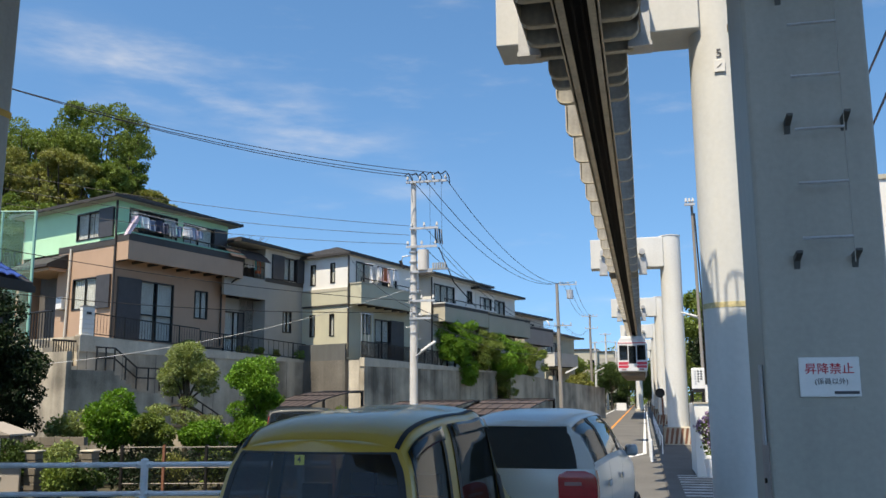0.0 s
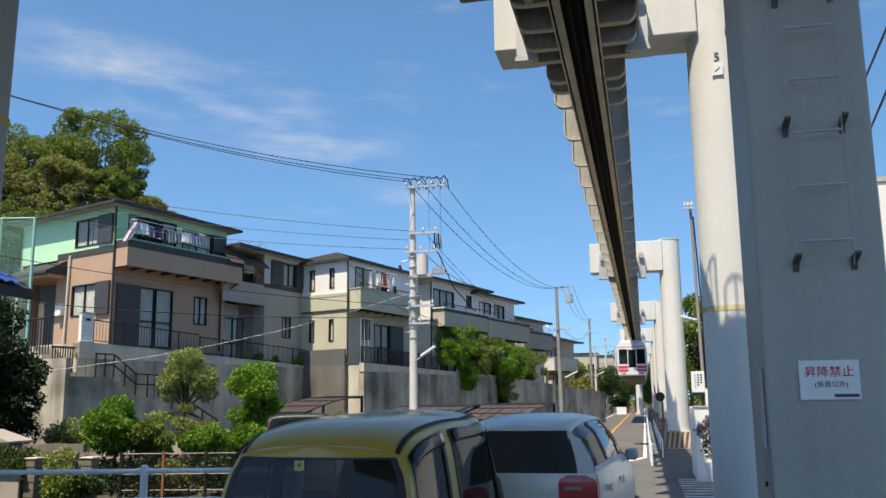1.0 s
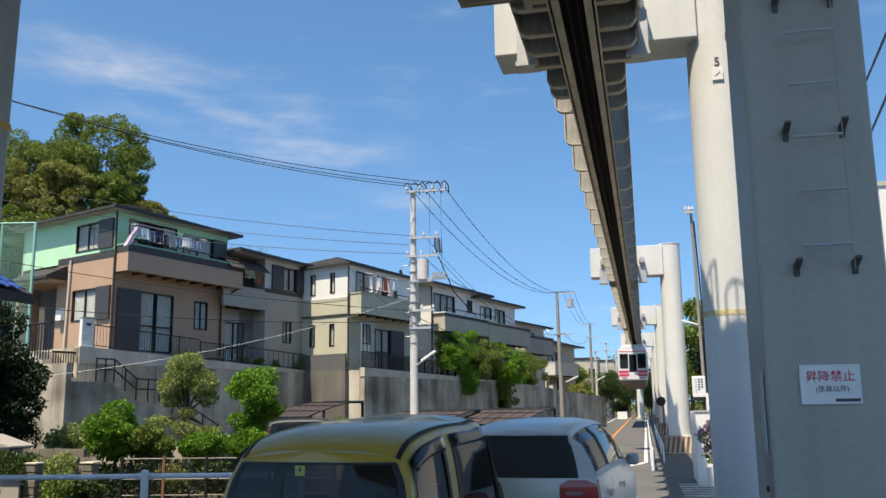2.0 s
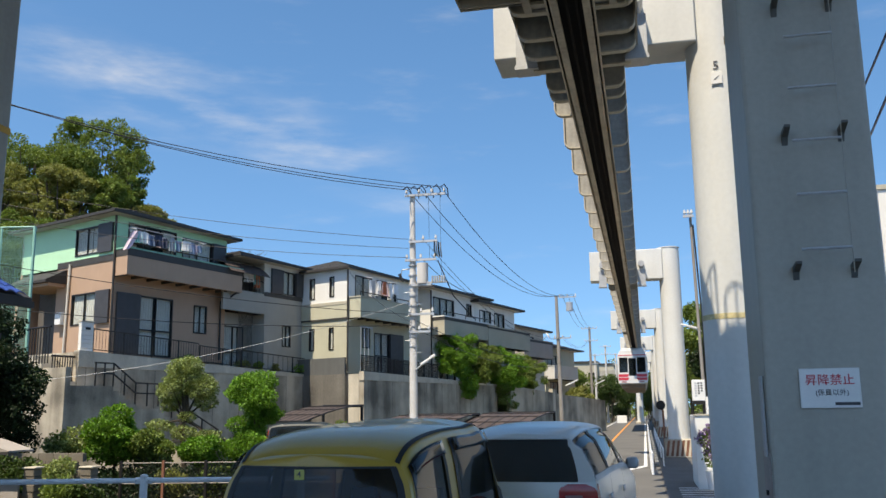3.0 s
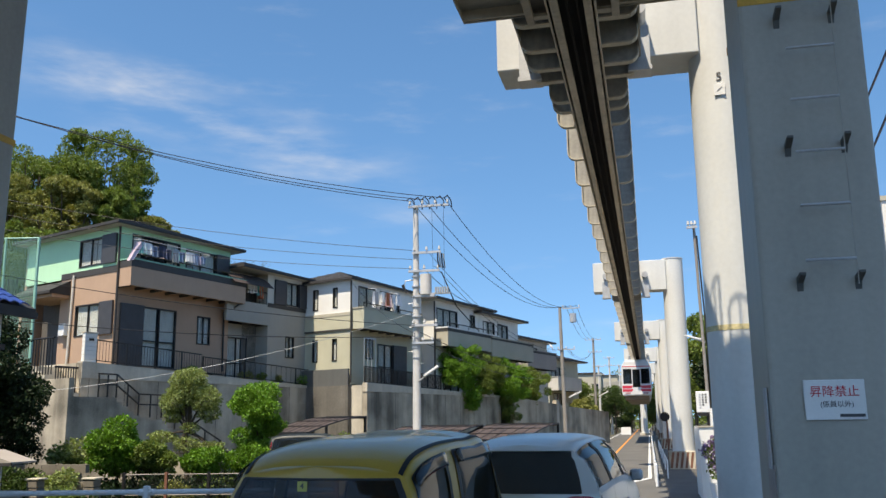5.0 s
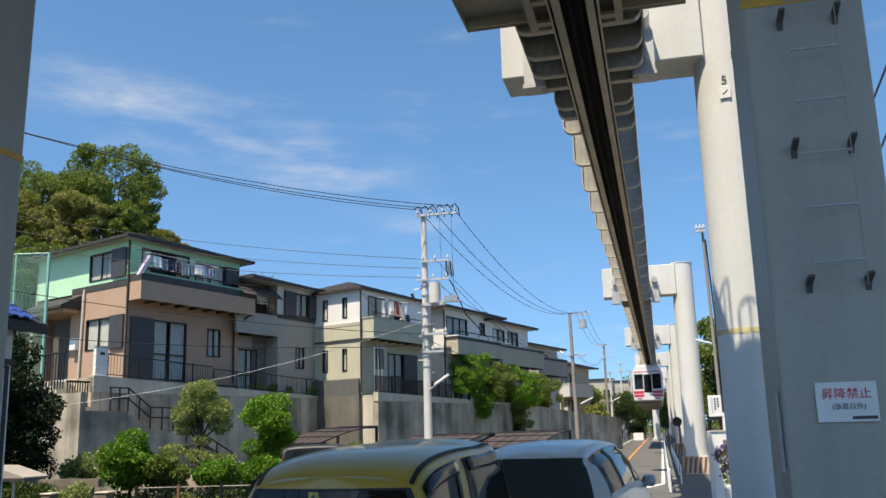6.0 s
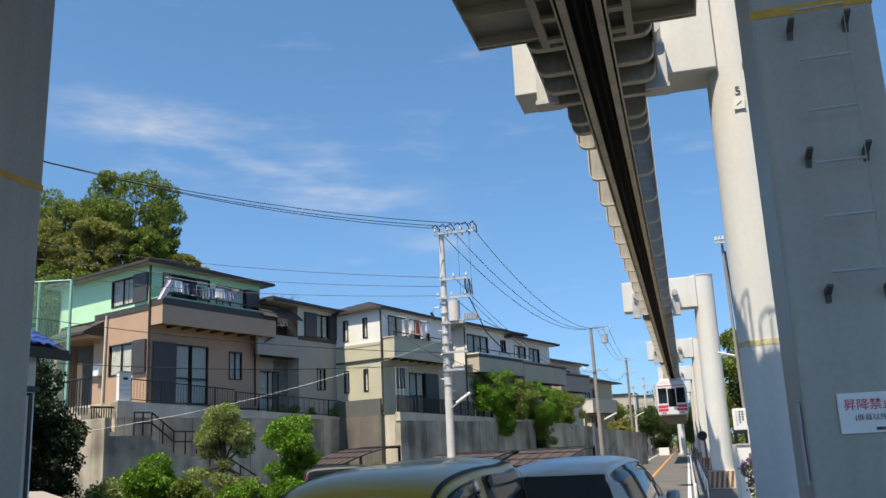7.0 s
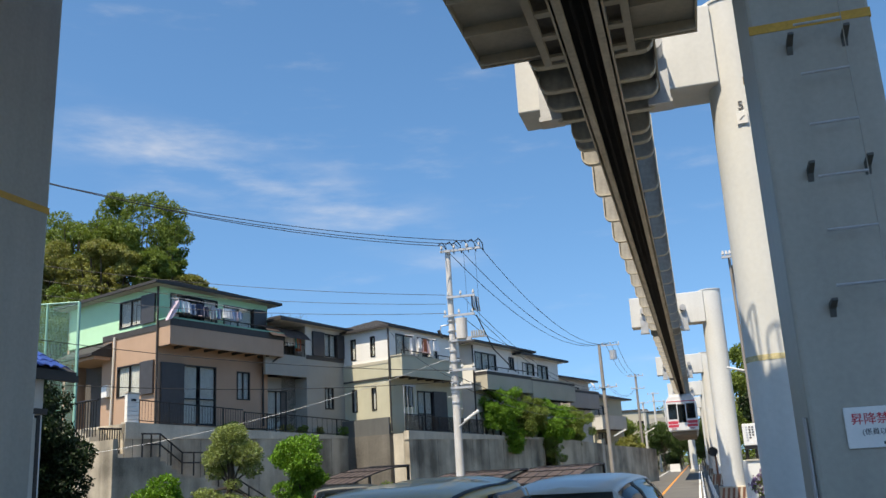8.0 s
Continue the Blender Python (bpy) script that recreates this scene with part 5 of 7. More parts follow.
# cloud-pruned garden tree
cl = [(0.0, 0, 3.05, 0.55, 0.55, 0.42), (-0.45, 0.1, 2.75, 0.45, 0.45, 0.36), (0.5, 0, 2.8, 0.48, 0.45, 0.36), (0.15, -0.2, 3.4, 0.42, 0.4, 0.3), (-0.25, 0.1, 3.35, 0.38, 0.4, 0.28), (0.6, 0.1, 2.4, 0.35, 0.3, 0.22),
      (-0.75, 0, 1.75, 0.42, 0.36, 0.16), (0.7, 0.1, 1.45, 0.42, 0.36, 0.16), (0.05, -0.1, 1.55, 0.38, 0.35, 0.2), (0.1, 0, 2.0, 0.25, 0.25, 0.15), (-0.5, 0.1, 2.35, 0.3, 0.3, 0.2)]
tree("pruned_tree", (-12.85, 23.2, 0.0), "cloud-pruned grey-green garden tree with bare lower trunk", "tree", [(0.05, 0, 0.9), (-0.1, 0, 1.7), (0.08, 0, 2.3), (0, 0, 3.0)], limbs_to((0.0, 0, 1.9), cl, 11), cl, 0.055, 20000, LEAF_PINE, 31, r=0.09)
# dark conifer beside the small white house
cl = spread(33, 34, 0, 0, 2.75, 1.05, 1.05, 2.4, 0.42, 0.7)
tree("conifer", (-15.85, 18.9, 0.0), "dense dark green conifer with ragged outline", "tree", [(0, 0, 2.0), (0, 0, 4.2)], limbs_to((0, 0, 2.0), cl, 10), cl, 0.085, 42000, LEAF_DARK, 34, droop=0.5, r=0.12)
# plants spilling over the terrace wall
def hanging(o, s, n, z, r, rz, count, mat_, seed, label, k=12):
    p = plan(o, s, n, 0)
    root = plan(o, s, 0.2, z - rz - 0.6)
    c0 = p - root
    cl = spread(seed, k * 2, c0.x, c0.y, rz + 0.6, r * 0.95, r * 0.95, rz * 0.95, 0.22, 0.5)
    up = (c0.x * 0.3, c0.y * 0.3, rz * 0.7 + 0.3)
    return tree("terrace_tree", root, label, "tree", [(0, 0, 0.4), up], limbs_to(up, cl, 12), cl, 0.09, int(count * 1.5), mat_, seed, "terrace trees", droop=0.35)


hanging(H3O, 11.2, -0.9, 5.7, 1.6, 1.5, 15000, LEAF_BRIGHT, 41, "leafy green tree leaning over the terrace wall", 26)
hanging(H3O, 14.8, -1.0, 5.1, 1.7, 1.4, 14000, LEAF_MID, 48, "leafy green tree leaning over the terrace wall", 26)
hanging(H3O, 18.2, -1.2, 4.8, 1.75, 1.6, 15000, LEAF_BRIGHT, 42, "leafy green tree leaning over the terrace wall", 26)
hanging(H3O, 22.3, -1.4, 4.5, 1.75, 1.6, 14000, LEAF_MID, 43, "leafy green tree leaning over the terrace wall", 26)
hanging(H3O, 12.0, -1.25, 3.6, 0.8, 0.8, 4500, LEAF_BRIGHT, 44, "bright green creeper spilling down the wall")
hanging(H3O, 17.6, -1.5, 2.7, 0.85, 1.5, 8000, LEAF_MID, 45, "green creeper hanging down the wall")
for i, (s, sz) in enumerate(((9.2, 0.42), (10.6, 0.36), (12.3, 0.62), (8.1, 0.48), (4.1, 0.5))):
    p = plan(H1O, s, -0.7, 0)
    bush("potted_plant", p.x, p.y, 4.5 - 0.036 * s, 0.25, sz, sz, 0.07, 900, (LEAF_MID, LEAF_OLIVE, LEAF_BRIGHT, LEAF_OLIVE, LEAF_BRIGHT)[i], 50 + i, "small leafy plant on the terrace edge", n=5, category="plant")
# the wooded hill behind
q = random.Random(7)
for i, (x, y, top, r, m_) in enumerate(((-37.0, 53, 23.2, 3.9, LEAF_MID), (-41.5, 52, 22.4, 4.0, LEAF_MID), (-46, 52, 22.0, 4.2, LEAF_MID), (-36.5, 49, 18.4, 3.0, LEAF_OLIVE), (-33.8, 51, 18.0, 2.3, LEAF_MID), (-40.5, 47, 18.2, 3.4, LEAF_OLIVE),
                                        (-32.2, 52, 15.8, 2.0, LEAF_OLIVE), (-45, 47, 16.0, 3.4, LEAF_MID), (-52, 52, 19.0, 4.2, LEAF_MID), (-37, 45, 14.3, 2.6, LEAF_MID), (-48, 44, 14.5, 3.4, LEAF_BRIGHT), (-34, 46.5, 14.0, 2.2, LEAF_MID))):
    z0 = terrain(x, y) - 0.3
    cz = top - r - z0
    cl = spread(60 + i, 110, 0, 0, cz, r * 0.93, r * 0.93, r * 0.97, r * 0.06, r * 0.23)
    tree("hill_tree", (x, y, z0), "broad-leaved tree on the wooded hill behind the houses", "tree", [(0, 0, cz * 0.4), (0.1, 0, cz)], limbs_to((0, 0, cz * 0.4), cl, 24), cl, 0.15, 42000, m_, 80 + i, "hill trees", r=0.2)
# bare twigs above the grey roof
b = bmesh.new()
for i in range(46):
    a0 = Vector((q.uniform(-0.4, 0.4), q.uniform(-0.4, 0.4), 5.0))
    tube(b, [a0, a0 + Vector((q.uniform(-0.8, 0.8), q.uniform(-0.5, 0.5), q.uniform(0.6, 1.4))), a0 + Vector((q.uniform(-1.8, 1.8), q.uniform(-0.8, 0.8), q.uniform(1.6, 2.5)))], 0.03, 4, 0.008)
tube(b, [(0, 0, 0), (0, 0, 5.1)], 0.14, 8, 0.06)
tw = thing("bare_tree", (-27.5, 57.5, 6.2), "bare twiggy tree behind the grey house", "tree")
part("trunk", b, BARK, tw)
# trees along the far street
for i, (x, y, top, r, m_) in enumerate(((-6.7, 94, 4.6, 1.9, LEAF_OLIVE), (-7.2, 104, 7.2, 2.6, LEAF_MID), (-6.4, 99, 3.2, 1.4, LEAF_BRIGHT), (-4.6, 128, 7.4, 2.6, LEAF_DEEP), (-2.6, 142, 6.4, 2.4, LEAF_DEEP), (0.8, 138, 5.0, 2.2, LEAF_DEEP), (-4.2, 146, 3.6, 2.0, LEAF_DARK), (1.6, 124, 7.4, 2.6, LEAF_DEEP), (-1.5, 150, 8.0, 2.8, LEAF_DEEP), (2.6, 140, 6.5, 2.4, LEAF_OLIVE),
                                        (3.9, 60, 9.0, 1.9, LEAF_MID), (4.3, 57, 6.0, 1.4, LEAF_DARK), (-5.2, 152, 8.0, 2.8, LEAF_MID), (5.2, 72, 7.5, 2.4, LEAF_MID), (5.5, 84, 8.0, 2.6, LEAF_OLIVE), (5.0, 98, 7.5, 2.6, LEAF_MID), (5.5, 112, 8.5, 2.8, LEAF_MID), (4.6, 48, 5.2, 1.6, LEAF_MID), (0.6, 165, 7.5, 2.8, LEAF_MID), (-2.8, 172, 8.0, 2.8, LEAF_OLIVE), (-6.8, 160, 7.0, 2.6, LEAF_MID), (-9.5, 112, 7.0, 2.6, LEAF_MID), (-9.5, 130, 7.5, 2.8, LEAF_MID), (-12, 145, 8.5, 3.0, LEAF_MID))):
    cl = spread(120 + i, 20, 0, 0, top - r, r * 0.8, r * 0.8, r * 0.8, r * 0.24, r * 0.42)
    tree("street_tree", (x, y, 0), "leafy green tree beside the far street", "tree", [(0, 0, (top - r) * 0.5), (0, 0, top - r)], limbs_to((0, 0, (top - r) * 0.5), cl, 10), cl, 0.2, 6000, m_, 140 + i, "street trees", r=0.12)


def undergrowth(name, x0, x1, y0, y1, n, hmax, size, count, material, seed, label):
    q_ = random.Random(seed)
    cl_ = []
    for _ in range(n):
        r_ = q_.uniform(0.25, 0.55)
        gx_, gy_ = q_.uniform(x0, x1), q_.uniform(y0, y1)
        k_ = 6.0 if y0 > 100 else 3.0 if x0 < -40 else 1.0
        cl_.append((gx_, gy_, terrain(gx_, gy_) + k_ * q_.uniform(0.05, hmax), k_ * r_, k_ * r_, k_ * r_ * 0.7))
    root_ = thing(name, ((x0 + x1) / 2, (y0 + y1) / 2, 0), label, "undergrowth", kind="stuff")
    cl_ = [(c[0] - root_.location.x, c[1] - root_.location.y, *c[2:]) for c in cl_]
    leaves("foliage", cl_, size, count, material, root_, seed)


# dark leaf colour carries the shade behind the fence
undergrowth("undergrowth", -16.5, -8.5, 18.6, 22.8, 46, 0.65, 0.09, 14000, LEAF_DARK, 301, "tangled garden undergrowth behind a low fence, shade put into dark green leaves")
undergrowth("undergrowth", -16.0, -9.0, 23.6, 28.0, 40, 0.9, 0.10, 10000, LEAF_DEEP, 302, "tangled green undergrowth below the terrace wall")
undergrowth("undergrowth", -9.0, -6.0, 24.0, 31.0, 24, 0.6, 0.11, 5000, LEAF_OLIVE, 303, "weeds and shrubs beside the street")
undergrowth("hillside_brush", -50, -26, 36, 56, 110, 0.6, 0.3, 12000, LEAF_OLIVE, 304, "brush covering the lower hillside")

undergrowth("far_woods", -40, 40, 185, 215, 150, 1.7, 0.5, 26000, LEAF_MID, 305, "distant belt of dark green woods beyond the street")


# ---- vehicles ----
def spline(keys, t):
    """Catmull-Rom through rows of numbers; t runs from 0 to len - 1."""
    keys = np.asarray(keys, float)
    i = int(min(max(math.floor(t), 0), len(keys) - 2))
    f = t - i
    p0, p1, p2, p3 = keys[max(i - 1, 0)], keys[i], keys[i + 1], keys[min(i + 2, len(keys) - 1)]
    return 0.5 * (2 * p1 + (p2 - p0) * f + (2 * p0 - 5 * p1 + 4 * p2 - p3) * f * f + (3 * p1 - p0 - 3 * p2 + p3) * f ** 3)


class Car:
    """A car body swept through stations (y, w_sill, w_belt, w_roof, z_sill, z_belt, z_roof) from tail to nose; y runs forward."""

    def __init__(self, name, at, turn, stations, paint, label, rake=0.0, bulge=0.06, crown=0.03):
        self.root = thing(name, at, label, "car", "parked cars")
        self.root.rotation_euler = (0, 0, radians(turn))
        self.st, self.rake, self.bulge, self.crown, self.paint = stations, rake, bulge, crown, paint

    def section(self, v):
        y, ws, wb, wr, zs, zb, zr = spline(self.st, v)
        k = self.crown
        pts = [(ws * 0.95, zs), (ws, zs + 0.12), (wb * 1.015, zs * 0.45 + zb * 0.55), (wb, zb), (wb * 0.35 + wr * 0.65 + 0.01, zb * 0.35 + zr * 0.65), (wr, zr - 0.10), (wr - 0.07, zr - 0.02), (wr * 0.5, zr + k * 0.8), (0.0, zr + k)]
        return y, zb, pts

    def at(self, v, u):
        """u: 0 at the right sill, 8 at the roof's middle."""
        y, zb, pts = self.section(v)
        x, z = spline(pts, u)
        fade = max(0.0, 1.0 - v / 1.5)
        return Vector((x, y + fade * self.rake * max(0.0, z - zb), z))

    def skin(self, name, v0, v1, u0, u1, material, off=0.0, side=1, nv=16, nu=12, th=0.0, label="", parent=None, shape=None):
        b = bmesh.new()
        rows = []
        for i in range(nv + 1):
            row = []
            for j in range(nu + 1):
                fv, fu = i / nv, j / nu
                v, u = v0 + (v1 - v0) * fv, u0 + (u1 - u0) * fu
                if shape:
                    v, u = shape(fv, fu)
                p = self.at(v, u)
                e = 0.02
                n = (self.at(min(v + e, len(self.st) - 1), u) - self.at(max(v - e, 0), u)).cross(self.at(v, min(u + e, 8)) - self.at(v, max(u - e, 0)))
                n = n.normalized() if n.length > 1e-9 else Vector((0, 0, 1))
                if n.x < 0 and p.x > 0.05 and abs(n.x) > abs(n.z):
                    n = -n
                if n.z < 0 and u > 5.5:
                    n = -n
                p = p + n * off
                row.append(b.verts.new((p.x * side, p.y, p.z)))
            rows.append(row)
        for r0, r1 in zip(rows, rows[1:]):
            for j in range(nu):
                f = (r0[j], r1[j], r1[j + 1], r0[j + 1])
                b.faces.new(f if side > 0 else f[::-1])
        o = part(name, b, material, parent or self.root, label, smooth=True)
        if th:
            md = o.modifiers.new("thick", "SOLIDIFY")
            md.thickness, md.offset = th, -1
        return o

    def tail(self, name, u0, u1, t0, t1, material, off=0.0, nu=14, nt=16, parent=None, label="", corner=0.0, flare=0.0):
        """A piece of the tail panel: u up the section, t from left (-1) to right (1)."""
        b = bmesh.new()
        rows = []
        for i in range(nu + 1):
            fu = i / nu
            u = u0 + (u1 - u0) * fu
            p = self.at(0, u)
            row = []
            for j in range(nt + 1):
                ft = j / nt
                q = 0.0
                if corner:
                    e = max(0.0, abs(2 * fu - 1) - (1 - corner)) / corner
                    q = 0.12 * (1 - math.sqrt(max(0.0, 1 - e * e)))
                t = (t0 + q + (t1 - t0 - 2 * q) * ft) * (1 + flare * fu)
                row.append(b.verts.new((p.x * t, p.y - self.bulge * (1 - t * t) - off, p.z)))
            rows.append(row)
        for r0, r1 in zip(rows, rows[1:]):
            for j in range(nt):
                b.faces.new((r0[j], r0[j + 1], r1[j + 1], r1[j]))
        return part(name, b, material, parent or self.root, label, smooth=True)

    def body(self, glazed=None):
        n = len(self.st) - 1
        b = bmesh.new()
        rows = []
        nv, nu = n * 8, 48
        for i in range(nv + 1):
            left = [b.verts.new((-p.x, p.y, p.z)) for p in (self.at(n * i / nv, 8 * j / nu) for j in range(nu))]
            right = [b.verts.new(self.at(n * i / nv, 8 - 8 * j / nu)) for j in range(nu + 1)]
            rows.append(left + right)
        for r0, r1 in zip(rows, rows[1:]):
            for j in range(len(r0) - 1):
                f = b.faces.new((r0[j], r0[j + 1], r1[j + 1], r1[j]))
                v = (rows.index(r0) + 0.5) * n / nv
                u = 8 * (j + 0.5) / nu if j < nu else 16 - 8 * (j + 0.5) / nu
                if glazed and glazed(v, u):
                    b.faces.remove(f)
        nose = rows[-1]
        mid = b.verts.new((0, sum(v.co.y for v in nose) / len(nose) + 0.05, sum(v.co.z for v in nose) / len(nose)))
        for j in range(len(nose) - 1):
            b.faces.new((nose[j], nose[j + 1], mid))
        fix_normals(b)
        return part("body", b, self.paint, self.root, smooth=True)

    def wheel(self, x, y, r=0.33, w=0.2):
        s = 1 if x > 0 else -1
        prof = [(r * 0.62, -w / 2), (r * 0.9, -w / 2), (r, -w / 3), (r, w / 3), (r * 0.9, w / 2), (r * 0.62, w / 2)]
        b = bmesh.new()
        n = 28
        rings = [[b.verts.new((x + q, y + rad * math.cos(2 * math.pi * i / n), r + rad * math.sin(2 * math.pi * i / n))) for i in range(n)] for rad, q in prof]
        for k in range(len(rings)):
            a, c = rings[k], rings[(k + 1) % len(rings)]
            for i in range(n):
                b.faces.new((a[i], a[(i + 1) % n], c[(i + 1) % n], c[i]))
        wh = part("wheel", fix_normals(b), BLACK, self.root, "black tyre", smooth=True)
        rb = bmesh.new()
        tube(rb, [(x + s * w * 0.2, y, r), (x + s * w * 0.42, y, r)], r * 0.2, 14)
        for k in range(5):
            a = 2 * math.pi * k / 5
            tube(rb, [(x + s * w * 0.35, y, r), (x + s * w * 0.3, y + r * 0.6 * math.cos(a), r + r * 0.6 * math.sin(a))], 0.05, 6, 0.035)
        tube(rb, [(x - s * w * 0.1, y, r), (x + s * w * 0.12, y, r)], r * 0.62, 24)
        part("rim", fix_normals(rb), METAL_GREY, wh, "silver spoked rim")

    def cabin(self, w, y0, y1, z, seats):
        """Floor, dashboard and seats, seen dimly through the glass."""
        part("cabin_floor", bx(-w, w, y0, y1, z - 0.5, z - 0.45), SEAT, self.root)
        for y in seats:
            for x in (-w * 0.5, w * 0.5):
                sb = bevelled(bx(x - 0.22, x + 0.22, y, y + 0.14, z - 0.44, z + 0.12), 0.05, 2)
                box(sb, x - 0.11, x + 0.11, y + 0.02, y + 0.11, z + 0.14, z + 0.32)
                part("seat_back", sb, SEAT, self.root)


# mustard-yellow kei van
van = Car("yellow_van", (-2.32, 5.95, 0.0), -4.0, [
    (0.000, 0.777, 0.799, 0.666, 0.320, 1.050, 1.755),
    (0.300, 0.799, 0.810, 0.677, 0.280, 1.060, 1.870),
    (0.900, 0.810, 0.821, 0.688, 0.260, 1.060, 1.945),
    (1.700, 0.810, 0.821, 0.688, 0.260, 1.060, 1.965),
    (2.350, 0.810, 0.821, 0.666, 0.260, 1.050, 1.930),
    (2.950, 0.799, 0.810, 0.577, 0.280, 1.040, 1.350),
    (3.300, 0.777, 0.755, 0.555, 0.300, 0.980, 1.100),
    (3.420, 0.666, 0.622, 0.488, 0.360, 0.800, 0.900)], VAN_YELLOW,
    "mustard-yellow kei van with tinted glass parked at the kerb", rake=0.22, bulge=0.10, crown=0.04)


def van_glazed(v, u):
    return 3.15 < u < 5.05 and (0.45 < v < 1.95 or 2.3 < v < 4.05)


van.body(van_glazed)
for s in (1, -1):
    for v0, v1 in ((0.45, 1.95), (2.3, 4.05)):
        o = van.skin("side_window", v0, v1, 3.15, 5.05, CAR_GLASS, -0.004, s)
        o.visible_shadow = True
        for q0, q1, w0, w1 in ((v0 - 0.05, v1 + 0.05, 3.05, 3.2), (v0 - 0.05, v1 + 0.05, 4.98, 5.15), (v0 - 0.05, v0 + 0.04, 3.1, 5.1), (v1 - 0.04, v1 + 0.05, 3.1, 5.1)):
            van.skin("window_seal", q0, q1, w0, w1, BLACK, 0.008, s, 12, 4)
        van.skin("rain_visor", v0 + 0.02, v1 - 0.02, 4.45, 5.1, CAR_GLASS, 0.035, s, 12, 4, 0.004, "smoked rain visor over the side window")
    van.skin("drip_moulding", 0.0, 4.1, 5.85, 6.08, BLACK, 0.006, s, 30, 3, 0, "black roof drip moulding")
    van.skin("mirror_patch", 4.0, 4.3, 3.2, 3.6, BLACK, 0.02, s, 4, 4)
    van.wheel(s * 0.66, 0.55, 0.27, 0.16)
    van.wheel(s * 0.66, 2.85, 0.27, 0.16)
van.tail("nose_panel", 0.0, 3.35, -1, 1, VAN_YELLOW, 0.0, label="mustard front panel")
van.tail("windscreen_pillar", 3.35, 5.95, -1, -0.90, VAN_YELLOW)
van.tail("windscreen_pillar", 3.35, 5.95, 0.90, 1, VAN_YELLOW)
van.tail("roof_header", 5.6, 8.0, -1, 1, VAN_YELLOW, 0.0, 10)
o = van.tail("windscreen", 3.35, 5.68, -0.90, 0.90, CAR_GLASS, 0.004, 14, 18, None, "dark reflecting windscreen")
o.visible_shadow = True
van.tail("window_seal", 5.5, 5.72, -0.93, 0.93, BLACK, 0.008, 3, 18)
van.tail("window_seal", 3.25, 3.45, -0.93, 0.93, BLACK, 0.008, 3, 18)
van.tail("window_seal", 3.3, 5.7, -0.95, -0.88, BLACK, 0.007, 14, 2)
van.tail("window_seal", 3.3, 5.7, 0.88, 0.95, BLACK, 0.007, 14, 2)
for s in (-1, 1):
    van.tail("headlamp", 1.6, 3.0, *sorted((s * 0.72, s * 0.97)), CLEAR_LENS, 0.02, 8, 4, None, "clear headlamp")
van.tail("front_bumper", 0.0, 1.0, -1, 1, VAN_YELLOW, 0.07, 6, 12)
van.cabin(0.62, 0.2, 2.9, 1.1, (0.75, 1.75))
p = van.at(0, 5.02)
st = part("sticker", bx(-0.145, -0.07, p.y - van.bulge - 0.014, p.y - van.bulge - 0.010, p.z - 0.032, p.z + 0.038, m=Matrix.Translation((0.02, 0.004, 0))), STICKER, van.root, "yellow-green square inspection sticker in the windscreen")
tx = text("4", 0.062, -0.088, p.y - van.bulge - 0.012, p.z + 0.004, SIGN_BLACK, st, "numeral")

# silver-white sport utility car
suv = Car("silver_suv", (-1.36, 9.45, -0.09), -5.0, [
    (0, 0.828, 0.837, 0.587, 0.4, 1.4, 1.9),
    (0.45, 0.845, 0.854, 0.614, 0.36, 1.41, 1.965),
    (1.3, 0.845, 0.863, 0.632, 0.33, 1.42, 2),
    (2.2, 0.845, 0.863, 0.623, 0.33, 1.4, 1.985),
    (2.75, 0.845, 0.854, 0.587, 0.33, 1.36, 1.9),
    (3.35, 0.845, 0.845, 0.605, 0.34, 1.3, 1.48),
    (4.1, 0.837, 0.801, 0.587, 0.36, 1.16, 1.26),
    (4.6, 0.765, 0.694, 0.498, 0.42, 0.9, 1.02)], SUV_SILVER,
    "silver-white sport utility car parked beyond a yellow van", rake=0.42, bulge=0.12, crown=0.03)


def suv_glazed(v, u):
    return 3.2 < u < 5.5 and 0.18 < v < 4.6


suv.body(suv_glazed)


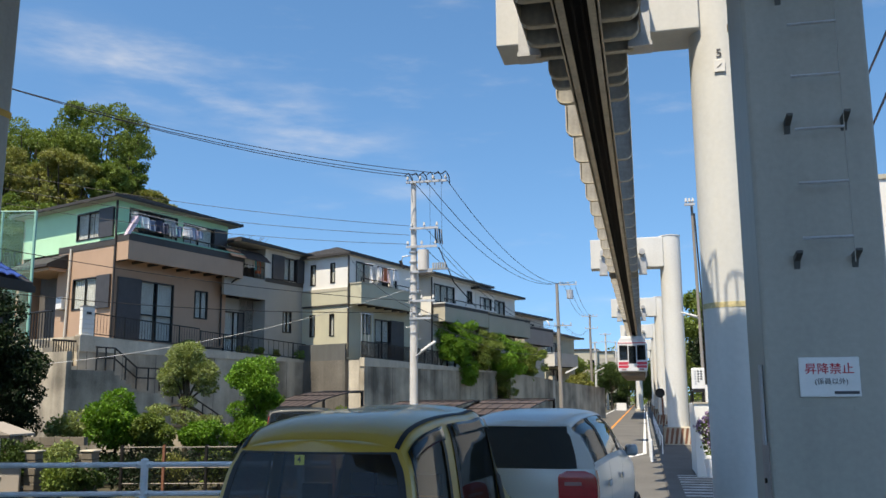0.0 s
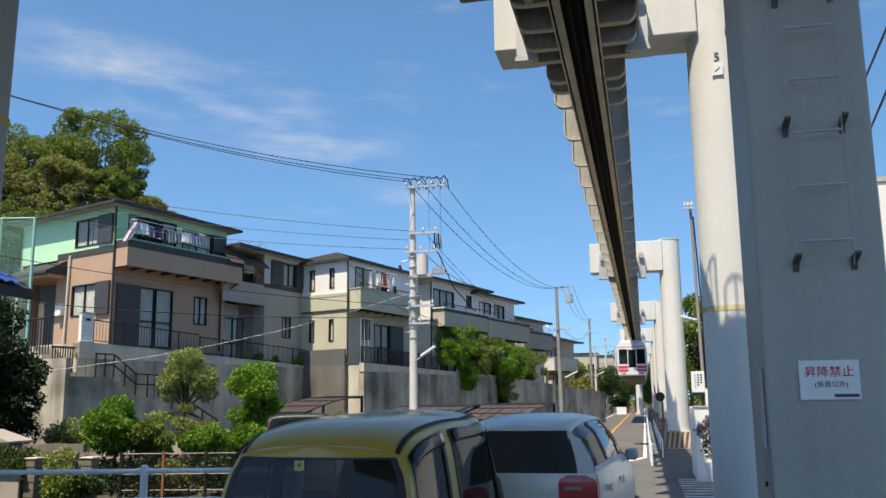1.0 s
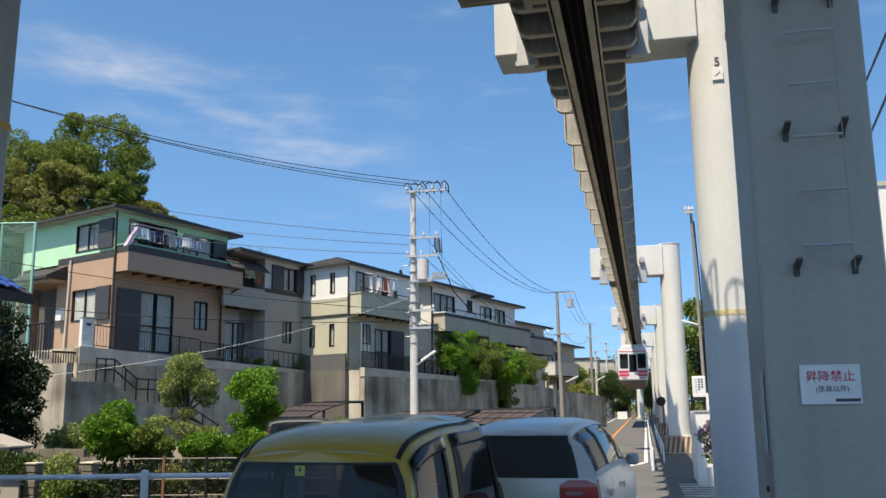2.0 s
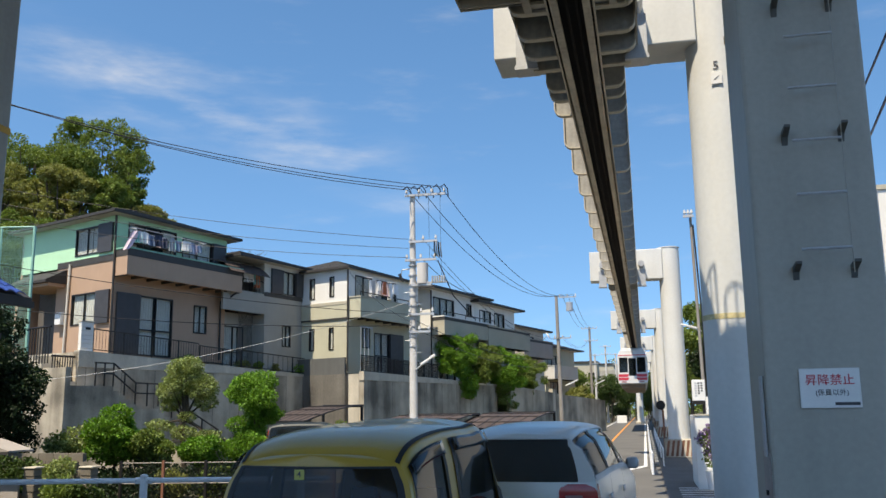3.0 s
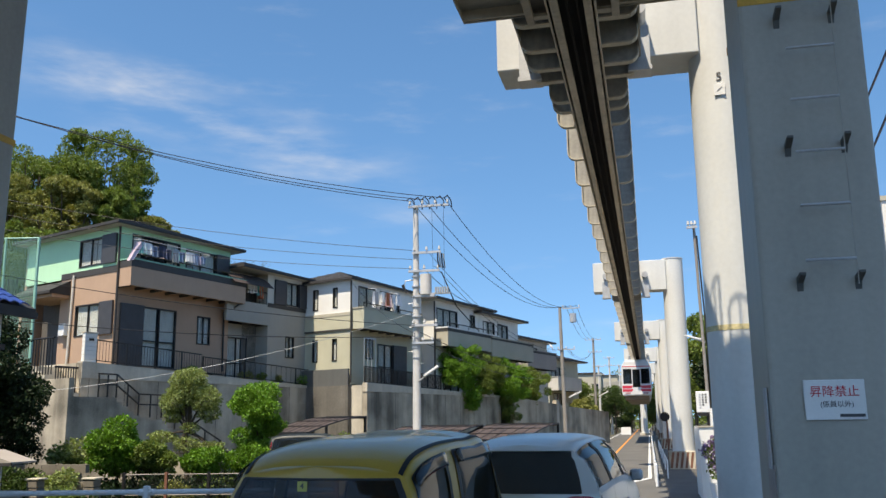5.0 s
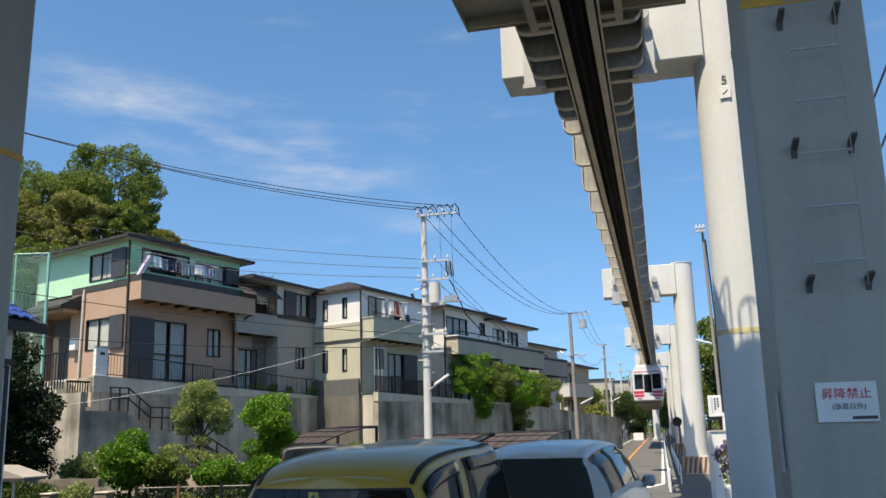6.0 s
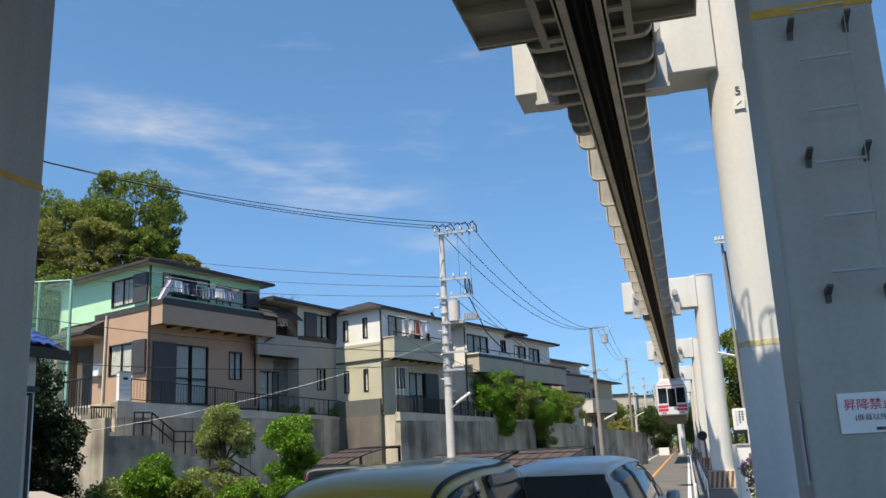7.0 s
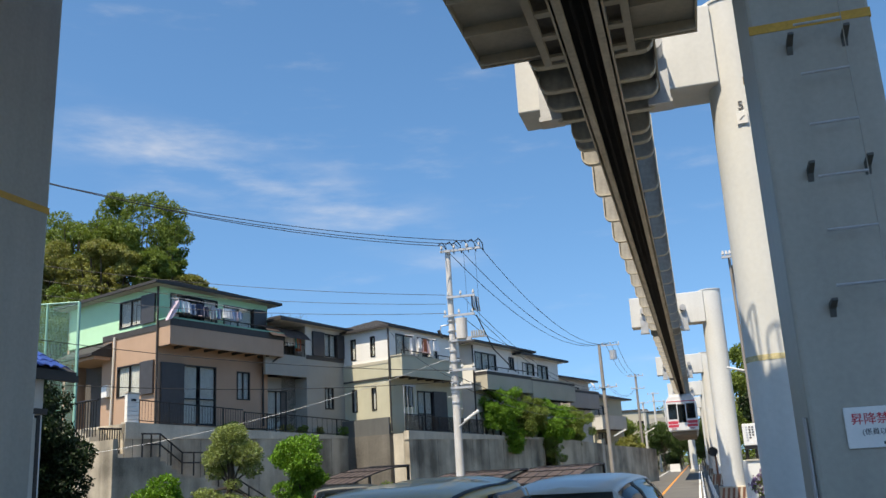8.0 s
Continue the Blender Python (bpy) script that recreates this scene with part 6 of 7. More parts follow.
for s in (1, -1):
    for v0, v1 in ((0.18, 1.55), (1.65, 2.75), (2.85, 4.6)):
        o = suv.skin("side_window", v0, v1, 3.2, 5.5, CAR_GLASS, -0.003, s)
        o.visible_shadow = True
    for v0, v1 in ((0.15, 0.22), (1.53, 1.68), (2.73, 2.88), (4.52, 4.66)):
        suv.skin("window_pillar", v0, v1, 3.15, 5.55, BLACK if v0 != 0.15 else METAL_GREY, 0.004, s, 3, 10)
    suv.skin("window_trim", 0.15, 4.65, 3.1, 3.24, METAL_GREY, 0.006, s, 20, 3, 0, "bright window trim")
    suv.skin("window_trim", 0.15, 4.6, 5.45, 5.56, METAL_GREY, 0.006, s, 20, 3, 0, "bright window trim")
    for v in (1.62, 2.85):
        suv.skin("door_seam", v - 0.006, v + 0.006, 0.6, 3.1, BLACK, 0.0015, s, 1, 10)
        suv.skin("door_handle", v - 0.36, v - 0.14, 2.55, 2.68, METAL_GREY, 0.03, s, 6, 3, 0.01, "door handle")
    suv.wheel(s * 0.76, 0.95, 0.37, 0.26)
    suv.wheel(s * 0.76, 3.75, 0.37, 0.26)
    mb = bevelled(bx(-0.085, 0.085, -0.06, 0.06, -0.075, 0.075, m=pose(s * 0.90, 2.95, 1.46)), 0.045, 3)
    mir = part("wing_mirror", mb, METAL_GREY, suv.root, "grey wing mirror", smooth=True)
    part("mirror_arm", tb([(s * 0.80, 2.98, 1.40), (s * 0.88, 2.96, 1.44)], 0.035, 8), BLACK, mir)
    for y in (0.95, 3.75):
        ar = bmesh.new()
        tube(ar, [(s * 0.852, y + 0.43 * math.cos(a), 0.37 + 0.43 * math.sin(a)) for a in (math.pi * k / 14 for k in range(15))], 0.045, 6)
        part("wheel_arch", ar, BLACK, suv.root)
suv.tail("tailgate", 0.0, 3.1, -1, 1, SUV_SILVER, 0.0)
suv.tail("tailgate_frame", 3.1, 8.0, -1, 1, SUV_SILVER, 0.0, 18, 20)
o = suv.tail("rear_window", 3.1, 5.75, -0.79, 0.79, CAR_GLASS, 0.004, 14, 18, None, "dark rear window", flare=0.21)
o.visible_shadow = True
suv.tail("spoiler", 5.85, 7.2, -0.95, 0.95, SUV_SILVER, 0.06, 6, 14, None, "roof-edge spoiler")
suv.tail("tailgate_seam", 2.0, 2.03, -0.75, 0.75, BLACK, 0.002, 1, 14)
suv.tail("rear_bumper", 0.0, 1.2, -1, 1, SUV_SILVER, 0.08, 6, 14)
for s in (-1, 1):
    a = suv.tail("tail_lamp", 1.95, 3.05, *sorted((s * 0.545, s * 1.0)), RED_LENS, 0.012, 12, 8, None, "red tail lamp with pale indicator strip", corner=0.4)
    suv.skin("tail_lamp_wrap", 0.0, 0.22, 1.95, 3.05, RED_LENS, 0.01, s, 6, 8, 0, "red tail lamp")
    suv.tail("indicator", 2.70, 2.78, *sorted((s * 0.62, s * 0.82)), CLEAR_LENS, 0.016, 3, 5, None, "pale indicator strip")
suv.cabin(0.66, 0.3, 3.3, 1.35, (1.1, 2.1))

# dark car under the carport
dk = Car("dark_car", (-14.35, 32.6, 0.0), -78.0, [
    (0.00, 0.72, 0.73, 0.62, 0.30, 0.95, 1.55), (0.40, 0.73, 0.74, 0.63, 0.28, 0.95, 1.63), (1.40, 0.73, 0.74, 0.63, 0.26, 0.95, 1.66),
    (2.30, 0.73, 0.74, 0.60, 0.26, 0.94, 1.60), (2.85, 0.72, 0.72, 0.52, 0.28, 0.92, 1.15), (3.35, 0.66, 0.62, 0.45, 0.32, 0.75, 0.9)], DARK_PAINT,
    "dark green kei car parked under a carport", rake=0.15, bulge=0.06)
dk.body(lambda v, u: 3.2 < u < 5.0 and 0.4 < v < 3.6)
for s in (1, -1):
    dk.skin("side_window", 0.4, 3.6, 3.2, 5.0, CAR_GLASS, -0.003, s)
    dk.skin("tail_lamp", 0.0, 0.14, 2.6, 4.2, RED_LENS, 0.012, s, 4, 6, 0, "red tail lamp")
    dk.wheel(s * 0.68, 0.6, 0.27, 0.16)
    dk.wheel(s * 0.68, 2.8, 0.27, 0.16)
dk.tail("tailgate", 0.0, 8.0, -1, 1, DARK_PAINT)
dk.tail("rear_window", 3.3, 5.4, -0.85, 0.85, CAR_GLASS, 0.006)
for s in (-1, 1):
    dk.tail("tail_lamp", 2.5, 4.2, *sorted((s * 0.88, s * 0.99)), RED_LENS, 0.012, 6, 3, None, "red tail lamp")

# ---- the suspended train, as it hangs under the girder ----
TY, TX0 = 78.0, BX - 0.2
train = thing("monorail_train", (TX0, TY, 4.05), "white and red two-car suspended monorail train under its girder", "train")
W = 1.27
for c in range(2):
    y0 = c * 14.6
    shell = bmesh.new()
    pts = [(-W + 0.12, 0.0), (W - 0.12, 0.0), (W, 0.35), (W, 2.45), (W - 0.28, 2.95), (-W + 0.28, 2.95), (-W, 2.45), (-W, 0.35)]
    prism(shell, pts, y0 + 0.1, y0 + 14.2, lambda u, v, q: (u, q, v))
    part("car_body", bevelled(fix_normals(shell), 0.05, 2), TRAIN_WHITE, train)
    part("underfloor", bevelled(bx(-W + 0.25, W - 0.25, y0 + 0.6, y0 + 13.8, -0.32, -0.002), 0.06, 2), TRAIN_SKIRT, train, "dusty brown underfloor box")
    for yy in (2.5, 11.5):
        part("bogie_hanger", bevelled(bx(-0.14, 0.14, y0 + yy, y0 + yy + 0.9, 2.952, 3.5), 0.03, 1), GIRDER_BLACK, train)
    for k in range(6):
        for s in (-1, 1):
            part("side_window", bx(*sorted((s * (W - 0.02), s * (W + 0.006))), y0 + 0.9 + k * 2.2, y0 + 2.3 + k * 2.2, 1.25, 2.15), CAR_GLASS, train)
            if k == 0:
                part("side_stripe", bx(*sorted((s * (W - 0.02), s * (W + 0.005))), y0 + 0.2, y0 + 14.1, 0.45, 0.85), TRAIN_RED, train, "red stripe")
front = part("front_panel", bevelled(bx(-W + 0.04, W - 0.04, -0.02, 0.098, 0.05, 2.55), 0.05, 2), TRAIN_WHITE, train)
for x0, x1, z0, z1 in ((-1.06, -0.44, 1.05, 2.25), (0.44, 1.06, 1.05, 2.25), (-0.27, 0.27, 0.75, 2.2)):
    part("windscreen", bx(x0, x1, -0.034, -0.022, z0, z1), CAR_GLASS, front, "dark windscreen")
    part("cab_lining", bx(x0 - 0.05, x1 + 0.05, -0.0215, -0.0205, z0 - 0.04, z1 + 0.04), BLACK, front)
for s in (-1, 1):
    for z0, z1 in ((0.62, 0.86), (0.34, 0.56)):
        st_ = bmesh.new()
        prism(st_, [(s * 1.2, z0), (s * 0.42, z0), (s * 0.30, z1), (s * 1.2, z1)], 0.022, 0.03, lambda u, v, q: (u, -q, v))
        part("red_stripe", fix_normals(st_), TRAIN_RED, front, "red stripe across the nose")
    part("headlamp", bx(*sorted((s * 0.55, s * 0.95)), -0.035, -0.022, 0.14, 0.28), CLEAR_LENS, front, "headlamp")
part("roof_fairing", bevelled(bx(-W + 0.35, W - 0.35, 0.3, 13.5, 2.953, 3.1), 0.03, 1), TRAIN_WHITE, train)
part("roof_line", bx(-W + 0.1, W - 0.1, -0.03, -0.021, 2.46, 2.53), TRAIN_RED, front, "thin red line above the windscreen")

# ---- guard rails ----
RA, RB = Vector((-12.72, 11.85, 0)), Vector((-4.95, 13.62, 0))
rail = thing("pipe_railing", (RA.x, RA.y, 0), "white painted pipe guard railing beside the street", "railing")
rd = (RB - RA)
for z in (1.05, 0.60):
    part("pipe", tb([Vector((0, 0, z)), rd + Vector((0, 0, z))], 0.042, 10), WHITE_RAIL, rail, smooth=True)
for q in (0.0, 2.5, 5.0, 7.5):
    o_ = rd.normalized() * q
    part("post", tb([o_ + Vector((0, -0.0, 0.0)), o_ + Vector((0, 0, 1.12))], 0.06, 12), WHITE_RAIL, rail, smooth=True)
    cp = bmesh.new()
    bmesh.ops.create_uvsphere(cp, u_segments=12, v_segments=6, radius=0.062, matrix=Matrix.Translation(o_ + Vector((0, 0, 1.12))) @ Matrix.Diagonal((1, 1, 0.5, 1)))
    part("post_cap", cp, WHITE_RAIL, rail, smooth=True)
    for z in (1.05, 0.6):
        part("clamp", tb([o_ + rd.normalized() * -0.13 + Vector((0, 0, z)), o_ + rd.normalized() * 0.13 + Vector((0, 0, z))], 0.052, 10), WHITE_RAIL, rail)
        for s in (-0.1, 0.1):
            part("bolt", tb([o_ + rd.normalized() * s + Vector((0.0, -0.05, z)), o_ + rd.normalized() * s + Vector((0.01, -0.066, z))], 0.014, 6), METAL_GREY, rail)


def roadside_rail(x, ys, label, r_=0.045, zs=(0.64, 0.36)):
    r = thing("road_guard_rail", (x, ys[0], 0.0), label, "guard rail", "road guard rails")
    for y in ys:
        part("post", tb([(0, y - ys[0], 0.0), (0, y - ys[0], 0.66)], r_, 10), WHITE_RAIL, r, smooth=True)
    for z in zs:
        part("rail", tb([(0, -0.05, z), (0, ys[-1] - ys[0] + 0.05, z)], r_ * 0.65, 8), WHITE_RAIL, r, smooth=True)
    return r


roadside_rail(0.14, [29.2, 30.4], "short white end piece of road guard rail")
roadside_rail(0.12, [31.5 + 4.4 * i for i in range(12)], "long white road guard rail beside the footpath")
roadside_rail(0.55, [33.0 + 5.5 * i for i in range(7)], "weathered white footpath rail under the columns", 0.028, (0.62,))

mr = thing("traffic_mirror", (0.85, 45.0, 0.12), "round convex traffic mirror seen from behind on a rust-red post", "traffic mirror")
part("post", tb([(0, 0, 0), (0, 0, 1.75), (-0.08, -0.05, 2.1)], 0.05, 10), TERRACOTTA, mr)
b = bmesh.new()
bmesh.ops.create_cone(b, cap_ends=True, segments=24, radius1=0.15, radius2=0.19, depth=0.08, matrix=pose(-0.1, -0.08, 2.06, 90, 0, 0))
part("mirror_back", b, DARK_METAL, mr)
b = bmesh.new()
n = 24
for i in range(n):
    a0, a1 = 2 * math.pi * i / n, 2 * math.pi * (i + 1) / n
    tube(b, [(-0.1 + 0.2 * math.cos(a0), -0.12, 2.06 + 0.2 * math.sin(a0)), (-0.1 + 0.2 * math.cos(a1), -0.12, 2.06 + 0.2 * math.sin(a1))], 0.035, 6, caps=False)
part("rim", b, BLACK, mr, "black rim")

# ---- white wall, sign and flowers beside the footpath ----
wall_w = thing("garden_wall", (1.24, 24.0, 0.0), "white rendered boundary wall beside the footpath", "wall")
part("wall_front", bx(0, 2.2, 0, 0.18, 0.0, 1.86), WHITE_STUCCO, wall_w)
part("wall_side", bx(0.0, 0.18, 0.182, 2.6, 0.0, 1.86), WHITE_STUCCO, wall_w)
part("wall_upper", bx(0.35, 2.2, 0.6, 0.78, 1.862, 2.35), WHITE_STUCCO, wall_w)
part("coping", bx(-0.03, 2.23, -0.03, 0.21, 1.862, 1.90), CONCRETE_PALE, wall_w)
sb = thing("shop_sign", (1.32, 26.0, 2.2), "white box sign with grey writing beside the wall", "sign")
part("box", bevelled(bx(0, 0.36, 0, 0.12, 0.05, 0.64), 0.015, 2), SIGN_WHITE, sb)
part("base", bx(0.0, 0.4, -0.02, 0.14, -0.05, 0.049), DARK_METAL, sb)
for k in range(3):
    for j in range(6 - k):
        part("writing_bar", bx(0.08 + k * 0.08, 0.13 + k * 0.08, -0.006, -0.001, 0.52 - j * 0.07, 0.565 - j * 0.07), SIGN_BLACK if k else METAL_GREY, sb)
part("post", tb([(0.3, 0.06, -2.1), (0.3, 0.06, -0.05)], 0.04, 8), DARK_METAL, sb)
fp = thing("flowering_shrub", (1.55, 22.8, 0.12), "violet-flowered climbing shrub in a white pot against the wall", "plant")
part("pot", fix_normals(tb([(0, 0, 0), (0, 0, 0.42)], 0.15, 18, 0.2)), SIGN_WHITE, fp, "white pot")
part("stem", tb([(0, 0, 0.42), (0.05, 0, 0.9), (-0.05, 0.05, 1.3)], 0.02, 6), BARK, fp)
leaves("foliage", [(0, 0, 0.75, 0.22, 0.2, 0.25), (-0.05, 0, 1.15, 0.25, 0.22, 0.22), (0.1, 0, 1.4, 0.2, 0.2, 0.15)], 0.07, 900, LEAF_MID, fp, 201)
leaves("blossom", [(-0.1, -0.05, 1.2, 0.28, 0.24, 0.22), (0.1, -0.05, 1.45, 0.24, 0.2, 0.14), (0.0, -0.05, 0.85, 0.2, 0.2, 0.15)], 0.07, 700, FLOWER, fp, 202, "violet blossom")
bd = thing("roadside_building", (7.45, 29.0, 0.0), "plain white building beyond the portal leg", "building")
part("wall", bx(0, 8, 0, 12, 0.0, 8.7), WHITE_STUCCO, bd)
for k in range(3):
    w_ = part("window", bx(0.6 + k * 2.4, 2.0 + k * 2.4, -0.04, -0.001, 5.6, 7.0), DARK_METAL, bd)
    part("pane", bx(0.68 + k * 2.4, 1.92 + k * 2.4, -0.05, -0.041, 5.68, 6.92), GLASS, w_)
part("parapet", bx(-0.05, 8.05, -0.05, 12.05, 8.702, 8.85), PALE_GREY, bd)
part("pipe", tb([(-0.1, -0.1, 0.1), (-0.1, -0.1, 8.6)], 0.05, 8), CLOTHS[1], bd)

# ---- small white house with a blue tiled roof ----
sh = thing("small_house", (-11.25, 9.1, 0.0), "small white house with a blue glazed tile roof", "house")
part("wall", bx(-4.6, 0.22, 0.0, 4.15, 0.0, 4.05), WHITE_STUCCO, sh)
part("sill_band", bx(-4.65, 0.28, -0.06, 4.21, 3.42, 3.52), DARK_BAND, sh, "dark trim band under the eaves")
part("panel", bx(0.222, 0.27, 2.6, 3.95, 1.2, 3.35), CREAM, sh, "white door-sized shutter panel")
part("panel_frame", bx(0.222, 0.29, 3.952, 4.03, 0.2, 3.4), EAVE, sh)
prof = [(0.62, 4.16), (-2.3, 5.75), (-5.2, 4.16)]
for (x0, z0), (x1, z1) in zip(prof, prof[1:]):
    rb = bmesh.new()
    prism(rb, [(x0, z0), (x1, z1), (x1, z1 - 0.1), (x0, z0 - 0.1)], -0.5, 4.5, lambda u, v, q: (u, q, v))
    part("roof", fix_normals(rb), EAVE, sh)
part("fascia", bx(0.56, 0.66, -0.52, 4.52, 3.98, 4.1), EAVE, sh, "dark eave board")
sl = Vector((-2.92, 0, 1.59)).normalized()
tile = bmesh.new()
for k in range(9):
    a0 = math.pi * k / 8
    tile.verts.new((0, -0.12 + 0.03 * k, 0.035 * math.sin(a0) + 0.02))
    tile.verts.new((0.29 * sl.x, -0.12 + 0.03 * k, 0.29 * sl.z + 0.035 * math.sin(a0) - 0.0))
tile.verts.ensure_lookup_table()
for k in range(8):
    tile.faces.new((tile.verts[2 * k], tile.verts[2 * k + 2], tile.verts[2 * k + 3], tile.verts[2 * k + 1]))
ex = bmesh.ops.extrude_face_region(tile, geom=list(tile.faces))
bmesh.ops.translate(tile, verts=[v for v in ex["geom"] if isinstance(v, bmesh.types.BMVert)], vec=(0, 0, 0.02))
fix_normals(tile)
tile_ob = part("roof_tile", tile, ROOF_BLUE, sh, smooth=False)
tile_ob.location = (0.66, -0.35, 4.17)
for r_ in range(11):
    for c_ in range(19):
        if r_ or c_:
            o = new("roof_tile", tile_ob.data)
            o.parent = sh
            o.location = (0.66 + r_ * 0.27 * sl.x, -0.35 + c_ * 0.25, 4.17 + r_ * 0.27 * sl.z)

# ---- ball-court net ----
net = thing("net_fence", (-20.25, 25.8, 0.0), "tall mint-green steel frame with fine green netting", "net fence")
for q, zt in ((0, 8.5), (-1.15, 8.5), (-2.3, 8.55), (-3.45, 8.6), (-4.6, 8.6)):
    part("post", tb([(q, q * 0.18, 0), (q, q * 0.18, zt)], 0.055 if q == 0 else 0.035, 8), NET_GREEN, net)
for z in (8.5, 5.0, 3.0):
    part("rail", tb([(0, 0, z), (-4.6, -0.83, z + 0.02)], 0.03, 6), NET_GREEN, net)
b = bmesh.new()
for i in range(84):
    q = -4.6 * i / 84
    tube(b, [(q, q * 0.18, 3.0), (q, q * 0.18, 8.5)], 0.004, 3, caps=False)
for i in range(100):
    z = 3.0 + i * 0.055
    tube(b, [(0, 0, z), (-4.6, -0.83, z)], 0.004, 3, caps=False)
tagged(part("netting", b, NET_GREEN, net, "fine green netting"), kind="stuff")

# ---- steps, railings and fences of the terrace ----
def fence(o, s0, s1, n, za, zb, h_, label, gap=0.16, name="terrace_fence"):
    p0 = plan(o, s0, n, za)
    f = thing(name, p0, label, "fence", "terrace fences")
    d_ = plan(o, s1, n, zb) - p0
    part("top_rail", tb([Vector((0, 0, h_)), d_ + Vector((0, 0, h_))], 0.028, 6), DARK_METAL, f)
    part("bottom_rail", tb([Vector((0, 0, 0.1)), d_ + Vector((0, 0, 0.1))], 0.02, 6), DARK_METAL, f)
    k = int(d_.length / gap)
    bar_me = None
    for i in range(k + 1):
        big = i % 10 == 0
        c = d_ * (i / k)
        if big:
            part("post", tb([c, c + Vector((0, 0, h_ + 0.03))], 0.035, 6), DARK_METAL, f)
        elif bar_me is None:
            o_ = part("baluster", tb([(0, 0, 0.1), (0, 0, h_)], 0.011, 4), DARK_METAL, f)
            o_.location, bar_me = c, o_.data
        else:
            o_ = new("baluster", bar_me)
            o_.parent, o_.location = f, c
    return f


fence(H1O, -1.6, 4.6, -0.95, 4.66, 4.42, 0.95, "black metal railing along the terrace edge")
fence(H1O, 4.7, 7.6, -0.95, 4.42, 4.31, 0.85, "black metal railing along the terrace edge")
fence(H1O, 7.7, 13.2, -0.95, 4.31, 4.1, 0.9, "black metal railing along the terrace edge", gap=0.4)
lf = thing("lattice_fence", plan(H3O, -0.05, -1.05, 4.16), "dark lattice fence panels with metal frames on the wall", "fence")
for i in range(5):
    s0, s1 = i * 1.75, i * 1.75 + 1.72
    fr = bmesh.new()
    m_ = Matrix(((EX.x, EY.x, 0, 0), (EX.y, EY.y, 0, 0), (-0.0215, 0, 1, 0), (0, 0, 0, 1)))
    for q in ((s0, s0 + 0.05, 0, 0.05, 0, 0.9), (s1 - 0.05, s1, 0, 0.05, 0, 0.9), (s0 + 0.05, s1 - 0.05, 0, 0.05, 0.85, 0.9), (s0 + 0.05, s1 - 0.05, 0, 0.05, 0.03, 0.08)):
        box(fr, *q, m=m_)
    pf = part("frame", fr, DARK_METAL, lf)
    la = bmesh.new()
    for k in range(-6, 18):
        for sgn in (1, -1):
            a0 = s0 + 0.05 + k * 0.1
            p, q = (a0, 0.08), (a0 + 0.77, 0.85)
            if sgn < 0:
                p, q = (a0 + 0.77, 0.08), (a0, 0.85)
            t0, t1 = 0.0, 1.0
            dx = q[0] - p[0]
            ta, tb_ = (s0 + 0.05 - p[0]) / dx, (s1 - 0.05 - p[0]) / dx
            t0, t1 = max(t0, min(ta, tb_)), min(t1, max(ta, tb_))
            if t1 - t0 > 0.05:
                tube(la, [m_ @ Vector((p[0] + dx * t, 0.025 + 0.006 * sgn, p[1] + (q[1] - p[1]) * t)) for t in (t0, t1)], 0.013, 4)
    part("lattice", la, LATTICE, pf)
# concrete steps down the face of the wall
st = thing("garden_steps", plan(H1O, -3.6, -2.4, 0), "weathered concrete steps with side wall below the terrace", "steps")
mm = Matrix(((EX.x, EY.x, 0, 0), (EX.y, EY.y, 0, 0), (0, 0, 1, 0), (0, 0, 0, 1)))


def step_part(name, q, material=CONCRETE):
    part(name, fix_normals(bx(*q, m=mm)), material, st)


step_part("landing", (0.0, 2.1, 0.0, 1.28, -0.1, 3.2))
for i in range(4):
    step_part("step", (2.1 + i * 0.3, 2.4 + i * 0.3, 0.0, 1.28, -0.1, 3.2 - 0.18 * (i + 1)))
step_part("landing", (3.3, 4.6, 0.0, 1.28, -0.1, 2.3))
for i in range(12):
    step_part("step", (4.6 + i * 0.33, 4.93 + i * 0.33, 0.0, 1.28, -0.1, 2.3 - 0.18 * (i + 1)))
for i in range(7):
    step_part("step", (0.15, 1.15, 1.282 + i * 0.26, 1.542 + i * 0.26, -0.1, 3.4 + 0.18 * i), CONCRETE_PALE)
step_part("parapet", (-0.25, -0.002, 0.0, 1.9, -0.1, 3.9))
hr = thing("stair_railing", plan(H1O, -3.6, -2.35, 0), "black metal handrail beside the concrete steps", "railing")
top = [(1.1, 4.35), (1.15, 4.12), (2.1, 4.12), (3.3, 3.36), (4.6, 3.34), (6.2, 2.33), (8.4, 1.3)]
for dz in (0.0, -0.42):
    part("handrail", tb([mm @ Vector((s, 0, z + dz)) for s, z in top[1:]], 0.036, 6), DARK_METAL, hr)
for s in (1.2, 1.65, 2.1, 2.7, 3.3, 3.95, 4.6, 5.4, 6.2, 7.3, 8.3):
    z = float(np.interp(s, [q[0] for q in top[1:]], [q[1] for q in top[1:]]))
    part("post", tb([mm @ Vector((s, 0, z - 0.95)), mm @ Vector((s, 0, z))], 0.034, 6), DARK_METAL, hr)
g2 = thing("gate", plan(H1O, -3.6, -1.0, 3.2), "black metal gate and rails at the head of the steps", "gate")
for i in range(9):
    part("bar", tb([mm @ Vector((0.05 + i * 0.12, 0, 0)), mm @ Vector((0.05 + i * 0.12, 0, 1.25))], 0.024, 5), DARK_METAL, g2)
for z in (0.1, 1.2):
    part("rail", tb([mm @ Vector((0, 0, z)), mm @ Vector((1.1, 0, z))], 0.045, 6), DARK_METAL, g2)
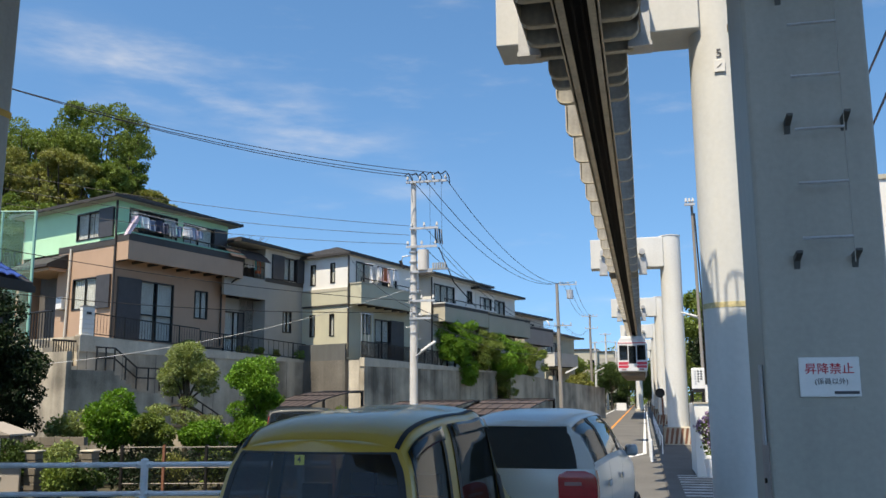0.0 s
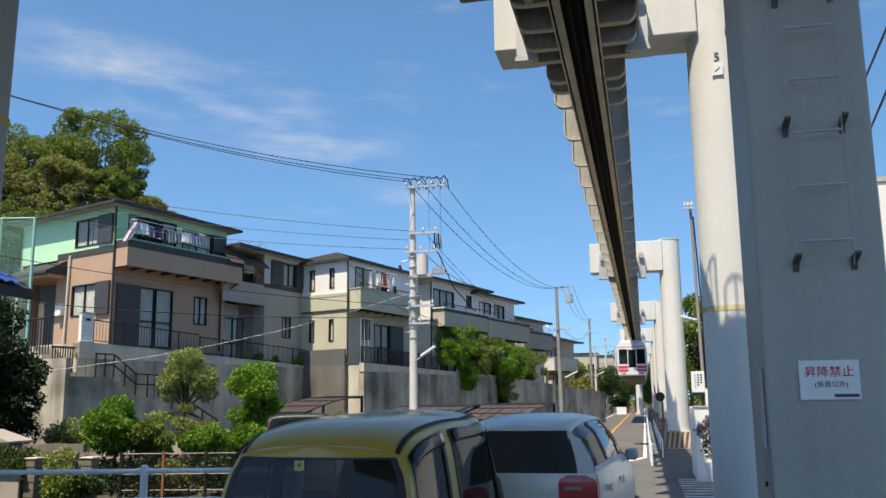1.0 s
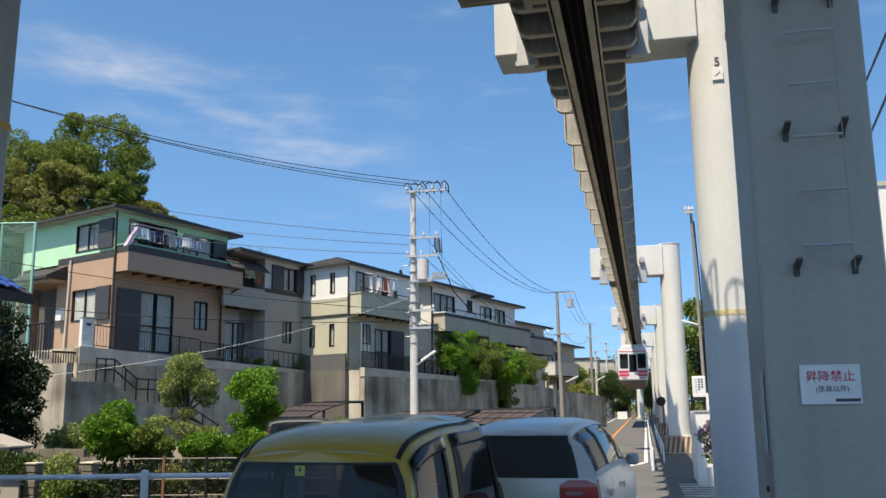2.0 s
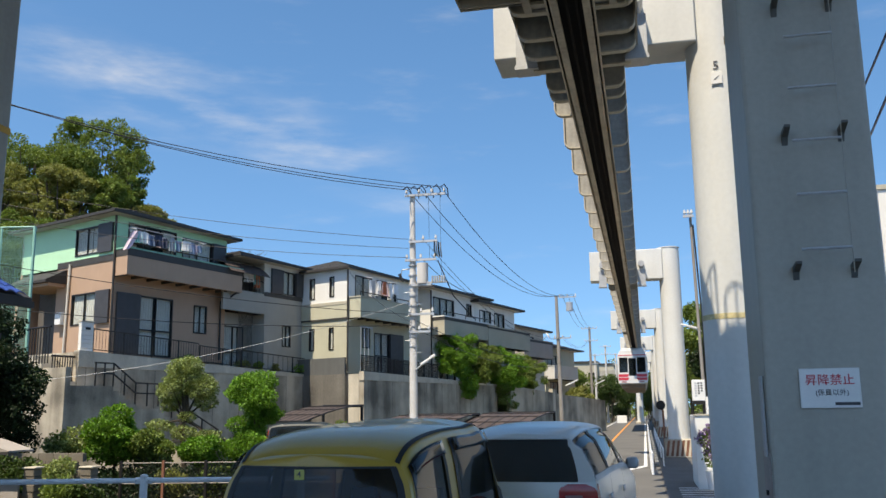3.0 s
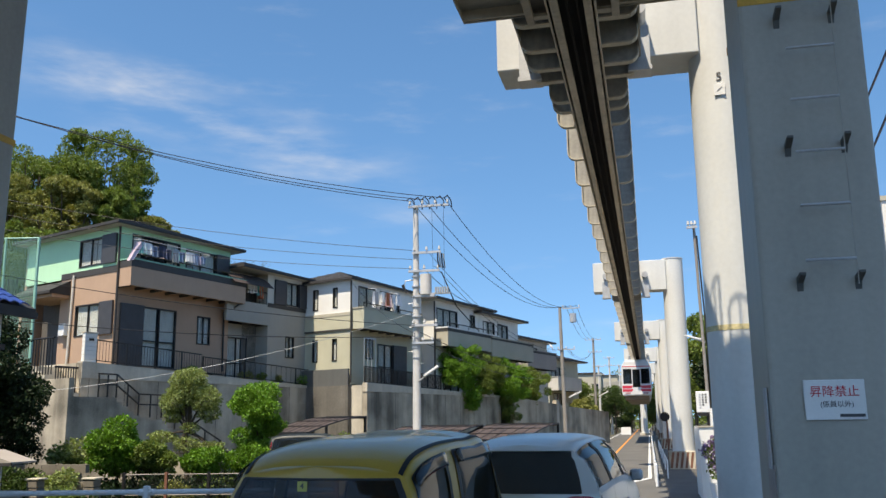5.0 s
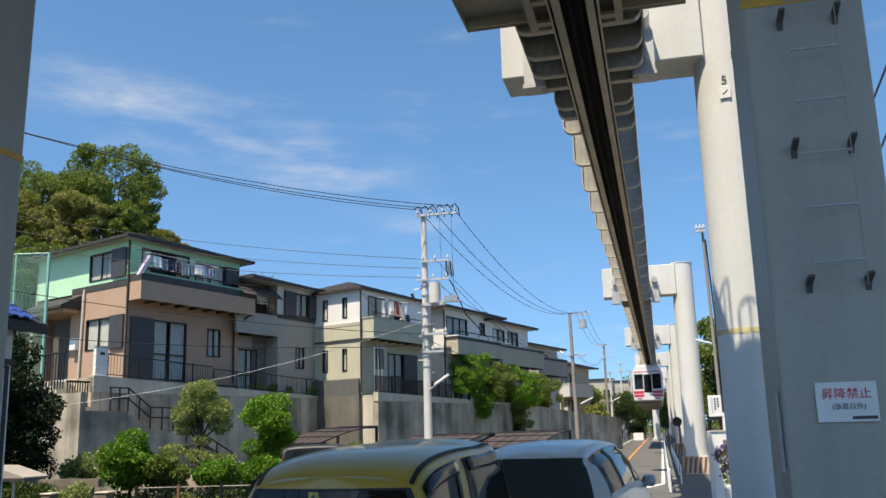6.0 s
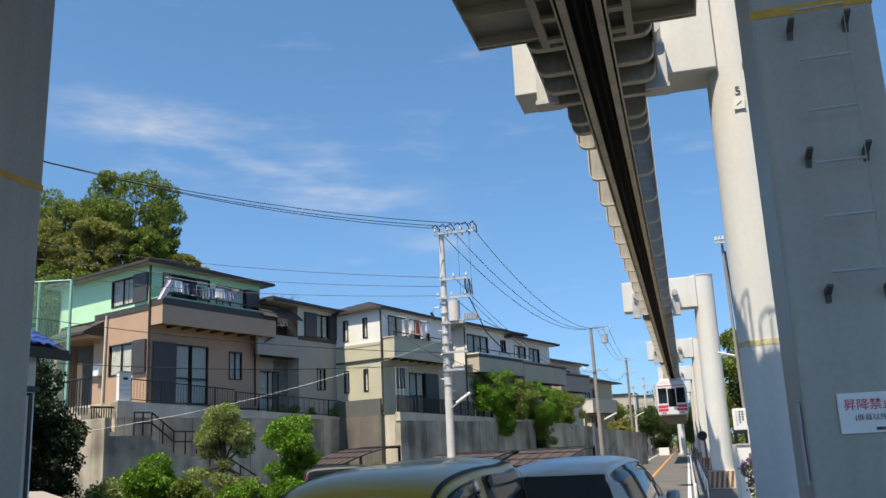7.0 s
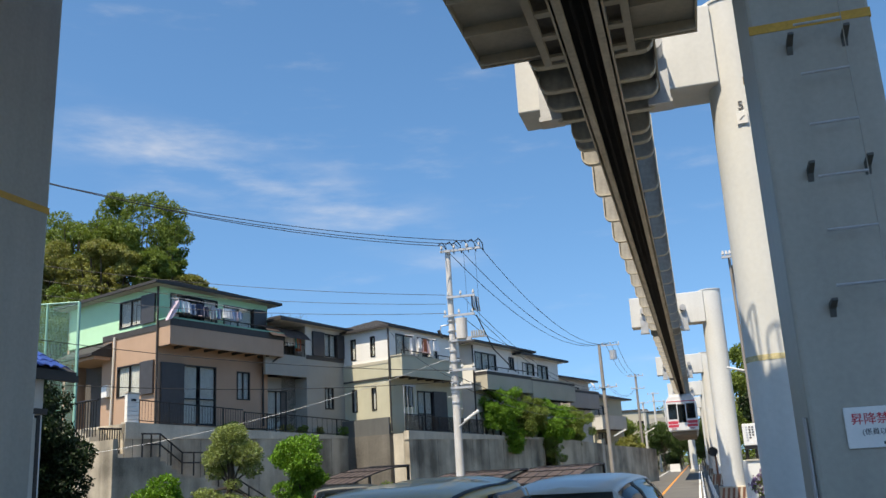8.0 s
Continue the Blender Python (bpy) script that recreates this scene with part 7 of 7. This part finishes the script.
for i in range(8):
    part("bar", tb([mm @ Vector((-0.1, 0.1 + i * 0.2, 0.9)), mm @ Vector((-0.1, 0.1 + i * 0.2, 2.35))], 0.024, 5), DARK_METAL, g2)
part("rail", tb([mm @ Vector((-0.1, 0.0, 2.35)), mm @ Vector((-0.1, 1.8, 2.35))], 0.045, 6), DARK_METAL, g2)
gp = thing("gate_post", plan(H1O, -2.25, -1.0, 4.6), "white block gate post with letter slot", "gate post")
for i in range(7):
    part("block", bevelled(fix_normals(bx(0, 0.62, 0, 0.2, i * 0.18, i * 0.18 + 0.172, m=mm)), 0.008, 1), WHITE_STUCCO, gp)
part("cap", fix_normals(bx(-0.03, 0.65, -0.03, 0.23, 1.262, 1.31, m=mm)), CONCRETE_PALE, gp)
part("letter_slot", fix_normals(bx(0.2, 0.45, -0.012, -0.001, 0.95, 1.05, m=mm)), DARK_METAL, gp)


# ---- carports ----
def carport(x, y, z, w, d, turn, label):
    c = thing("carport", (x, y, 0), label, "carport", "carports")
    c.rotation_euler = (0, 0, radians(turn))
    n_ = 6
    prof_ = [(-d / 2 + d * i / 8, z - 0.60 + 0.62 * math.sin(math.pi / 2 * i / 8)) for i in range(9)]
    for i in range(n_):
        pb = bmesh.new()
        x0, x1 = -w / 2 + w * i / n_ + 0.03, -w / 2 + w * (i + 1) / n_ - 0.03
        prism(pb, prof_ + [(a_, b_ + 0.012) for a_, b_ in prof_[::-1]], x0, x1, lambda u, v, q_: (q_, u, v))
        fix_normals(pb)
        part("roof_panel", pb, POLYCARB, c, "brown translucent roof panel")
    for i in range(n_ + 1):
        xx = -w / 2 + w * i / n_
        part("rafter", tb([(xx, a_, b_) for a_, b_ in prof_], 0.03, 5), DARK_METAL, c)
    for e in (2, 4, 6):
        part("purlin", bx(-w / 2, w / 2, prof_[e][0] - 0.025, prof_[e][0] + 0.025, prof_[e][1] + 0.013, prof_[e][1] + 0.045), DARK_METAL, c)
    for e in (0, -1):
        part("beam", bx(-w / 2 - 0.03, w / 2 + 0.03, prof_[e][0] - 0.04, prof_[e][0] + 0.04, prof_[e][1] - 0.07, prof_[e][1] + 0.05), DARK_METAL, c)
    for xx in (-w / 2, w / 2):
        part("post", bx(xx - 0.05, xx + 0.05, d / 2 - 0.1, d / 2, 0, prof_[-1][1]), DARK_METAL, c)
    return c


carport(-13.6, 35.4, 2.3, 2.0, 4.6, -12, "brown polycarbonate carport with dark metal frame")
carport(-9.3, 36.8, 1.86, 3.4, 4.6, -12, "brown polycarbonate carport with dark metal frame")
carport(-5.9, 38.0, 1.9, 3.0, 4.6, -12, "brown polycarbonate carport with dark metal frame")

# ---- lower garden: block posts, gate, canopy, fence ----
for x, y in ((-12.95, 17.0), (-11.75, 17.25)):
    bp = thing("block_post", (x, y, 0), "rough-faced stone block gate post beside the street", "gate post", "garden gate posts")
    for i in range(6):
        part("block", bevelled(bx(-0.14 + 0.01 * (i % 2), 0.14 - 0.008 * (i % 3), -0.13 - 0.01 * (i % 2), 0.13, i * 0.16, i * 0.16 + 0.152), 0.012, 1), BLOCK, bp)
    part("cap", bevelled(bx(-0.17, 0.17, -0.16, 0.16, 0.962, 1.0), 0.01, 1), CONCRETE_PALE, bp)
lw = thing("block_wall", (-15.6, 17.2, 0), "low grey concrete block garden wall", "wall")
for r_ in range(6):
    for c_ in range(6):
        part("block", bx(c_ * 0.4 + 0.2 * (r_ % 2), c_ * 0.4 + 0.39 + 0.2 * (r_ % 2), 1.6, 1.75, r_ * 0.2, r_ * 0.2 + 0.192), BLOCK, lw)
gt = thing("garden_gate", (-14.3, 16.75, 0), "taupe metal sliding gate panel with handle", "gate")
part("panel", bevelled(bx(-0.9, 1.2, 0, 0.06, 0.06, 0.76), 0.01, 1), TAUPE, gt)
part("handle", bx(0.3, 0.75, -0.03, -0.001, 0.42, 0.46), METAL_GREY, gt, "pale handle bar")
cn = thing("gate_canopy", (-13.75, 16.8, 0), "small taupe pitched canopy on thin posts", "canopy")
part("roof", fix_normals(prism(bmesh.new(), [(-1.2, 1.32), (0.62, 1.32), (0.62, 1.36), (-0.2, 1.60), (-1.2, 1.62)], -0.4, 0.4, lambda u, v, q_: (u, q_, v))), TAUPE, cn, "dull taupe sheet roof")
part("edge", bx(-1.2, 0.64, -0.42, -0.402, 1.28, 1.345), EAVE, cn)
for x in (0.05, -0.9):
    part("post", tb([(x, 0, 0), (x, 0, 1.32)], 0.03, 6), SIGN_WHITE, cn)
wf = thing("wire_fence", (-11.6, 18.2, 0), "low rusty wire garden fence with wooden posts", "fence")
for i in range(6):
    part("post", bx(i * 0.95 - 0.03, i * 0.95 + 0.03, -0.03 + i * 0.18, 0.03 + i * 0.18, 0, 1.05), TERRACOTTA if i % 2 else DARK_METAL, wf)
for z in (1.0, 0.55, 0.2):
    part("rail", tb([(0, 0, z), (4.75, 0.9, z)], 0.013, 6), TAUPE, wf)
fm = bmesh.new()
for i in range(60):
    a_ = i / 60
    tube(fm, [(4.75 * a_, 0.9 * a_, 0.1), (4.75 * min(a_ + 0.12, 1), 0.9 * min(a_ + 0.12, 1), 1.0)], 0.005, 3, caps=False)
    tube(fm, [(4.75 * a_, 0.9 * a_, 1.0), (4.75 * min(a_ + 0.12, 1), 0.9 * min(a_ + 0.12, 1), 0.1)], 0.005, 3, caps=False)
tagged(part("wire_mesh", fm, DARK_METAL, wf), kind="stuff")
sheet_w = thing("garden_retaining_wall", (-17.5, 23.5, 0), "low stained concrete wall along the garden terrace", "wall")
part("wall", bx(0, 10.0, 0.0, 0.25, 0, 1.25, m=pose(0, 0, 0, 0, 0, 12)), CONCRETE, sheet_w)
part("coping", bx(0, 10.0, -0.05, 0.3, 1.252, 1.31, m=pose(0, 0, 0, 0, 0, 12)), DARK_BAND, sheet_w)

# ---- far end of the street ----
for x, y, w_, d_, h_, m_, lab in ((-13.5, 150, 6, 8, 9.5, PALE_GREY, "distant pale grey block with dark windows"), (-13.0, 190, 7, 8, 11.0, PALE_GREY, "distant grey block with dark windows")):
    fb = thing("distant_building", (x, y, 0), lab, "building", "distant buildings")
    part("wall", bx(0, w_, 0, d_, 0, h_), m_, fb)
    part("roof", bx(-0.2, w_ + 0.2, -0.2, d_ + 0.2, h_ + 0.002, h_ + 0.3), EAVE, fb)
    for k in range(3):
        for j in range(3):
            part("window", bx(0.5 + j * w_ / 3, 0.5 + j * w_ / 3 + w_ / 5, -0.05, -0.001, 1.2 + k * 2.7, 2.5 + k * 2.7), CAR_GLASS, fb)
fw_ = thing("far_wall", (-4.2, 124.0, 0), "low white wall at the far bend of the street", "wall")
part("wall", bx(0.4, 1.7, 0, 0.2, 0, 1.0), WHITE_STUCCO, fw_)
far_col = thing("far_column", (-0.62, 118.0, 0), "distant pale column standing at the bend", "monorail column")
part("shaft", tb([(0, 0, 0.3), (0, 0, 6.9)], 0.42, 20), STEEL_PALE, far_col, smooth=True)
part("foot", bevelled(bx(-0.6, 0.6, -0.6, 0.6, 0, 0.302), 0.03, 1), CONCRETE_PALE, far_col)
